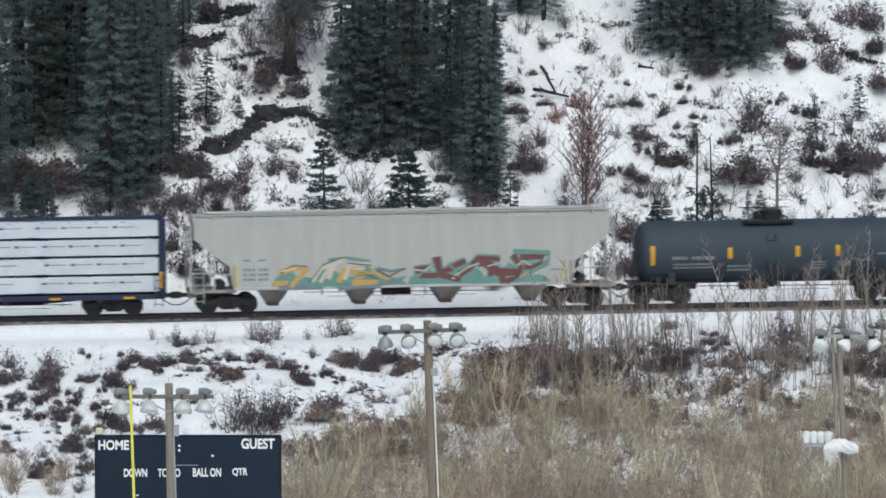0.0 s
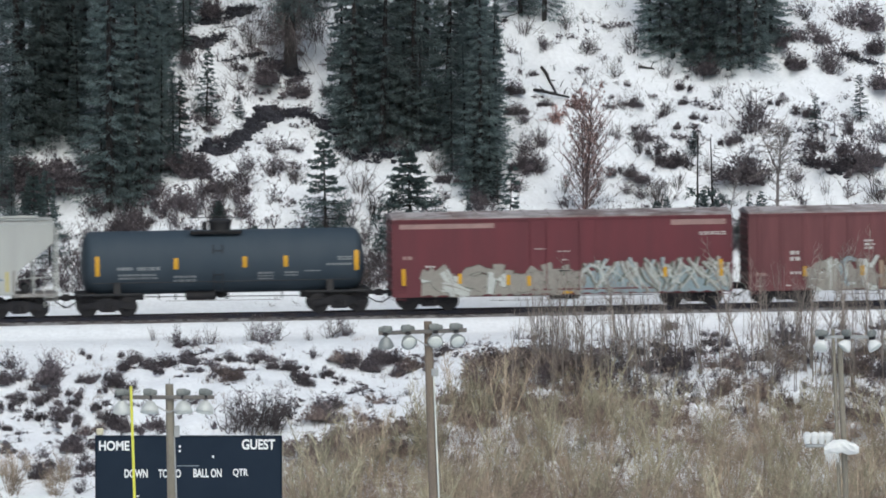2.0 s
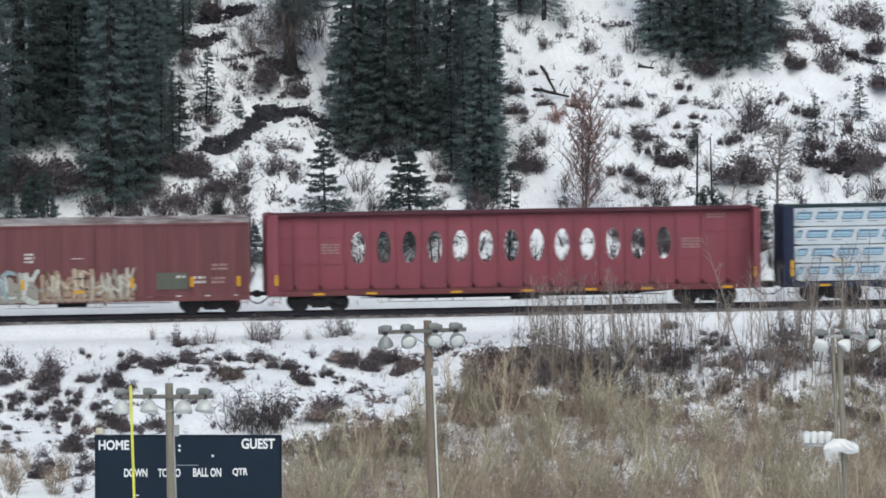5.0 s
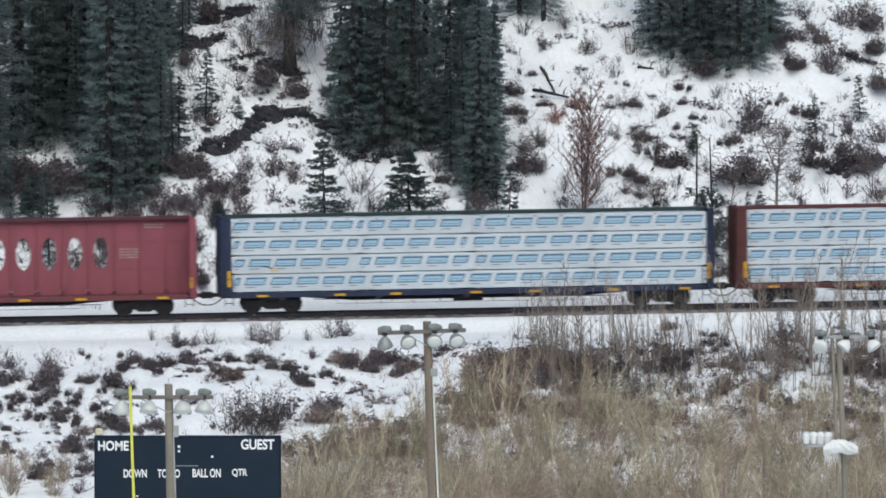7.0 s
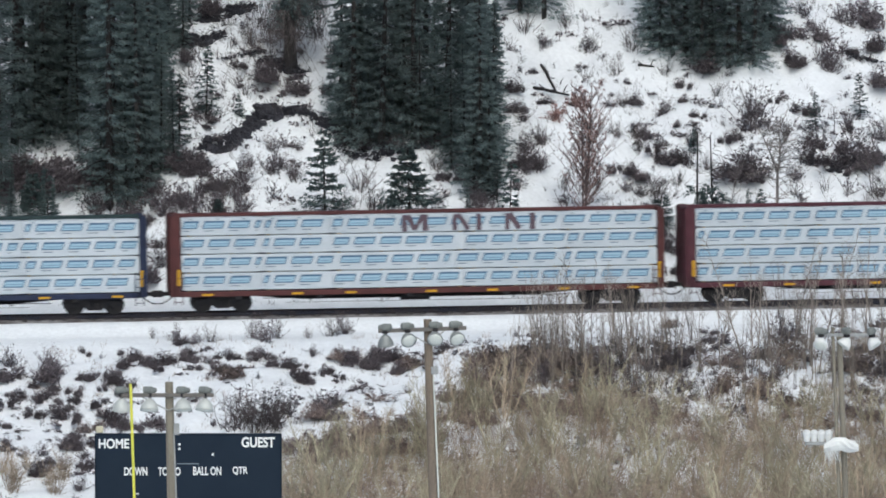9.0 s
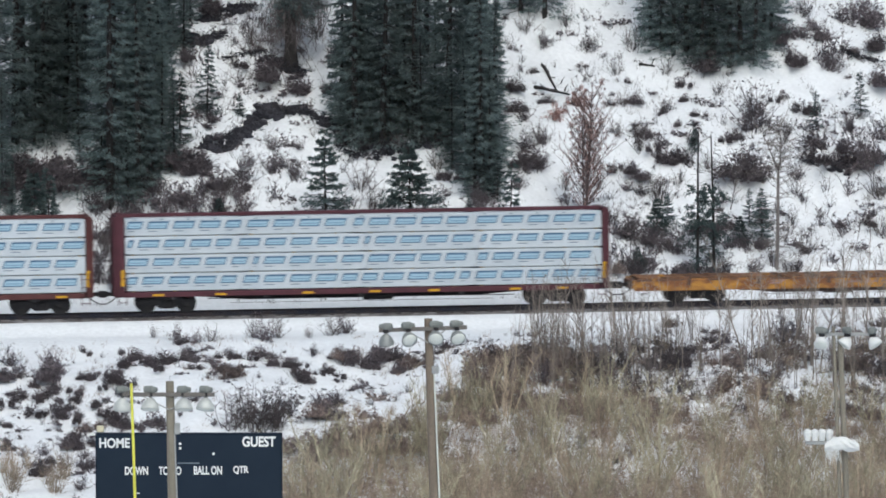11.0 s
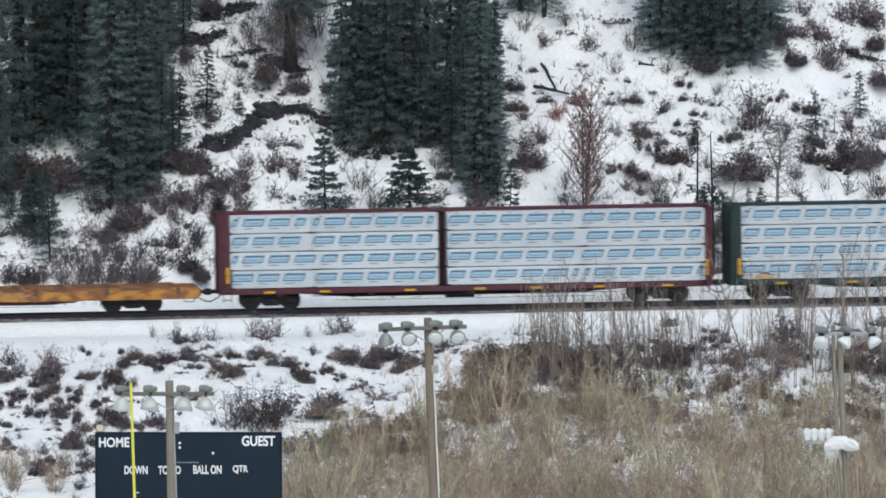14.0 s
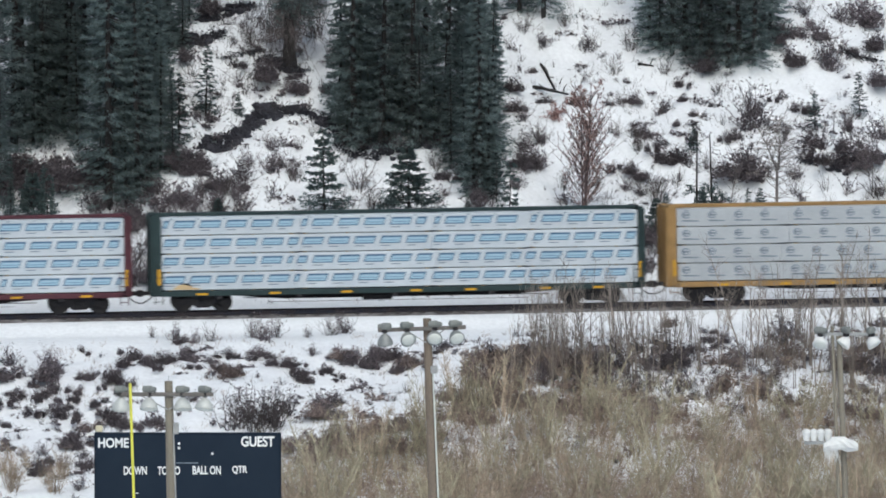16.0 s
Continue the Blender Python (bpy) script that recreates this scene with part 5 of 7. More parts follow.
def spruce_meshes(name, seed, height, radius, whorls, per, sprays, needles, bare=0.0, size=0.42, droop=0.35, loose=0.45, lift=0.12):
    """Trunk with limbs, and a crown of needle sprays along drooping boughs."""
    rng = random.Random(seed)
    trunk, crown = Form(), Form()
    rr = height * 0.013 + 0.02
    for k in range(6):
        twig(trunk, (0, 0, height * k / 6 - 0.4), (0, 0, height * (k + 1) / 6), rr * (1 - k / 6.3), rr * (1 - (k + 1) / 6.3))
    for i in range(whorls):
        t = (i + rng.random() * 0.8) / whorls
        z = height * (0.04 + 0.95 * t)
        reach = radius * (1 - t) ** 0.85 * rng.uniform(0.72, 1.12) + 0.12
        for j in range(per):
            if rng.random() < bare:
                continue
            z = height * (0.04 + 0.95 * t) + rng.gauss(0, loose) * height / whorls
            a = math.tau * (j + rng.random()) / per
            c, s = math.cos(a), math.sin(a)
            ln = reach * rng.uniform(0.6, 1.15)
            sag = droop * ln
            tip = Vector((c * ln, s * ln, z - sag + lift * ln))
            mid = Vector((c * ln * .55, s * ln * .55, z - sag * 0.75))
            twig(trunk, (0, 0, z), mid.lerp(tip, .5), 0.02, 0.008)
            for k in range(sprays):
                u = 0.15 + 0.85 * rng.random() ** 0.62
                p = Vector((0, 0, z)).lerp(mid, u * 2) if u < 0.5 else mid.lerp(tip, u * 2 - 1)
                p = p + Vector((rng.gauss(0, .06), rng.gauss(0, .06), rng.gauss(0, .04))) * ln
                out = Vector((c + rng.gauss(0, .55), s + rng.gauss(0, .55), rng.uniform(-1.3, .3))).normalized() * size * rng.uniform(.55, 1.25)
                wid = out.cross(Vector((rng.gauss(0, 1), rng.gauss(0, 1), 1))).normalized() * size * 0.17
                n = len(crown.v)
                crown.v += [tuple(p - wid), tuple(p + wid), tuple(p + out)]
                crown.f.append((n, n + 1, n + 2))
                crown.s.append(0)
    return trunk.mesh(name + "_trunk", M_BARK), crown.mesh(name + "_crown", needles)


def plant(name, label, category, group, parts, x, y, scale=1.0, turn=None, lean=0.0, sink=0.0, rng=random):
    """Stands a plant of shared part meshes on the ground."""
    z = ground_height(x, y) - sink
    a = rng.uniform(0, 360) if turn is None else turn
    m = pose(x, y, z, rng.gauss(0, 1) * lean, rng.gauss(0, 1) * lean, a) @ Matrix.Scale(scale, 4)
    if len(parts) == 1 and parts[0][0] == "":
        return thing(name, label, category, group, m, parts[0][1])
    ob = thing(name, label, category, group, m)
    for n, me in parts:
        part(n, me, None, ob)
    return ob


prng = random.Random(101)
BIG = [spruce_meshes("spruce", s, h, r, w, 9, 58, M_NEEDLE, 0.12, 0.18) for s, h, r, w in ((1, 18.0, 2.0, 44), (2, 16.0, 1.75, 42), (3, 20.0, 2.2, 46), (4, 14.0, 1.4, 42))]
YOUNG = [spruce_meshes("young_spruce", 11, 5.0, 1.6, 19, 11, 46, M_NEEDLE_Y, 0.2, 0.15, 0.12, 0.3, 0.18), spruce_meshes("young_spruce", 12, 4.5, 2.15, 21, 12, 56, M_NEEDLE_Y, 0.16, 0.16, 0.16, 0.35, 0.16)]
SPARSE = [spruce_meshes("sparse_spruce", 13, 5.0, 1.15, 24, 6, 22, M_NEEDLE_Y, 0.3, 0.16, 0.1), spruce_meshes("sparse_spruce", 14, 3.6, 0.75, 22, 6, 22, M_NEEDLE_Y, 0.25, 0.14, 0.2)]

# tall spruces of the hillside: place, kind, scale
TALL_A = ((-13.39, 324.45, 3, 0.55), (-14.11, 322.95, 3, 0.7), (-12.49, 326.15, 3, 0.5), (-21.99, 310.60, 0, 1.0), 
    (-20.43, 316.57, 2, 0.95), (-19.26, 316.95, 1, 1.0), (-15.73, 312.65, 0, 0.95), (-14.46, 313.10, 3, 1.0), 
    (-21.36, 315.10, 2, 1.0), (-20.14, 317.15, 0, 1.0), (-17.59, 317.50, 1, 1.0), (-15.59, 315.35, 2, 0.9), 
    (-14.10, 316.55, 3, 0.95), (-18.64, 321.85, 0, 0.9), (-16.61, 322.35, 1, 0.95), (-14.85, 323.00, 3, 0.9), 
    (-19.68, 325.55, 2, 0.8), )
TALL_B = ((-4.25, 318.81, 3, 1.0), (-2.93, 318.06, 1, 0.9), (-1.33, 318.33, 0, 0.9), (0.16, 318.08, 3, 1.05), 
    (1.79, 313.70, 3, 0.9), (1.57, 317.55, 1, 0.95), (-3.94, 320.55, 1, 0.9), (-2.15, 319.60, 2, 0.8), 
    (1.31, 320.25, 0, 0.8), (1.85, 319.63, 3, 0.75), (-3.56, 323.55, 3, 0.9), (-0.80, 324.85, 0, 0.8), 
    (1.22, 324.30, 3, 0.8), )
TALL_C = ((10.74, 326.10, 3, 0.8), (11.98, 325.85, 1, 0.8), (13.26, 325.30, 0, 0.7), (14.62, 324.70, 1, 0.8), 
    (15.73, 325.75, 3, 0.8), (3.81, 328.35, 3, 0.8), (4.98, 328.35, 1, 0.75), (12.79, 328.95, 1, 0.8), 
    (11.28, 325.80, 0, 0.6), (12.65, 325.10, 3, 0.7), (14.02, 324.90, 0, 0.6), (15.25, 324.40, 1, 0.6), 
    (16.19, 326.80, 3, 0.7), (10.21, 327.05, 3, 0.6), (13.98, 327.25, 2, 0.6), (-9.71, 331.00, 1, 0.9), 
    (-6.03, 330.70, 3, 0.9), )
TALL_D = ((-12.77, 314.30, 3, 0.36), (-2.55, 318.33, 3, 0.34), (-3.51, 318.32, 3, 0.4), (-0.38, 318.08, 3, 0.5), 
    (0.43, 316.80, 3, 0.45), (2.31, 314.15, 3, 0.4), (-4.60, 319.08, 3, 0.33), (-13.78, 313.90, 3, 0.45), 
    (-14.93, 312.65, 3, 0.5), (-17.39, 316.32, 3, 0.5), (-19.52, 311.30, 3, 0.2), (-20.93, 313.45, 3, 0.45), 
    (-13.46, 316.05, 3, 0.4), )
TALL_E = ((-18.14, 317.60, 0, 0.80), (-16.23, 313.71, 3, 0.45), (-14.97, 316.60, 0, 0.90), (-13.40, 314.51, 3, 0.50), (-14.20, 314.50, 3, 0.55), (-13.36, 323.55, 3, 0.42), (-12.69, 324.06, 3, 0.36), (-13.72, 320.18, 3, 0.75), (-1.74, 318.85, 3, 0.80), (-4.89, 319.87, 3, 0.70), (-6.29, 329.17, 3, 0.80), (1.50, 313.95, 3, 0.55), (2.20, 313.70, 3, 0.50), (1.11, 315.74, 3, 0.50), (-18.93, 317.34, 1, 0.80), (-19.56, 316.57, 3, 0.50), (-20.37, 312.15, 3, 0.22), (-18.86, 311.39, 3, 0.20), (-18.34, 311.64, 3, 0.16), (-17.36, 320.98, 2, 0.80), (-18.93, 321.99, 0, 0.80), (2.26, 315.49, 0, 0.52), (2.49, 317.03, 2, 0.42), (-3.92, 318.56, 0, 0.4), (-1.06, 318.07, 2, 0.36))
for x, y, k, sc in TALL_A + TALL_B + TALL_C + TALL_D + TALL_E:
    plant("spruce_tree", "tall dark spruce with drooping boughs on the snowy slope", "tree", "spruces of the hillside",
          list(zip(("trunk", "crown"), BIG[k])), x, y, sc, lean=1.0, sink=0.3, rng=prng)

SMALL = ((-5.50, 310.95, 'Y', 0, 1.04), (-1.49, 310.60, 'Y', 1, 1.08), (-12.57, 316.10, 'S', 1, 1.0), 
    (-11.43, 319.70, 'S', 1, 0.98), (3.06, 308.55, 'S', 0, 1.1), (-8.81, 308.85, 'Y', 1, 0.42), 
    (-7.30, 309.50, 'Y', 0, 0.36), (20.29, 321.65, 'S', 1, 0.62), (17.95, 319.20, 'S', 1, 0.55), 
    (12.07, 318.35, 'Y', 0, 0.26), (2.56, 312.85, 'S', 0, 0.5), (6.24, 309.35, 'S', 1, 0.32), (-9.81, 320.30, 'Y', 0, 0.25), 
    (-6.44, 309.10, 'Y', 0, 0.2), (-10.60, 311.10, 'Y', 1, 0.3), (1.22, 311.30, 'S', 1, 0.4), (-3.54, 321.75, 'Y', 1, 0.5), 
    (10.05, 312.80, 'Y', 1, 0.4), (10.66, 313.60, 'Y', 0, 0.34), (14.48, 313.45, 'S', 1, 0.55), 
    (15.01, 312.00, 'Y', 0, 0.52), (13.97, 312.10, 'Y', 1, 0.3), (6.10, 309.30, 'Y', 0, 0.25), 
    (-18.33, 308.25, 'S', 0, 0.92), (-19.13, 310.15, 'Y', 1, 0.7), (9.10, 309.75, 'Y', 1, 0.27), )
for x, y, k, i, sc in SMALL:
    plant("young_spruce", "young green spruce in the snow" if k == "Y" else "thin sparse young spruce in the snow", "tree", "young spruces",
          list(zip(("trunk", "crown"), (YOUNG if k == "Y" else SPARSE)[i])), x, y, sc, lean=1.5, sink=0.1, rng=prng)


def russet_tree():
    """One slim trunk, steeply rising limbs in a narrow egg-shaped crown, few withered leaves."""
    rng = random.Random(55)
    stems, leaves = Form(), Form()
    for i in range(3):
        trunk = stick(stems, rng, (rng.gauss(0, .1), rng.gauss(0, .1), -0.3), (rng.gauss(0, .03), rng.gauss(0, .03), 1), (6.3, 5.4, 4.6)[i], (.1, .065, .05)[i], 0.02, 8, 0.15)
        for k in range((60, 36, 28)[i]):
            u = rng.uniform(.18, .97)
            j = min(8, 1 + int(u * 8))
            p = trunk[j - 1].lerp(trunk[j], rng.random())
            b = rng.uniform(0, math.tau)
            ln = 2.35 * math.sin(math.pi * min(1, .06 + .9 * u)) ** .7 * rng.uniform(.55, 1.1) + .2
            q = stick(stems, rng, p, (math.cos(b) * .8, math.sin(b) * .8, 1.0), ln, 0.022, 0.07, 4)
            for m in range(3):
                n = rng.randrange(1, 4)
                b = rng.uniform(0, math.tau)
                q2 = stick(stems, rng, q[n], (math.cos(b) * .8, math.sin(b) * .8, 1), ln * rng.uniform(.2, .45), 0.013, 0.1, 2)
                for c in range(7):
                    fleck(leaves, rng, q2[0].lerp(q2[-1], rng.random()) + Vector((rng.gauss(0, .05), rng.gauss(0, .05), rng.gauss(0, .05))), rng.uniform(.06, .13))
    return stems.mesh("russet_stems", M_RUSSETBARK), leaves.mesh("russet_leaves", M_RUSSET)


for x, y in ((6.55, 311.85), ):
    plant("russet_tree", "slender tree holding withered russet leaves in the snow", "tree", "", list(zip(("trunk", "foliage"), russet_tree())), x, y, 1.0, 20, sink=0.1, rng=prng)
rb = shrub_mesh("russet_bush", 56, 12, 1.0, 0.6, 6, M_RUSSET, 0.02, 5, 0.13)
for x, y, sc in ((5.49, 319.95, 0.9), (6.47, 321.05, 1.0), ):
    plant("russet_bush", "low bush with withered russet leaves", "bush", "russet bushes", [("", rb)], x, y, sc, rng=prng)


def bare_tree_mesh(name, seed, h, r, stems, branches, spread=0.1, material=None, up=1.2, blen=0.28, fine=3):
    rng = random.Random(seed)
    f = Form()
    for i in range(stems):
        a = rng.uniform(0, math.tau)
        pts = stick(f, rng, (rng.gauss(0, .05), rng.gauss(0, .05), -0.3), (spread * math.cos(a), spread * math.sin(a), 1), h * rng.uniform(.75, 1.05), r, 0.05, 7, 0.12)
        for k in range(branches):
            u = 0.25 + 0.75 * rng.random()
            j = min(len(pts) - 1, 1 + int(u * (len(pts) - 1)))
            p = pts[j - 1].lerp(pts[j], rng.random())
            b = rng.uniform(0, math.tau)
            q = stick(f, rng, p, (math.cos(b), math.sin(b), rng.uniform(.5, up + .6)), h * blen * (1.25 - u) * rng.uniform(.5, 1.3), r * 0.35, 0.13, 3)
            for m in range(fine):
                b = rng.uniform(0, math.tau)
                j = rng.randrange(3)
                stick(f, rng, q[j].lerp(q[j + 1], rng.random()), (math.cos(b), math.sin(b), rng.uniform(.5, 2)), h * blen * rng.uniform(.15, .4), r * 0.16, 0.12, 2)
    return f.mesh(name, material or M_GREYBARK)


birch = bare_tree_mesh("bare_birch", 61, 5.0, 0.045, 2, 22, 0.2, M_TWIG_GREY, 0.8, 0.45)
for x, y, sc in ((13.60, 314.70, 0.5), (10.09, 314.15, 0.45), (-4.90, 312.05, 0.4), (20.50, 315.45, 0.6), ):
    plant("bare_tree", "leafless young tree with fine grey branches", "tree", "leafless trees of the hillside", [("", birch)], x, y, sc, rng=prng)
snag = bare_tree_mesh("dead_snag", 62, 3.4, 0.075, 1, 5, 0.02, M_BARK, 0.4, 0.12)
for x, y, sc in ((-0.32, 308.15, 1.0), (-0.03, 308.15, 0.95), (-8.34, 310.90, 0.4), (18.84, 319.45, 0.5), (-0.92, 317.65, 0.3), ):
    plant("dead_snag", "thin dark dead trunk standing in the snow", "tree", "dead trunks", [("", snag)], x, y, sc, lean=2, rng=prng)


def tall_birch():
    """A short trunk that forks into two long bowed limbs with fine drooping twigs."""
    rng = random.Random(66)
    f = Form()
    foot = stick(f, rng, (0, 0, -.4), (.0, 0, 1), 5.0, .11, .02, 6, .7)
    for way, ln, r in (((.42, .05, 1), 2.6, .06), ((-.34, .1, 1), 2.1, .055), ((.1, -.3, 1), 1.7, .04)):
        limb = stick(f, rng, foot[-1], way, ln, r, .1, 7, .15)
        for k in range(26):
            j = rng.randrange(1, 8)
            b = rng.uniform(0, math.tau)
            q = stick(f, rng, limb[j - 1].lerp(limb[j], rng.random()), (math.cos(b), math.sin(b), rng.uniform(-.1, 1.1)), rng.uniform(.5, 1.4), .022, .16, 4)
            for m in range(4):
                b = rng.uniform(0, math.tau)
                stick(f, rng, q[rng.randrange(1, 5)], (math.cos(b), math.sin(b), rng.uniform(-.5, .8)), rng.uniform(.2, .6), .012, .15, 2)
    for k in range(46):
        b = rng.uniform(0, math.tau)
        j = rng.randrange(2, 7)
        q = stick(f, rng, foot[j - 1].lerp(foot[j], rng.random()), (math.cos(b), math.sin(b), rng.uniform(-.2, .7)), rng.uniform(.5, 1.6), .018, .15, 4)
        for m in range(3):
            b = rng.uniform(0, math.tau)
            stick(f, rng, q[rng.randrange(1, 5)], (math.cos(b), math.sin(b), rng.uniform(-.5, .6)), rng.uniform(.2, .6), .011, .15, 2)
    return f.mesh("tall_bare_tree", M_GREYTREE)


def dead_conifer(seed, h):
    """A straight dark trunk with stubs, thin dead boughs and a skirt of dark needles low down."""
    rng = random.Random(seed)
    t, b = Form(), Form()
    stick(t, rng, (0, 0, -.4), (0, 0, 1), h + .4, 0.10, 0.006, 8, 0.3)
    for k in range(110):
        z, a = h * rng.uniform(.06, .97) ** 1.25, rng.uniform(0, math.tau)
        ln = rng.uniform(.15, .45) if z > .62 * h else rng.uniform(.3, 1.15)
        pts = stick(t, rng, (0, 0, z), (math.cos(a), math.sin(a), rng.uniform(-.5, .2)), ln, 0.014, 0.14, 3)
        if z < .62 * h:
            for m in range(34 if .28 * h < z else 12):
                fleck(b, rng, pts[0].lerp(pts[-1], rng.uniform(.25, 1)) + Vector((rng.gauss(0, .05), rng.gauss(0, .05), rng.gauss(-.05, .06))), rng.uniform(.05, .14))
    return t.mesh("dead_conifer_trunk", M_BARK), b.mesh("dead_conifer_needles", M_NEEDLE_Y)


for x, y in ((15.63, 310.02), ):
    plant("tall_bare_tree", "tall grey leafless tree with a forked crown", "tree", "", [("", tall_birch())], x, y, 1.0, 0, rng=prng)
for i, (x, y, h) in enumerate(((11.90, 309.52, 6.6), (12.68, 309.77, 6.3), )):
    plant("dying_conifer", "straight dark dying conifer with bare top in the snow", "tree", "dying conifers", list(zip(("trunk", "crown"), dead_conifer(67 + i, h))), x, y, 1.0, 0, rng=prng)


def old_conifer():
    """A thick trunk with drooping leafless lower limbs."""
    rng = random.Random(63)
    t, b = Form(), Form()
    t.loft([[(r * math.cos(math.tau * i / 9) * (1 + .1 * (i % 2)), r * math.sin(math.tau * i / 9), z) for i in range(9)] for z, r in ((-.5, .55), (.3, .36), (1.2, .28), (5, .24), (13, .1))])
    for k in range(170):
        z, a = rng.uniform(1.0, 8), rng.uniform(0, math.tau)
        pts = stick(b, rng, (0, 0, z), (math.cos(a), math.sin(a), -.35), rng.uniform(1.0, 2.4), 0.02, 0.22, 4)
        for m in range(4):
            stick(b, rng, pts[rng.randrange(1, 5)], (rng.gauss(0, .4), rng.gauss(0, .4), -1), rng.uniform(.3, .8), 0.009, 0.2, 2)
    for k in range(90):  # grey hanging twigs low down
        z, a = rng.uniform(1.3, 3.6), rng.uniform(0, math.tau)
        pts = stick(b, rng, (0, 0, z + .5), (math.cos(a), math.sin(a), -.3), rng.uniform(1.0, 2.3), 0.018, 0.15, 4)
        for m in range(7):
            stick(b, rng, pts[rng.randrange(1, 5)], (rng.gauss(0, .25), rng.gauss(0, .25), -1), rng.uniform(.4, 1.0), 0.010, 0.12, 3)
    n = Form()
    for k in range(260):
        z, a = rng.uniform(2.0, 9), rng.uniform(0, math.tau)
        pts = stick(b, rng, (0, 0, z + .5), (math.cos(a), math.sin(a), -.25), rng.uniform(.8, 2.6) * min(1, .5 + (z - 2.0) * .3), 0.018, 0.15, 4)
        for m in range(44):
            fleck(n, rng, pts[0].lerp(pts[-1], rng.uniform(.2, 1)) + Vector((rng.gauss(0, .12), rng.gauss(0, .12), rng.gauss(-.12, .14))), rng.uniform(.07, .17))
    return t.mesh("old_trunk", M_BARK), b.mesh("bare_limbs", M_TWIG_GREY), n.mesh("old_needles", M_NEEDLE)


for x, y in ((-7.46, 323.75), ):
    plant("old_conifer", "thick old trunk with drooping leafless lower limbs", "tree", "", list(zip(("trunk", "deadwood", "crown"), old_conifer())), x, y, 1.0, 0, sink=0.2, rng=prng)

# fallen branches
def fallen(name, label, p, q, r):
    f = Form()
    rng = random.Random(5)
    p, q = Vector(p), Vector(q)
    stick(f, rng, p, q - p, (q - p).length, r, 0.08, 4, 0.5)
    for k in range(3):
        stick(f, rng, p.lerp(q, .3 + .25 * k), Vector((rng.gauss(0, 1), -.3, rng.random())), .4, r * .4, .2, 2)
    thing(name, label, "branch", "fallen branches", data=f.mesh(name, M_BARK))


for x0, y0, x1, y1, r in ((4.83, 325.27, 5.97, 323.71, 0.10), (4.41, 322.71, 6.27, 322.20, 0.11), (9.59, 325.01, 10.38, 325.26, 0.09)):
    fallen("fallen_branch", "dark fallen branch lying on the snow", (x0, y0, ground_height(x0, y0) + .08), (x1, y1, ground_height(x1, y1) + .08), r)

# shrubs: dark twiggy, grey twiggy, low dark mounds, reddish
SHRUB = {"D": [("", shrub_mesh("dark_shrub", s, 22, 1.0, 0.6, 6, M_TWIG, 0.013, 3, 0.07)) for s in (71, 72)],
         "G": [("", shrub_mesh("grey_shrub", s, 22, 1.1, 0.5, 6, M_TWIG_GREY, 0.012, 0)) for s in (73, 74)],
         "M": [("", mound_mesh("low_bush", s, 1.0, 1.05, M_TWIG, 900, 0.105, 4)) for s in (75, 76, 77)],
         "R": [("", mound_mesh("brown_bush", s, 1.1, 0.95, M_TWIG_RED, 1000, 0.10, 4)) for s in (78, 79)],
         "W": [("", shrub_mesh("tan_shrub", s, 24, 1.3, 0.45, 6, M_WILLOW, 0.013, 0)) for s in (80, 81)]}
WORDS = {"D": ("shrub", "dark twiggy shrub poking through the snow"), "G": ("shrub", "leafless grey twiggy shrub in the snow"),
         "M": ("low_bush", "low dense dark bush with snow around it"), "R": ("brown_bush", "dense brown bush on the railway bank"),
         "W": ("tan_shrub", "leafless tan willow shrub on the bank")}


def shrubs(rows, group):
    for x, y, k, sc in rows:
        plant(WORDS[k][0], WORDS[k][1], "bush", group, [prng.choice(SHRUB[k])], x, y, sc, lean=3, sink=0.05, rng=prng)


HILL_A = ((5.04, 326.50, 'D', 1.0), (7.14, 327.10, 'D', 1.1), (9.30, 326.50, 'G', 1.5), (15.06, 320.15, 'D', 2.2), 
    (14.97, 321.25, 'G', 1.6), (12.69, 324.85, 'M', 1.3), (10.88, 317.85, 'M', 1.2), (10.35, 318.35, 'M', 0.9), 
    (9.41, 318.55, 'G', 1.1), (14.89, 316.50, 'M', 1.9), (14.64, 317.05, 'D', 1.3), (18.30, 318.05, 'M', 1.5), 
    (17.74, 316.85, 'M', 1.4), (19.68, 317.45, 'D', 2.0), (9.35, 316.35, 'M', 0.8), (10.34, 315.25, 'G', 1.3), 
    (12.00, 318.90, 'D', 1.0), (13.95, 319.20, 'M', 0.8), (16.89, 326.75, 'M', 1.1), (18.16, 327.15, 'M', 1.1), )
HILL_B = ((19.07, 325.95, 'D', 2.0), (21.00, 330.15, 'M', 2.0), (21.06, 324.30, 'M', 1.3), (17.23, 325.35, 'M', 1.1), 
    (8.90, 312.05, 'D', 1.7), (8.57, 309.55, 'D', 1.4), (9.44, 310.25, 'D', 1.0), (5.97, 309.40, 'D', 1.0), 
    (7.56, 309.40, 'D', 1.2), (4.35, 316.15, 'D', 1.5), (3.96, 317.35, 'D', 1.2), (-3.86, 314.20, 'G', 1.6), 
    (-3.31, 312.55, 'G', 1.7), (-4.37, 312.00, 'G', 1.3), (-9.43, 313.65, 'D', 1.3), (-8.12, 314.90, 'D', 1.4), 
    (-7.09, 314.65, 'G', 1.2), (-10.70, 311.70, 'D', 1.5), (-9.38, 312.15, 'D', 1.4), (-12.91, 312.30, 'M', 1.4), )
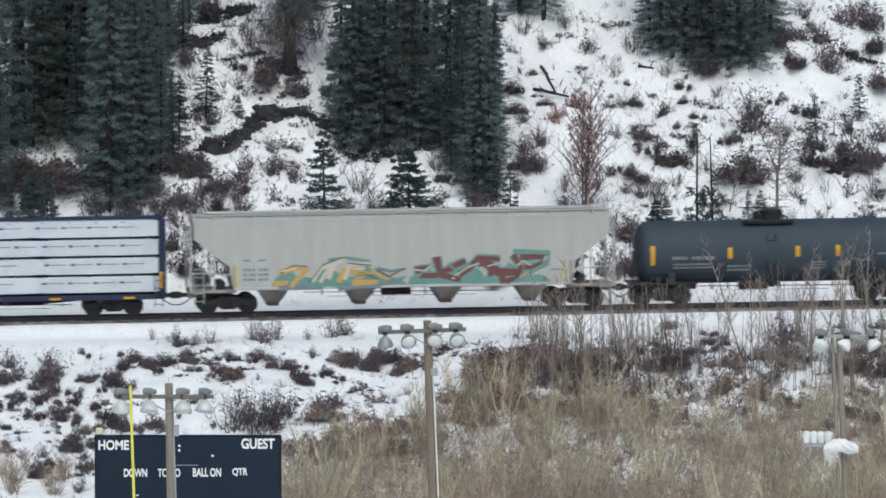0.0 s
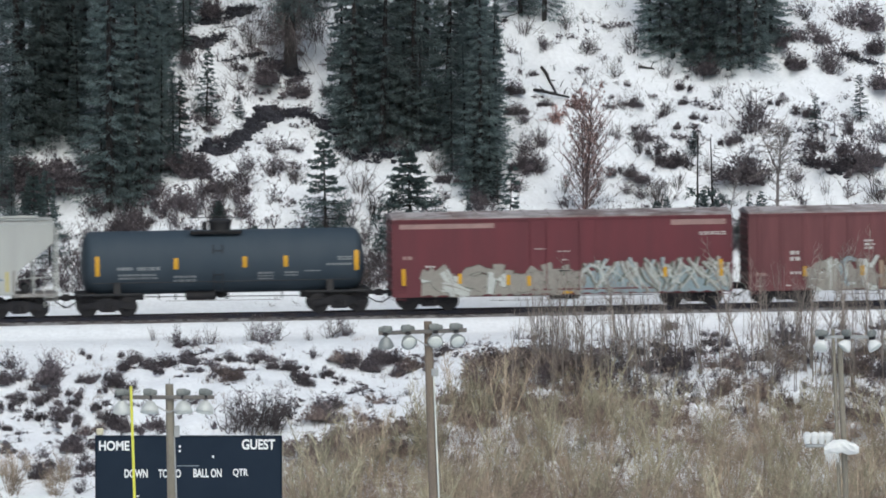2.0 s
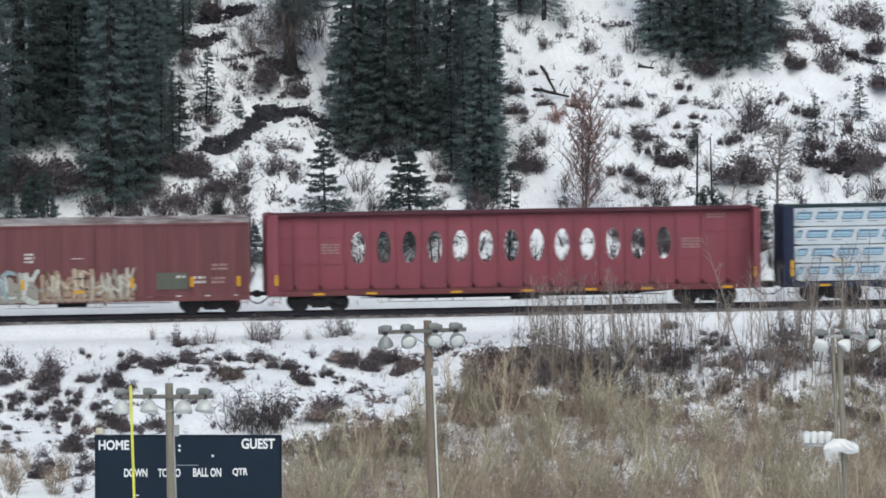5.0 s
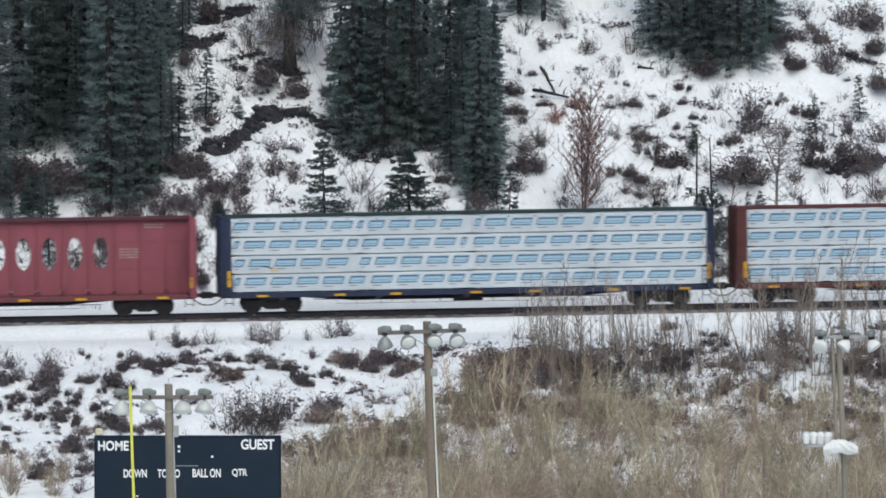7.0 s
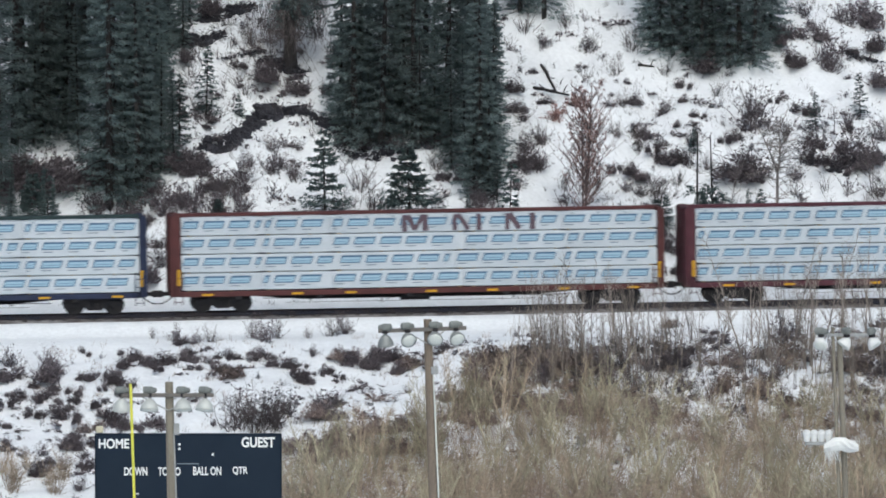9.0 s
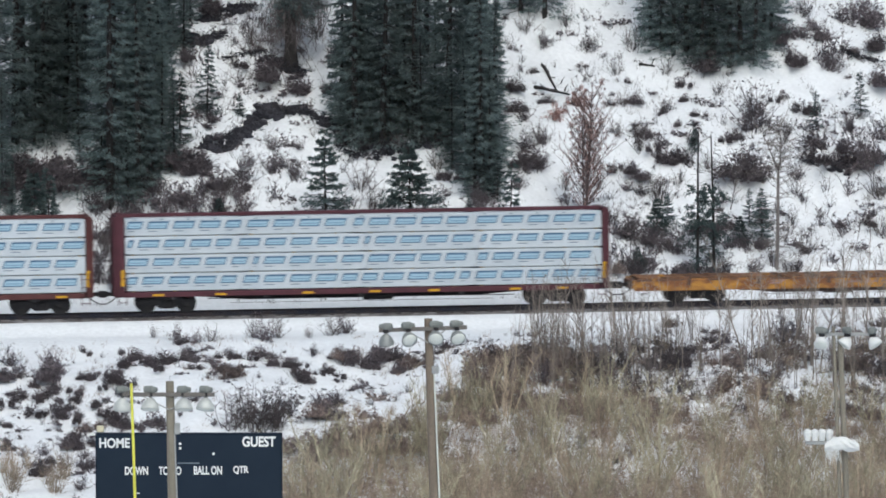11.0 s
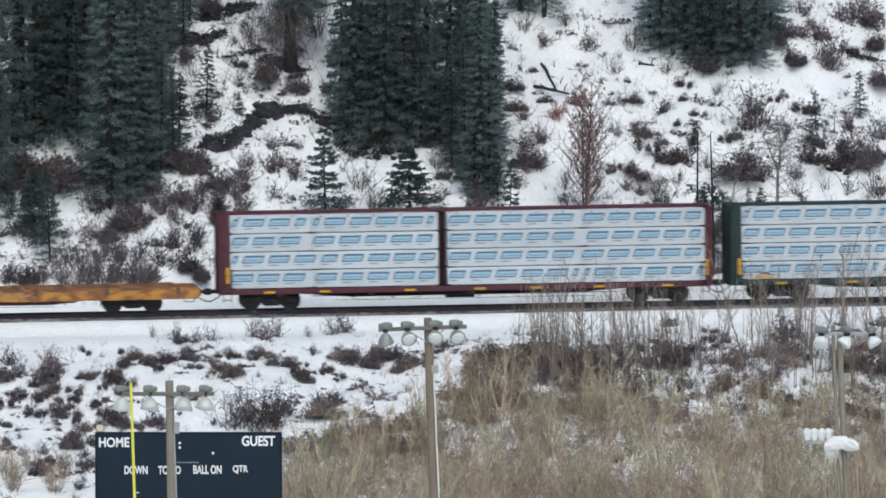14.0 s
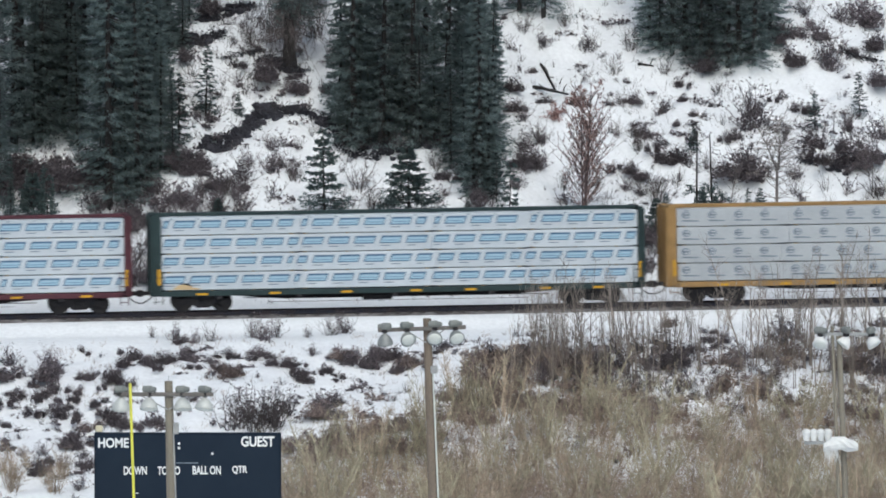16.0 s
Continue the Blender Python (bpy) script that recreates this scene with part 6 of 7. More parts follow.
HILL_C = ((-11.68, 311.50, 'D', 1.2), (-13.62, 313.30, 'D', 1.4), (-3.28, 309.80, 'D', 1.6), (-2.22, 309.30, 'G', 1.7), 
    (-4.34, 309.60, 'D', 1.4), (-1.03, 308.80, 'D', 1.5), (0.82, 308.55, 'M', 1.3), (3.06, 308.65, 'M', 1.5), 
    (-5.41, 310.60, 'M', 1.2), (-9.34, 308.65, 'D', 1.3), (-7.48, 308.25, 'D', 1.3), (-6.69, 308.20, 'D', 1.0), 
    (-12.19, 307.55, 'M', 1.1), (-11.26, 307.20, 'M', 1.0), (-13.03, 308.80, 'M', 0.8), (-12.59, 311.10, 'D', 1.0), 
    (-11.48, 309.65, 'D', 1.0), (-10.38, 312.50, 'G', 1.2), (-0.38, 316.80, 'G', 1.1), (0.43, 315.70, 'M', 0.9), )
HILL_D = ((-6.25, 326.90, 'G', 1.6), (-5.36, 323.60, 'G', 1.5), (-9.53, 324.90, 'G', 1.6), (-6.56, 321.60, 'M', 1.2), 
    (-8.38, 323.05, 'M', 1.6), (-10.03, 323.05, 'M', 0.9), (-13.41, 324.80, 'D', 1.8), (-11.57, 327.70, 'M', 1.4), 
    (-12.50, 322.85, 'M', 1.0), (-17.33, 315.25, 'M', 1.2), (-19.75, 315.15, 'M', 1.2), (4.07, 327.10, 'G', 1.2), 
    (6.04, 328.10, 'G', 1.0), (10.87, 321.75, 'D', 0.9), (8.68, 322.05, 'G', 0.9), (12.63, 317.40, 'G', 1.0), 
    (16.90, 316.10, 'D', 1.1), (21.21, 320.20, 'D', 1.4), (20.75, 315.10, 'G', 1.2), (8.35, 319.85, 'G', 1.0), 
    (1.76, 311.95, 'D', 1.3), (2.55, 311.50, 'D', 1.0), )
HILL_E = ((3.94, 315.70, 'D', 1.3), (3.52, 314.70, 'D', 1.1), (4.64, 317.85, 'G', 1.2), (7.44, 315.80, 'G', 1.0), 
    (8.28, 317.05, 'M', 0.7), (5.82, 315.60, 'G', 1.0), (9.99, 319.65, 'M', 0.8), (11.77, 323.85, 'M', 0.7), 
    (10.98, 325.00, 'G', 0.9), (8.48, 324.80, 'G', 0.9), (4.83, 321.35, 'M', 0.6), (8.79, 315.80, 'D', 0.8), 
    (11.24, 316.40, 'G', 0.9), (16.50, 319.05, 'G', 1.0), (17.44, 321.40, 'M', 0.8), (19.57, 320.30, 'D', 1.1), 
    (16.42, 322.80, 'M', 0.7), (13.38, 322.70, 'G', 0.8), (21.64, 326.95, 'D', 1.3), (19.84, 329.50, 'D', 1.3), 
    (17.82, 328.60, 'D', 1.2), )
HILL_F = ((-18.49, 314.35, 'M', 2.0), (-19.50, 314.50, 'M', 2.0), (-17.47, 313.85, 'M', 1.8), (-16.73, 313.95, 'M', 1.6), 
    (-12.18, 314.20, 'M', 1.0), (-11.63, 313.75, 'M', 0.9), (-15.36, 310.65, 'M', 1.3), (-16.53, 310.20, 'D', 1.3), 
    (-14.46, 311.10, 'M', 1.3), (-14.22, 311.75, 'M', 1.1), (-13.16, 311.85, 'D', 1.4), (-15.13, 311.35, 'D', 1.5), 
    (-16.49, 312.00, 'D', 1.5), (-12.30, 311.85, 'D', 1.3), (-20.23, 306.60, 'D', 1.3), (-19.49, 306.60, 'M', 1.1), 
    (-18.70, 306.55, 'D', 1.4), (-17.66, 306.65, 'D', 1.4), (-16.75, 306.70, 'G', 1.5), (-15.95, 306.45, 'D', 1.4), 
    (-15.17, 306.55, 'M', 1.2), (-14.38, 306.60, 'D', 1.6), (-13.68, 306.70, 'M', 1.2), (-13.11, 307.50, 'D', 1.2), 
    (-14.96, 307.75, 'D', 1.3), (-15.68, 308.90, 'G', 1.4), (-14.03, 307.50, 'G', 1.6), (-12.53, 309.40, 'D', 1.1), 
    (-11.59, 309.15, 'D', 1.1), (-17.47, 308.00, 'G', 1.1), )
HILL_G = ((8.22, 309.45, 'R', 0.74), (8.89, 309.55, 'M', 0.74), (7.43, 309.25, 'M', 0.62), (9.69, 309.75, 'D', 0.93), 
    (6.18, 308.95, 'R', 0.50), (9.62, 312.00, 'M', 0.96), (10.28, 311.85, 'D', 1.20), (10.94, 311.60, 'D', 1.20), 
    (11.00, 309.50, 'M', 0.68), (11.66, 309.45, 'M', 0.87), (12.32, 309.50, 'M', 0.74), (13.25, 309.60, 'D', 1.05), 
    (13.45, 311.05, 'D', 1.12), (12.20, 313.30, 'M', 1.20), (13.13, 313.10, 'M', 1.04), (14.54, 311.70, 'M', 0.96), 
    (14.58, 309.70, 'D', 0.99), (15.40, 310.30, 'G', 1.12), (16.17, 309.80, 'G', 1.12), (16.90, 311.05, 'G', 1.36), 
    (16.58, 309.90, 'D', 0.81), (15.03, 313.60, 'D', 1.04), (16.49, 313.45, 'G', 0.96), (20.72, 312.55, 'G', 1.36), 
    (20.09, 313.20, 'M', 0.80), (8.63, 311.95, 'G', 1.20), )
HILL_H = ((-5.25, 308.55, 'D', 1.5), (-4.59, 308.55, 'R', 1.1), (-3.80, 309.00, 'G', 1.6), (-2.87, 308.45, 'D', 1.5), 
    (-1.95, 308.25, 'R', 1.0), (-1.16, 308.40, 'D', 1.4), (-5.91, 308.80, 'G', 1.4), (-6.55, 308.00, 'M', 0.9), 
    (-9.31, 307.75, 'D', 1.2), (-9.86, 308.55, 'D', 1.1), (-10.74, 311.15, 'D', 1.3), (-11.31, 312.25, 'D', 1.4), 
    (-10.26, 312.90, 'M', 1.2), (7.89, 312.25, 'G', 1.3), (5.04, 309.00, 'D', 1.2), (4.12, 309.15, 'G', 1.3), )
HILL_I = (
    (-20.48, 313.98, 'M', 1.30), (-19.59, 314.73, 'M', 1.31), (-18.52, 314.74, 'M', 1.31), (-17.53, 313.98, 'M', 1.30), (-16.47, 314.24, 'M', 1.30), (-15.38, 313.73, 'M', 1.08), (-20.17, 313.18, 'M', 1.30),
    (-19.11, 313.43, 'M', 1.30), (-12.18, 314.26, 'M', 1.30), (-11.82, 315.29, 'M', 0.87), (-12.74, 314.78, 'M', 1.09), (-16.12, 312.42, 'D', 0.89), (-15.21, 312.92, 'D', 0.89), (-13.89, 313.45, 'D', 0.89),
    # mounds from x -4.7 to 0.4 are added for low boughs and ground shade
    (-13.34, 312.95, 'G', 0.92), (-4.74, 318.82, 'M', 0.79), (-3.92, 318.56, 'M', 0.79), (-2.28, 318.07, 'M', 0.79), (-0.38, 318.08, 'M', 0.79), (0.43, 318.07, 'M', 0.79), (1.77, 313.44, 'M', 1.08),
    (4.07, 316.02, 'M', 1.00), (4.62, 316.26, 'D', 0.90), (19.05, 325.51, 'D', 1.16), (17.37, 325.27, 'M', 0.81), (16.71, 326.07, 'M', 0.81), (18.34, 327.86, 'D', 0.93), (21.25, 327.31, 'M', 0.99),
    (19.96, 326.81, 'M', 0.68), (19.53, 317.26, 'M', 1.53), (18.97, 317.01, 'M', 0.88), (20.49, 317.53, 'M', 1.23), (3.13, 321.96, 'M', 0.89), (3.31, 320.16, 'M', 0.80), (3.85, 319.63, 'D', 0.91),
    (4.77, 317.82, 'D', 0.90), (9.09, 316.75, 'M', 0.74), (10.74, 317.78, 'M', 0.97), (9.45, 319.83, 'G', 1.03), (12.35, 320.89, 'M', 0.49), (13.26, 321.67, 'M', 0.44), (11.87, 322.68, 'M', 0.53),
    (9.11, 322.43, 'M', 0.67), (7.99, 321.67, 'D', 0.55), (6.84, 325.77, 'M', 0.40), (4.32, 324.50, 'M', 0.40), (9.02, 324.23, 'M', 0.40), (13.78, 319.07, 'D', 0.68), (11.38, 320.62, 'M', 0.44),
    (15.02, 316.49, 'M', 0.66), (9.45, 315.44, 'D', 0.90), (10.27, 315.70, 'G', 0.92), (-9.24, 314.52, 'D', 0.90), (-8.21, 316.56, 'D', 0.77), (-7.65, 315.52, 'D', 0.81), (-7.09, 314.74, 'D', 0.81),
    (-9.46, 312.95, 'D', 0.89), (-10.00, 313.23, 'D', 0.80))
BANK_A = (
    (-18.77, 287.31, 'M', 0.99), (-18.89, 289.08, 'D', 1.02), (-17.21, 287.55, 'M', 1.31), (-17.18, 289.58, 'D', 1.04), (-16.61, 286.03, 'M', 0.75), (-18.52, 285.26, 'M', 0.88), (-17.37, 285.26, 'M', 0.83),
    (-16.12, 282.98, 'M', 0.94), (-16.12, 284.76, 'M', 0.71), (-15.66, 285.28, 'M', 0.48), (-15.21, 287.31, 'M', 0.63), (-14.36, 286.05, 'M', 0.80), (-13.88, 285.28, 'M', 0.83), (-13.89, 288.08, 'M', 0.71),
    (-13.41, 289.84, 'M', 0.80), (-12.60, 287.83, 'M', 0.80), (-11.99, 288.59, 'M', 0.80), (-11.25, 289.84, 'M', 0.85), (-10.82, 288.33, 'M', 0.48), (-10.10, 289.59, 'M', 0.53), (-9.50, 287.81, 'R', 0.92),
    (-9.77, 288.57, 'M', 0.71), (-9.24, 290.35, 'M', 0.65), (-8.54, 290.34, 'D', 0.50), (-7.91, 290.85, 'M', 0.68), (-7.13, 289.58, 'M', 0.68), (-17.52, 283.73, 'M', 0.71), (-14.72, 284.00, 'M', 0.59),
    (-14.15, 283.22, 'M', 0.99), (-12.61, 282.46, 'M', 0.99), (-15.29, 280.92, 'M', 1.17), (-15.08, 282.45, 'R', 0.65), (-13.82, 282.46, 'M', 0.87), (-16.80, 278.12, 'M', 0.85), (-16.93, 279.40, 'D', 0.71),
    (-18.59, 280.68, 'M', 0.58), (-17.97, 276.61, 'W', 1.42), (-17.19, 277.37, 'D', 0.99), (-15.92, 276.86, 'W', 1.22), (-16.01, 278.38, 'D', 0.80), (-15.10, 278.38, 'M', 0.77), (-15.19, 279.90, 'D', 0.71),
    (-18.04, 275.84, 'W', 1.21), (-16.24, 275.33, 'W', 1.21), (-15.20, 275.84, 'D', 0.79),
)
BANK_B = (
    (-6.21, 288.05, 'M', 0.95), (-6.41, 289.33, 'M', 0.59), (-5.24, 289.06, 'M', 0.65), (-5.69, 290.85, 'D', 0.62), (-4.33, 290.84, 'R', 0.73), (-3.77, 290.33, 'M', 1.09), (-4.55, 289.05, 'M', 0.41),
    (-2.79, 291.34, 'M', 1.05), (-1.89, 291.09, 'M', 0.80), (-1.22, 290.33, 'R', 0.92), (-1.71, 290.07, 'M', 0.73), (-0.35, 291.60, 'M', 0.61), (0.15, 292.12, 'M', 0.53), (-5.44, 283.98, 'R', 1.00),
    (-4.66, 283.73, 'M', 1.02), (-5.10, 285.49, 'M', 1.10), (-8.78, 281.95, 'G', 1.86), (-7.94, 281.95, 'G', 2.06), (-7.11, 282.71, 'G', 1.66), (-8.33, 282.97, 'D', 1.61), (-7.36, 282.96, 'D', 1.61),
    (-6.78, 284.23, 'D', 1.21), (-15.82, 291.85, 'M', 0.49), (-11.90, 293.63, 'D', 0.84), (-10.97, 292.38, 'D', 0.75), (-10.31, 292.63, 'G', 0.85), (-7.87, 293.13, 'D', 1.25), (-7.39, 294.14, 'G', 1.08),
    (-8.40, 294.14, 'G', 1.08), (-14.20, 291.85, 'M', 0.36), (-12.94, 294.39, 'G', 0.65), (-4.89, 294.89, 'G', 1.08), (-4.35, 295.64, 'D', 1.05), (-6.01, 294.14, 'G', 0.65), (1.88, 289.58, 'R', 1.17),
    (2.87, 289.58, 'R', 1.21),
)
BANK_C = (
    (3.87, 289.83, 'R', 1.21), (4.80, 289.33, 'R', 1.21), (5.71, 289.08, 'R', 1.17), (1.75, 287.54, 'R', 1.02), (2.48, 287.29, 'R', 1.09), (3.46, 287.03, 'R', 1.09), (2.38, 289.84, 'M', 1.21),
    (3.37, 290.09, 'M', 1.21), (4.49, 290.09, 'M', 1.21), (5.35, 289.59, 'M', 1.21), (2.86, 288.56, 'D', 1.24), (4.33, 287.55, 'D', 1.23), (6.04, 287.02, 'D', 1.44), (7.03, 287.53, 'D', 1.44),
    (6.83, 289.58, 'M', 1.41), (7.81, 289.07, 'D', 1.44), (8.26, 287.26, 'D', 1.44), (9.02, 288.03, 'G', 1.48), (9.33, 290.07, 'M', 1.21), (10.03, 292.61, 'M', 1.14), (10.34, 290.58, 'M', 1.21),
    (10.49, 288.03, 'D', 1.24), (8.88, 291.61, 'M', 1.00), (7.60, 290.61, 'D', 1.04), (12.32, 290.58, 'R', 1.10), (13.08, 290.84, 'D', 1.24), (12.24, 294.62, 'M', 0.82), (12.45, 287.78, 'R', 1.09),
    (13.68, 287.77, 'R', 1.09), (10.32, 297.41, 'R', 0.68), (11.90, 295.64, 'M', 0.49), (14.85, 291.34, 'R', 1.10), (15.21, 293.62, 'D', 1.25), (15.29, 295.13, 'D', 1.26), (14.58, 288.54, 'G', 1.27),
    (15.10, 286.50, 'R', 1.09), (18.07, 289.08, 'R', 1.09), (18.81, 289.07, 'M', 1.21), (17.79, 296.91, 'M', 0.49), (19.57, 296.91, 'M', 0.75), (18.17, 284.72, 'M', 0.99), (19.22, 291.60, 'M', 0.73),
    (18.42, 286.77, 'M', 0.59),
)
BANK_E = (
    (-17.76, 286.79, 'M', 0.60), (-16.91, 288.32, 'M', 0.80), (-16.37, 283.99, 'M', 0.71), (-15.80, 283.23, 'M', 0.47), (-18.43, 285.77, 'M', 0.59), (-17.00, 285.52, 'M', 0.51), (-15.58, 287.31, 'M', 0.48),
    (-14.60, 285.54, 'M', 0.55), (-13.64, 285.79, 'M', 0.51), (-14.16, 286.57, 'M', 0.52), (-13.18, 289.85, 'M', 0.56), (-12.90, 289.09, 'M', 0.52), (-11.73, 289.34, 'M', 0.52), (-11.03, 290.60, 'M', 0.52),
    (-11.65, 292.37, 'M', 0.61), (-10.64, 290.09, 'M', 0.36), (-9.72, 290.09, 'M', 0.44), (-8.97, 288.07, 'M', 0.52), (-8.25, 290.59, 'M', 0.36), (-7.60, 290.59, 'M', 0.40), (-6.83, 289.33, 'M', 0.40),
    (-5.89, 288.05, 'M', 0.52), (-6.52, 288.82, 'M', 0.44), (-5.01, 289.82, 'M', 0.36), (-4.43, 291.10, 'M', 0.60), (-4.03, 290.84, 'M', 0.60), (-3.43, 290.83, 'M', 0.52), (-3.09, 291.60, 'M', 0.52),
    (-2.34, 291.09, 'M', 0.60), (-1.54, 290.58, 'M', 0.60), (-0.89, 290.58, 'M', 0.52), (-4.50, 285.75, 'M', 0.51), (-5.47, 285.25, 'M', 0.51), (-14.65, 283.48, 'M', 0.51), (-13.38, 282.21, 'M', 0.51),
    (-15.52, 281.69, 'M', 0.59), (-15.75, 280.66, 'M', 0.47), (-16.71, 278.89, 'M', 0.46), (-17.04, 277.37, 'M', 0.50), (-18.86, 282.96, 'M', 0.47), (-18.43, 280.16, 'M', 0.50), (-17.77, 279.15, 'D', 0.60),
    (-17.49, 278.38, 'W', 0.82), (-18.48, 277.12, 'W', 0.81), (-16.55, 276.60, 'W', 0.81), (-3.54, 287.78, 'D', 0.33), (-2.55, 286.77, 'D', 0.41), (-3.14, 285.00, 'G', 0.46), (-2.05, 285.76, 'G', 0.50),
    (-1.57, 286.52, 'G', 0.46), (-3.75, 284.48, 'W', 0.50), (-2.28, 283.98, 'W', 0.50), (-1.07, 284.48, 'W', 0.50))
BANK_D = (
    (-6.09, 280.16, 'R', 1.00), (-5.49, 281.17, 'R', 1.01), (-4.68, 281.69, 'R', 1.01), (-3.84, 281.94, 'R', 1.01), (-3.00, 282.44, 'R', 1.01), (-2.15, 282.70, 'R', 1.01), (-1.36, 282.95, 'R', 1.01),
    (-5.82, 278.89, 'R', 1.00), (-4.89, 279.90, 'R', 1.00), (-3.94, 280.66, 'R', 1.00), (-2.86, 280.91, 'R', 1.00), (-1.90, 281.41, 'R', 1.01), (-1.06, 281.42, 'R', 1.01), (0.39, 286.01, 'R', 1.02),
    (1.12, 285.50, 'R', 1.02), (1.86, 285.51, 'R', 1.02), (0.39, 283.47, 'R', 1.01), (1.60, 282.97, 'R', 1.01), (2.95, 284.75, 'R', 1.02), (4.05, 285.00, 'R', 1.02), (5.26, 284.74, 'R', 1.02),
    (6.24, 284.98, 'R', 1.02), (1.51, 289.07, 'R', 1.03), (2.25, 288.56, 'R', 1.03), (3.11, 289.06, 'R', 1.03), (4.10, 288.57, 'R', 1.03), (4.95, 288.06, 'R', 1.03), (5.82, 288.56, 'R', 1.03),
    (2.13, 289.33, 'R', 1.03), (3.62, 290.09, 'R', 1.04), (5.10, 289.33, 'R', 1.03))
for rows, group in ((HILL_A, "shrubs of the hillside"), (HILL_B, "shrubs of the hillside"), (HILL_C, "shrubs of the hillside"), (HILL_D, "shrubs of the hillside"), (HILL_E, "shrubs of the hillside"), (HILL_F, "shrubs of the hillside"), (HILL_G, "shrubs of the hillside"), (HILL_H, "shrubs of the hillside"), (HILL_I, "shrubs of the hillside"),
                    (BANK_A, "shrubs of the railway bank"), (BANK_B, "shrubs of the railway bank"), (BANK_C, "shrubs of the railway bank"), (BANK_D, "shrubs of the railway bank"), (BANK_E, "shrubs of the railway bank")):
    shrubs(rows, group)


LIGHT = {"D": [shrub_mesh("small_shrub", 171, 8, 1.0, 0.6, 3, M_TWIG, 0.018, 3, seg=2), shrub_mesh("small_shrub", 172, 9, 0.9, 0.75, 3, M_TWIG, 0.018, 3, seg=2), shrub_mesh("small_shrub", 181, 8, 0.8, 0.9, 3, M_TWIG, 0.02, 3, seg=2)],
         "G": [shrub_mesh("small_shrub", 173, 10, 1.1, 0.5, 3, M_TWIG_GREY, 0.014, 0, seg=2)],
         "M": [mound_mesh("small_bush", s, 1.0, h, M_TWIG, 110, 0.19, 8) for s, h in ((175, .7), (176, .85), (179, .55), (180, .75))],
         "R": [mound_mesh("small_bush", 177, 1.0, 0.6, M_TWIG_RED, 150, 0.17, 6)],
         "W": [shrub_mesh("small_shrub", 178, 11, 1.3, 0.45, 3, M_WILLOW, 0.015, 0, seg=2)]}


def scattered(name, label, runs):
    """Countless smaller shrubs over stretches of slope, in drifts, joined by kind."""
    heaps = {}
    for count, seed, s0, s1, n0, n1, kinds, lo, hi in runs:
        rng = random.Random(seed)
        done = 0
        while done < count:
            s, n = rng.uniform(s0, s1), rng.uniform(n0, n1)
            if noise.noise(Vector((s * 0.22, n * 0.3, seed))) + rng.uniform(-.35, .35) < 0.0:
                continue
            x, y = s * CY - n * SY, 300 + s * SY + n * CY
            k = rng.choice(kinds)
            me, sc = rng.choice(LIGHT[k]), rng.uniform(lo, hi)
            m = pose(x, y, ground_height(x, y) - .03, rng.gauss(0, 4), rng.gauss(0, 4), rng.uniform(0, 360)) @ Matrix.Diagonal((sc * rng.uniform(.8, 1.4), sc, sc * rng.uniform(.7, 1.1), 1))
            heaps.setdefault(me.materials[0].name, []).append((me, m))
            done += 1
    for kind, rows in heaps.items():
        pts, faces, base = [], [], 0
        for me, m in rows:
            co = np.empty(len(me.vertices) * 3, np.float32)
            me.vertices.foreach_get("co", co)
            mm = np.array(m)
            pts.append(co.reshape(-1, 3) @ mm[:3, :3].T + mm[:3, 3])
            faces += [tuple(i + base for i in p.vertices) for p in me.polygons]
            base += len(me.vertices)
        out = bpy.data.meshes.new(name)
        out.from_pydata(np.concatenate(pts), [], faces)
        out.materials.append(bpy.data.materials[kind])
        thing(name, label, "undergrowth", kind="stuff", data=out)


scattered("hillside_undergrowth", "small leafless shrubs and twigs all over the snowy slope",
          ((640, 5, -24, 24, 9, 34, "DDGGM", 0.2, 0.75), (210, 12, -14, -4, 18, 34, "GGGDM", 0.4, 1.1), (130, 13, 6, 24, 9, 30, "DDMG", 0.3, 0.9), (90, 6, -24, 24, 8.5, 12, "DDGM", 0.5, 1.1), (120, 14, -24, 24, 8.0, 14, "DDDGD", 0.7, 1.45), (60, 9, -60, 60, 34, 60, "DGM", 1.0, 2.0)))
scattered("bank_undergrowth", "small leafless shrubs and twigs on the snowy bank",
          ((200, 7, -24, 6, -24, -7, "MMMDG", 0.2, 0.65), (200, 16, -24, 8, -22, -7, "MMMD", 0.15, 0.45), (150, 18, 3, 24, -18, -9, "RGWDRW", 0.4, 1.0), (130, 8, 2, 24, -17, -6, "GDGMWGD", 0.4, 1.1), (100, 15, 8, 24, -16.5, -8, "GGWD", 0.7, 1.2), (130, 10, -6, 24, -20, -12, "RDRGW", 0.5, 1.1), (90, 11, -9, 24, -25, -18, "RDW", 0.5, 1.0)))


def clod(f, rng, p, rx, rz):
    """A ragged lump of earth and roots."""
    n = 7
    rings = []
    for e in (-.75, -.3, .25, .7):
        k = math.sqrt(1 - e * e)
        rings.append([(p.x + rx * k * math.cos(math.tau * i / n) * rng.uniform(.65, 1.3), p.y + .7 * rx * k * math.sin(math.tau * i / n) * rng.uniform(.65, 1.3), p.z + rz * e * rng.uniform(.7, 1.3)) for i in range(n)])
    f.loft(rings)


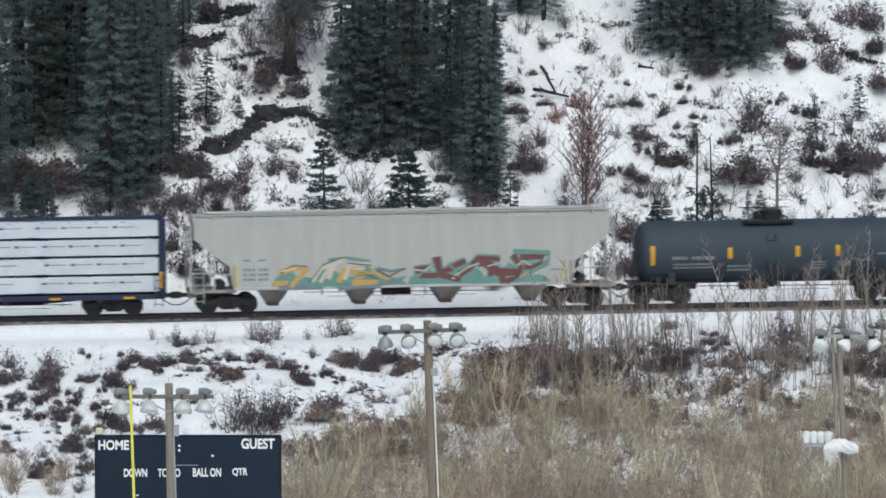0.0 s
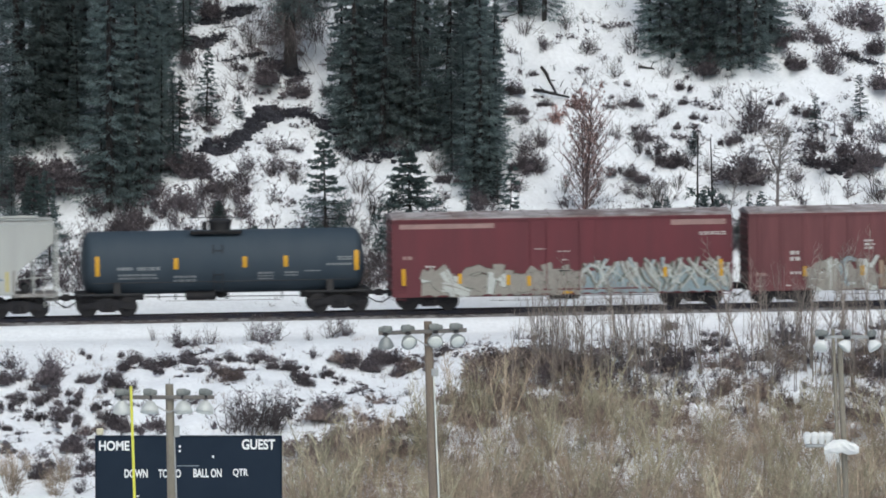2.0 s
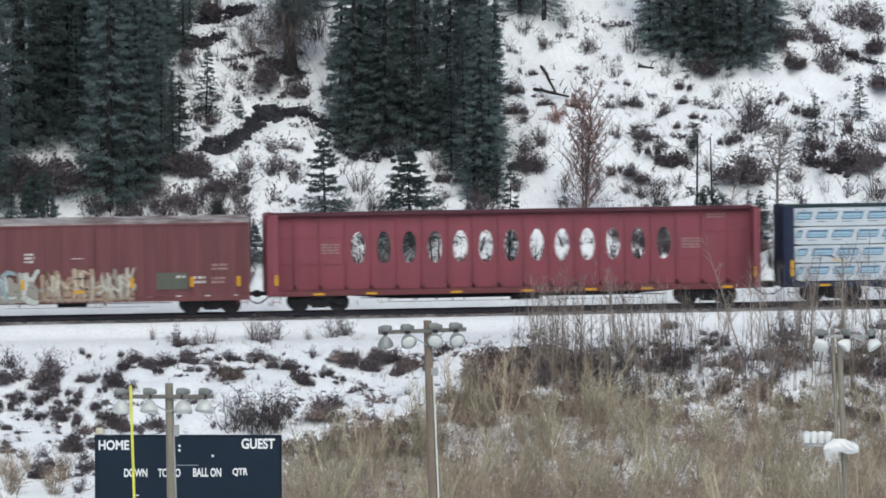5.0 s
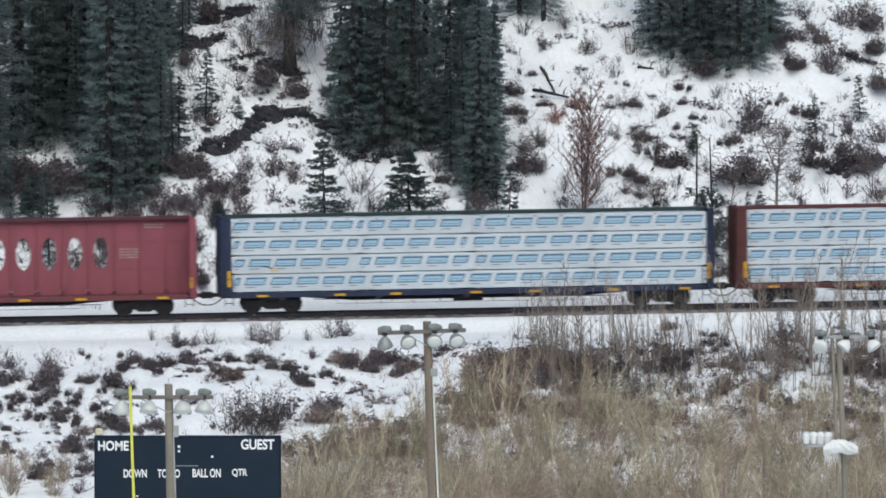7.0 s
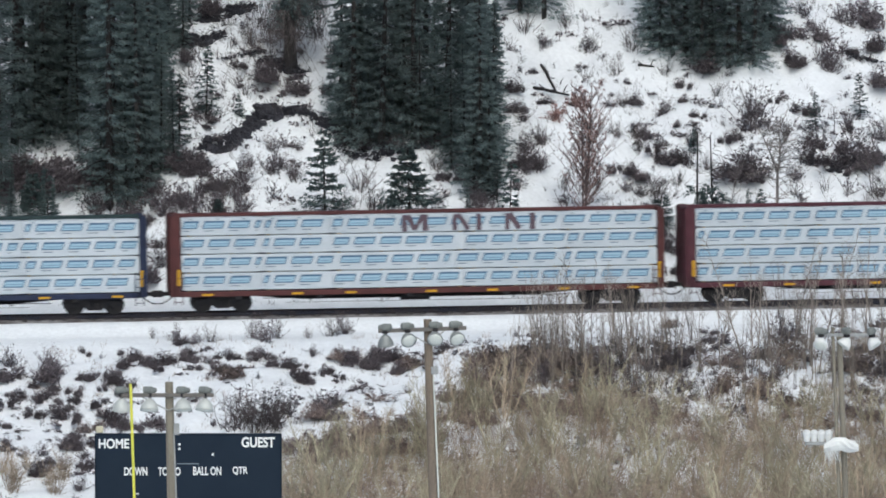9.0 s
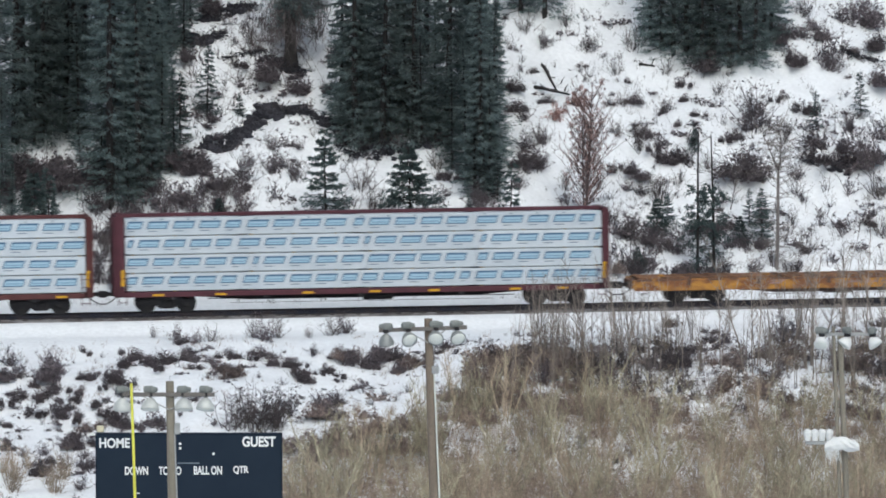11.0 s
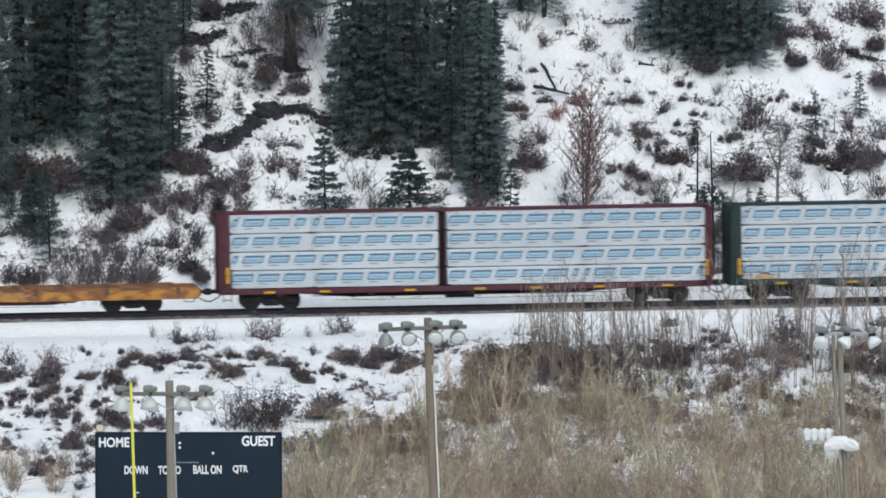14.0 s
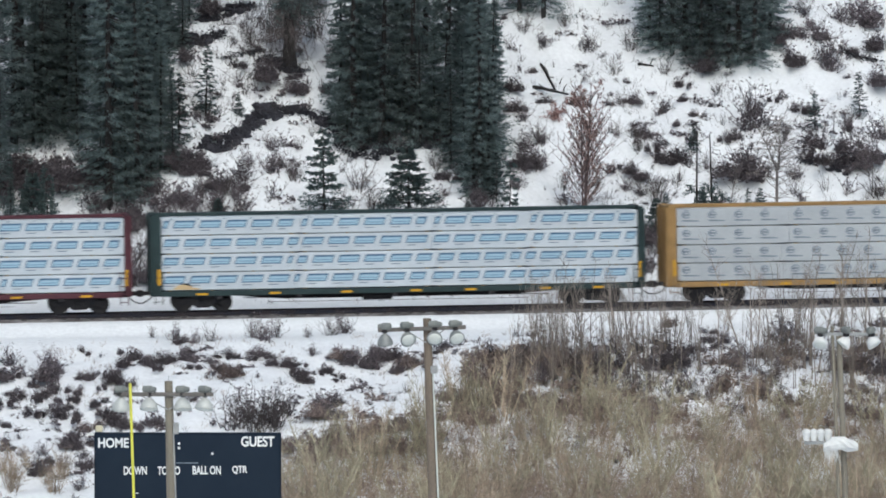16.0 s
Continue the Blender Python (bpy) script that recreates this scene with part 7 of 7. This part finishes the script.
def earth_bank(f, rows, thick, seed):
    """A dark undercut edge of bare earth and roots along the slope, broken into ragged lumps."""
    rng = random.Random(seed)
    pts = [Vector((x, y, ground_height(x, y))) for x, y in rows]
    dense = []
    for p, q in zip(pts, pts[1:]):
        k = max(2, int((q - p).length / 0.2))
        dense += [p.lerp(q, i / k) for i in range(k)]
    dense.append(pts[-1])
    for i, p in enumerate(dense):
        w = thick * (0.72 + 0.5 * noise.noise(Vector((i * .21, seed, 0))) + 0.4 * noise.noise(Vector((i * .6, seed, 4)))) * min(1.0, 0.4 + 0.2 * min(i, len(dense) - 1 - i))
        if w < .12 * thick:
            continue
        o = p + Vector((0, rng.gauss(0, .08), rng.gauss(0, .2) * w))
        for m in range(5):
            c = Vector((o.x + rng.gauss(0, .14), o.y + rng.gauss(0, .4) * w, 0))
            c.z = ground_height(c.x, c.y) + .12 * w
            k = w * rng.uniform(.2, .42)
            clod(f, rng, c, k * rng.uniform(.9, 1.5), k)
        for m in range(34):
            fleck(f, rng, o + Vector((rng.gauss(0, .25), -w * .5 + rng.gauss(0, .15), rng.gauss(0.1, .5) * w)), rng.uniform(.06, .15))
        for m in range(5):
            stick(f, rng, o + Vector((rng.gauss(0, .1), -w * .5, rng.uniform(-.1, .7 * w))), (rng.gauss(0, .6), -.5, rng.gauss(0.4, .7)), rng.uniform(.15, .55), 0.011, .3, 2)


EDGES_A = (
        (((-11.65, 315.81), (-11.12, 316.32), (-10.58, 316.31), (-10.17, 316.82), (-9.67, 318.34), (-9.15, 319.11)), 0.75), (((-9.38, 319.37), (-8.81, 320.64), (-8.04, 320.65), (-7.36, 320.40), (-6.54, 320.65)), 0.85), (((-6.53, 320.40), (-5.98, 319.87), (-5.23, 319.35), (-4.85, 319.08)), 0.6),
        (((-12.09, 315.29), (-11.61, 314.77), (-11.22, 314.27)), 0.5), (((-10.81, 317.34), (-10.35, 317.34), (-10.03, 318.60)), 0.35), (((-14.47, 325.12), (-13.68, 324.59), (-12.57, 324.58), (-11.61, 324.83), (-10.92, 325.10)), 0.6), (((-12.08, 326.39), (-11.06, 327.40), (-10.17, 327.67), (-9.48, 328.92)), 0.5),
        (((-8.82, 324.29), (-8.12, 323.77), (-7.43, 323.77), (-7.00, 322.99)), 0.5), (((-3.91, 318.30), (-2.55, 317.81), (-1.19, 317.82), (0.16, 317.82)), 0.5),
        (((-11.15, 327.65), (-10.31, 327.75), (-9.59, 328.90), ), 0.22), (((-13.39, 324.30), (-12.16, 324.70), (-11.06, 324.95), (-10.88, 325.45), ), 0.2), (((-10.59, 323.40), (-9.79, 324.15), (-8.92, 324.65), ), 0.12),
        (((-5.01, 318.70), (-4.32, 318.25), (-3.36, 317.35), (-2.55, 317.75), (-1.74, 317.65), ), 0.26), (((-12.23, 315.50), (-11.80, 314.85), (-11.58, 313.85), ), 0.4))
EDGES_B = (
        (((18.50, 316.75), (19.27, 317.45), (20.24, 317.75), (21.35, 319.00), ), 0.45), (((17.16, 317.00), (17.74, 316.75), (18.29, 317.00), ), 0.2),
        (((19.61, 326.60), (20.47, 326.05), (21.31, 326.10), ), 0.2), (((10.35, 318.10), (10.88, 317.85), (11.44, 318.35), ), 0.15), (((1.50, 312.80), (2.30, 313.25), (2.84, 313.35), ), 0.2),
        (((-18.05, 313.70), (-17.01, 314.20), (-15.93, 314.15), (-14.98, 313.85), ), 0.35), (((-8.40, 323.95), (-7.56, 323.40), (-6.59, 323.30), ), 0.25), (((-19.45, 314.70), (-18.60, 313.85), (-17.99, 313.55), ), .25))
edges = Form()
for i, (rows, thick) in enumerate(EDGES_A + EDGES_B):
    earth_bank(edges, rows, thick, 200 + i)
thing("earth_bank", "undercut edges of dark bare earth, clods and roots in the snow", "earth bank", kind="stuff", data=edges.mesh("earth_bank", M_EARTH))

# ---- bare saplings beside the track ----
SAP = [bare_tree_mesh("sapling", 91, 6.0, 0.046, 2, 19, 0.06, None, 1.8, 0.24, 2), bare_tree_mesh("sapling", 92, 6.8, 0.05, 1, 24, 0.04, None, 1.8, 0.22, 2),
       bare_tree_mesh("sapling", 93, 4.8, 0.034, 4, 13, 0.14, None, 1.8, 0.24, 2), bare_tree_mesh("sapling", 94, 3.5, 0.026, 7, 10, 0.22, None, 1.6, 0.26, 2),
       bare_tree_mesh("sapling", 95, 6.2, 0.031, 1, 20, 0.03, None, 2.4, 0.15, 2), bare_tree_mesh("sapling", 96, 5.4, 0.026, 2, 15, 0.05, None, 2.2, 0.16, 2)]
SAPLINGS_A = ((4.35, 289.20, 2, 0.9), (4.97, 288.90, 2, 1.0), (5.40, 289.50, 0, 0.75), 
    (5.59, 289.10, 3, 1.0), (6.41, 287.25, 1, 0.95), (7.53, 292.45, 2, 0.8), (7.84, 290.05, 2, 0.9), 
    (8.28, 289.80, 0, 0.7), (8.47, 288.05, 2, 1.1), (9.69, 291.95, 3, 0.8), (9.97, 294.45, 2, 0.65), 
    (11.11, 294.70, 2, 0.6), (13.22, 289.40, 1, 1.0), )
SAPLINGS_B = ((13.67, 290.10, 0, 0.95), (15.19, 295.75, 2, 0.75), (15.38, 291.15, 1, 0.85), 
    (15.78, 294.80, 3, 1.0), (16.16, 290.35, 0, 1.0), (16.45, 289.65, 1, 0.95), 
    (17.91, 296.85, 0, 0.85), (17.82, 294.45, 2, 0.8), (18.71, 293.35, 1, 0.9), (18.88, 290.15, 2, 1.1), 
    (19.27, 289.60, 0, 0.95), (12.80, 295.90, 3, 0.5), 
    (7.04, 287.90, 2, 0.9), (4.81, 287.05, 2, 0.8), (14.34, 288.00, 2, 1.0), (17.82, 286.95, 2, 1.0), 
    (16.98, 287.25, 2, 0.9), (6.03, 288.85, 2, 1.0), (8.05, 288.85, 0, 0.85), (8.95, 289.85, 2, 0.9), 
    (10.20, 290.35, 3, 1.1), (11.30, 289.80, 2, 0.8), (12.18, 290.20, 0, 0.8), 
    (14.31, 290.45, 2, 0.95), (15.89, 289.85, 2, 0.95), (17.69, 288.90, 0, 0.9), 
    (3.99, 290.10, 2, 0.9), (4.61, 289.85, 3, 1.1), )
SAPLINGS_C = ((2.92, 287.29, 5, 0.75), (3.30, 288.05, 5, 0.85), (3.72, 286.27, 4, 0.90), (4.02, 286.79, 5, 0.95), (4.35, 286.02, 4, 1.00), (4.76, 287.04, 5, 0.90), (5.03, 285.51, 4, 1.10), (5.38, 287.03, 5, 0.85), (5.73, 286.52, 4, 0.95), (6.14, 287.29, 5, 0.95), (6.47, 286.51, 4, 1.15), (6.93, 287.28, 5, 0.85), (7.48, 287.78, 4, 0.85), (7.93, 287.77, 5, 0.90), (8.24, 288.54, 4, 0.80), (8.60, 288.03, 5, 0.80), (9.06, 287.77, 4, 0.85), (9.49, 289.05, 5, 0.70), (10.55, 288.28, 4, 0.75), (13.15, 288.03, 5, 0.85), (13.48, 288.80, 4, 0.90), (13.77, 288.03, 5, 0.80), (15.34, 287.53, 5, 0.80), (15.99, 288.54, 4, 0.95), (16.27, 287.29, 4, 1.00), (17.64, 291.34, 5, 0.80), (19.07, 287.29, 4, 0.80))
for x, y, k, sc in SAPLINGS_A + SAPLINGS_B + SAPLINGS_C:
    plant("sapling", "leafless grey-brown sapling with thin upright branches", "tree", "saplings beside the track", [("", SAP[k])], x, y, sc, lean=2.5, rng=prng)


# ---- thickets and dead grass, too many stems to count ----
def thicket_edge(x):
    """How far uphill the thicket reaches."""
    return 272 + 10.4 * smooth_step(-9.0, -4.0, x) + 3.0 * smooth_step(-1.6, 0.6, x) + 1.6 * smooth_step(1, 5, x) + 0.7 * math.sin(x * 1.1) + 0.5 * math.sin(x * 2.7)


def thicket():
    rng = random.Random(17)
    f, low = Form(), Form()
    made = 0
    while made < 8000:
        x, y = rng.uniform(-9.5, 23), rng.uniform(265, 288.5)
        edge = thicket_edge(x)
        if y > edge or noise.noise(Vector((x * 0.45, y * 0.6, 2))) + 0.5 * noise.noise(Vector((x * 1.3, y * 1.5, 5))) < -0.24:
            continue
        made += 1
        h = rng.uniform(0.6, 1.7) * (0.6 + 0.4 * min(1, (edge - y) / 5))
        a = rng.uniform(0, math.tau)
        k = abs(rng.gauss(0, .6))
        g, r = (low, rng.uniform(.008, .014)) if made % 5 < 3 else (f, rng.uniform(.010, .019))
        p = stick(g, rng, (x, y, ground_height(x, y) - .1), (k * math.cos(a), k * math.sin(a), 1), h, r, 0.2, 3)
        for m in range(7):
            b = rng.uniform(0, math.tau)
            stick(g, rng, p[rng.randrange(1, 4)], (math.cos(b), math.sin(b), rng.uniform(-.2, 1.3)), h * rng.uniform(.2, .55), 0.0075, 0.2, 2)
    thing("willow_thicket", "dense leafless tan willow thicket below the track", "thicket", kind="stuff", data=f.mesh("willow_thicket", M_WILLOW))
    thing("rose_thicket", "tangled reddish-brown leafless briars among the willows", "thicket", kind="stuff", data=low.mesh("rose_thicket", M_BRIAR))
    tall = [bare_tree_mesh("tall_willow", s, 3.3, 0.037, 6, 10, 0.44, M_SALLOW if s > 401 else M_WILLOW, 1.4, 0.32, 3) for s in (401, 402, 403)]
    done = 0
    for k in range(12):
        x = rng.uniform(.0, 6.5)
        y = thicket_edge(x) - rng.uniform(.2, 5)
        plant("willow", "tall leafless tan willow in the thicket", "bush", "willows of the thicket", [("", tall[k % 3])], x, y, rng.uniform(.4, .7), lean=6, rng=rng)
    while done < 190:
        x, y = rng.uniform(-6.5, 22), rng.uniform(266, 286.5)
        if y > thicket_edge(x) - 1:
            continue
        done += 1
        plant("willow", "tall leafless tan willow in the thicket", "bush", "willows of the thicket", [("", tall[done % 3])], x, y, rng.uniform(.55, 1.15), lean=4, rng=rng)


def grass(name, label, seed, count, place, h, material, r=0.008):
    rng = random.Random(seed)
    f = Form()
    for i in range(count):
        at = place(rng)
        if at is None:
            continue
        x, y = at
        for k in range(rng.randrange(3, 8)):
            a, b = rng.uniform(0, math.tau), rng.uniform(0.1, 0.9)
            bx, by = x + rng.gauss(0, .08), y + rng.gauss(0, .08)
            z = ground_height(bx, by)
            t = h * rng.uniform(.4, 1.2)
            tip = (bx + t * b * math.cos(a), by + t * b * math.sin(a), z + t * (1.1 - b * .5))
            c, s, n = math.cos(a + b * 9) * r * 1.3, math.sin(a + b * 9) * r * .6, len(f.v)
            f.v += [(bx - c, by - s, z - .03), (bx + c, by + s, z - .03), tip]
            f.f.append((n, n + 1, n + 2))
            f.s.append(0)
    thing(name, label, "grass", kind="stuff", data=f.mesh(name, material))


def on_hill(rng):
    s, n = rng.uniform(-24, 24), rng.uniform(6.5, 34)
    if noise.noise(Vector((s * 0.35, n * 0.45, 7))) + rng.uniform(-.3, .3) < 0.05:
        return None
    return s * CY - n * SY, 300 + s * SY + n * CY


def on_bank(rng):
    s, n = rng.uniform(-24, 24), rng.uniform(-26, -5.5)
    if noise.noise(Vector((s * 0.4, n * 0.5, 9))) + rng.uniform(-.3, .3) + (0.25 if s > 3 else 0) < 0.12:
        return None
    return s * CY - n * SY, 300 + s * SY + n * CY


def under_thicket(rng):
    x, y = rng.uniform(-9, 23), rng.uniform(264, 289)
    if y > thicket_edge(x) + 0.5 or noise.noise(Vector((x * .6, y * .8, 3))) < -0.02:
        return None
    return x, y


thicket()
grass("hillside_grass", "tufts of dead grass and twigs through the snow", 21, 6500, on_hill, 0.30, M_TWIG_GREY)
grass("bank_grass", "tufts of dead grass on the snowy bank", 22, 3400, on_bank, 0.30, M_GRASS)
grass("thicket_grass", "matted dead grass under the thicket", 23, 6200, under_thicket, 0.32, M_GRASS, 0.011)


# ---- the sports field: floodlight poles, scoreboard, goal post ----
def lamp_head(parent, x, y, z, tilt, turn, shell=None, k=1.0):
    """A floodlight: ballast housing on the arm and a bowl with a pale lens hung below."""
    h = Form().spin([(-.24, .06), (-.2, .13), (.06, .14), (.14, .10), (.24, .08), (.26, .03)], 12, "x", at=(0, 0, .02))
    h.box(-.05, .05, -.05, .05, -.30, 0)
    head = part("floodlight", h, M_BALLAST, parent, "weathered grey floodlight", pose(x, y, z, 0, 0, turn))
    b = Form().spin([(z * k, r * k) for z, r in ((0.16, .03), (0.13, .11), (0.02, .22), (-.14, .30), (-.25, .33), (-.27, .325))], 18, "z")
    bowl = part("bowl", b, shell or M_GALV, head, at=pose(0, 0, -.42 * k, tilt, 0, 0), smooth=True)
    l = Form().spin([(z * k, r * k) for z, r in ((-.262, .31), (-.30, .2), (-.318, .03))], 18, "z")
    part("lens", l, M_LENS, head, at=pose(0, 0, -.42 * k, tilt, 0, 0), smooth=True)
    part("clamp", Form().box(-.09, .09, -.09, .09, -.20, -.08), M_TRUCK, head)
    return head


def wood_pole(name, label, foot, top, r0, r1, material):
    foot, top = Vector(foot), Vector(top)
    ob = thing(name, label, "floodlight pole", "floodlight poles of the sports field", Matrix.Translation((top.x, top.y, top.z)))
    d = foot - top
    f = Form()
    rings = []
    for k in range(9):
        t = k / 8
        c, r = d * t, r1 + (r0 - r1) * t
        rings.append([tuple(c + Vector((r * math.cos(math.tau * i / 12), r * math.sin(math.tau * i / 12), 0))) for i in range(12)])
    f.loft(rings)
    part("shaft", f, material, ob, smooth=False)
    return ob, d


FIELD = -6.7


def field_poles():
    # pole before the scoreboard
    x, y, z = (-9.571, 231.000, 1.615)
    p, d = wood_pole("floodlight_pole", "weathered wooden pole with a crossarm of four grey floodlights", (x + .19, y, FIELD - .3), (x, y, z), .20, .14, M_GREYPOLE)
    part("crossarm", Form().block(-1.72, 1.58, -.24, -.13, -.52, -.38, .015), M_ARM, p)
    part("brace", Form().tube((-.95, -.19, -.5), (-.02, -.17, -.98), .025, n=5).tube((.95, -.19, -.5), (.02, -.17, -.98), .025, n=5), M_GALV, p)
    for lx in (-1.62, -.64, .52, 1.30):
        lamp_head(p, lx - .03, -.15, -.30, -16 if lx > -1 else 14, (12, -10, 8, -25)[int(lx + 2) % 4], M_SHADE)
    part("junction_box", Form().block(.16, .36, -.16, .02, -1.85, -1.45, .02), M_GALV, p)
    part("conduit", Form().tube((.17, -.1, -1.8), (d.x + .2, -.1, d.z + .3), .03, n=6), M_GALV, p)
    part("pole_top_spike", Form().tube((0, 0, 0), (.01, 0, .2), .012, n=4), M_GALV, p)
    # pole before the thicket
    x, y, z = (-0.542, 235.000, 3.560)
    p, d = wood_pole("floodlight_pole", "brown wooden pole with a crossarm of pale floodlights", (x + .36, y, FIELD - .3), (x, y, z), .20, .145, M_POLE)
    part("crossarm", Form().add([(-1.75, -.25, -.48), (1.38, -.25, -.37), (1.38, -.13, -.37), (-1.75, -.13, -.48), (-1.75, -.25, -.34), (1.38, -.25, -.23), (1.38, -.13, -.23), (-1.75, -.13, -.34)],
                               [(3, 2, 1, 0), (4, 5, 6, 7), (0, 1, 5, 4), (1, 2, 6, 5), (2, 3, 7, 6), (3, 0, 4, 7)]), M_ARM, p)
    part("brace", Form().tube((-.7, -.19, -.45), (-.02, -.18, -.85), .025, n=5).tube((.6, -.19, -.4), (.02, -.18, -.85), .025, n=5), M_GALV, p)
    for lx, lz, ti, tu in ((-1.5, -.3, 150, 170), (-.72, -.26, -58, 18), (.28, -.22, -58, -4), (1.0, -.2, -55, 20)):
        lamp_head(p, lx, -.19, lz, ti if lx > -1 else -20, tu, M_BOWL, .88)
    part("junction_box", Form().block(.12, .38, -.2, .05, -1.95, -1.68, .02), M_GALV, p)
    part("conduit", Form().tube((.2, -.14, -1.7), (d.x + .2, -.18, d.z + .3), .028, n=6), M_LENS, p, "pale cable conduit")
    # slender twin-shafted pole in the thicket
    x, y, z = (14.097, 239.000, 3.021)
    p, d = wood_pole("floodlight_pole", "slender grey-green twin-shafted pole with white-faced floodlights", (x + .42, y, FIELD - .3), (x, y, z), .07, .06, M_GREYPOLE)
    part("second_shaft", Form().tube((.24, 0, -.35), (d.x + .24, 0, d.z), .105, n=10), M_GREYPOLE, p)
    part("crossarm", Form().block(-.55, 1.5, -.06, .06, -.34, -.22, .015), M_GALV, p)
    for lx, ti, tu in ((-.42, -42, -18), (.5, -40, -70), (1.42, -38, 62)):
        lamp_head(p, lx, -.1, -.16, ti, tu, M_WHITE, .82)
    # lower rack of white-capped lamps
    rack = part("lower_crossarm", Form().block(-1.0, .35, -.12, .12, -4.28, -4.16, .02), M_GALV, p)
    for i in range(4):
        a = -.92 + i * .26
        part("capped_lamp", Form().spin([(-.2, .10), (.1, .15), (.18, .13), (.24, .04)], 12, "z", at=(a, -.05, -3.95)), M_WHITE, rack, "white snow-capped lamp")
    return p


def net_bundle():
    """A crumpled white net hung on the slender pole."""
    x, y, z = (14.399, 238.700, -1.319)
    rng = random.Random(9)
    f = Form()
    rings = []
    for k in range(9):
        t = k / 8
        r = 0.26 * math.sin(math.pi * (0.12 + 0.8 * t)) ** 0.6
        rings.append([((t - .5) * 1.25, r * .8 * math.cos(math.tau * i / 12) * rng.uniform(.75, 1.2), 0.12 * math.sin(t * 3) + r * math.sin(math.tau * i / 12) * rng.uniform(.75, 1.25)) for i in range(12)])
    f.loft(rings)
    for k in range(40):
        a = rng.uniform(-.6, -.1)
        stick(f, rng, (a, rng.uniform(-.2, .1), -.05), (rng.gauss(0, .15), 0, -1), rng.uniform(.3, .7), .012, .1, 3)
    thing("crumpled_net", "crumpled white net hung on the slender pole", "net", m=pose(x, y - .12, z), data=f.mesh("crumpled_net", M_WHITE))


def letters(parent, text, x, z, height, width, y):
    """Raised white capitals in the built-in font, set to a given width."""
    cu = bpy.data.curves.new("lettering", "FONT")
    cu.body, cu.size, cu.extrude, cu.offset = text, 1.0, 0.01, 0.028
    tmp = bpy.data.objects.new("lettering", cu)
    scene.collection.objects.link(tmp)
    bpy.context.view_layer.update()
    me = bpy.data.meshes.new_from_object(tmp.evaluated_get(bpy.context.evaluated_depsgraph_get()))
    bpy.data.objects.remove(tmp)
    lo = [min(v.co[i] for v in me.vertices) for i in range(2)]
    hi = [max(v.co[i] for v in me.vertices) for i in range(2)]
    me.transform(Matrix.Diagonal((width / (hi[0] - lo[0]), height / (hi[1] - lo[1]), 1, 1)) @ Matrix.Translation((-lo[0], -lo[1], 0)))
    me.materials.clear()
    me.materials.append(M_LETTER)
    part("lettering", me, M_LETTER, parent, "white capitals reading " + text, pose(x, y, z, 90, 0, 0))


def scoreboard():
    x, y, z = (-12.607, 240.000, -0.963)
    k = 240.6 / 11722  # metres for each step of the face's layout
    W, Ht = 327 * k, 3.1
    ob = thing("scoreboard", "dark navy football scoreboard with white lettering", "scoreboard", m=pose(x, y, z, 0, 0, 0))
    part("panel", Form().block(0, W, 0, .22, -Ht, 0, .02), M_BOARD, ob)
    fr = Form()
    fr.box(-.03, W + .03, -.02, .24, -.0, .04).box(-.04, 0.0, -.02, .24, -Ht, 0.0).box(W, W + .04, -.02, .24, -Ht, 0)
    part("frame", fr, M_BOARD, ob)
    for text, px, pz, w, h in (("HOME", 5, 24.5, 54, 17.5), ("GUEST", 258, 22.5, 59, 18.5), ("DOWN", 50, 72.5, 41, 15), ("TO GO", 110, 72.5, 40, 15), ("BALL ON", 172, 72, 50, 15.5), ("QTR", 242, 71.5, 27, 15)):
        letters(ob, text, px * k, -pz * k, h * k, w * k, -.003)
    for px, pz in ((146, 15), (146, 23), (205, 33)):
        part("dot", Form().box(px * k, (px + 4) * k, -.012, 0, -(pz + 4) * k, -pz * k), M_LETTER, ob)
    part("maker_mark", Form().box(143 * k, 182 * k, -.01, 0, -52.5 * k, -50.5 * k), M_GREYINK, ob)
    part("small_mark", Form().box(71 * k, 76 * k, -.01, 0, -106 * k, -104 * k), M_LETTER, ob)
    for px in (60, 262):
        part("post", Form().block(px * k, px * k + .22, .24, .46, FIELD - .2 - z, -.1, .02), M_GALV, ob)
    part("horn", Form().block(0.0, .26, .02, .24, .06, .30, .03), M_CREAM, ob, "cream horn box")
    part("bracket", Form().box(-.34, 0.05, .05, .12, -.06, .03).box(-.34, -.27, .05, .12, -.12, -.06), M_WHITE, ob)


def goal_post():
    x, y, z = (-10.679, 226.000, 1.901)
    ob = thing("goal_post", "tall bright yellow goal post upright", "goal post", m=Matrix.Translation((x, y, z)))
    dx = 0.03 * (z - FIELD)
    part("upright", Form().tube((0, 0, 0), (dx * .75, 0, -6.4), .048, n=10), M_GOAL, ob)
    part("crossbar", Form().tube((dx * .75 - .05, 0, -6.4), (dx * .75 + 5.6, 0, -6.4), .08, n=10), M_GOAL, ob)
    part("stem", Form().tube((dx * .75 + 2.8, 0, -6.4), (dx * .75 + 2.8, .0, FIELD - .2 - z), .11, n=10), M_GOAL, ob)


field_poles()
net_bundle()
scoreboard()
goal_post()


# ---- what moves: the train, its loads and its wheels ----
def travelled(t):
    return (487.0 * t + 0.775 * t * t) / 38.79


def motions():
    times = [0.5 * i for i in range(33)]
    for car, start in MOVING:
        walk(car, [(t, line_pose(start - travelled(t))) for t in times])
    spins = [i / FPS for i in range(481)]
    for w in WHEELS:
        home = w.matrix_basis.copy()
        walk(w, [(t, home @ Matrix.Rotation(-travelled(t) / WHEEL_R, 4, "Y")) for t in spins])


motions()
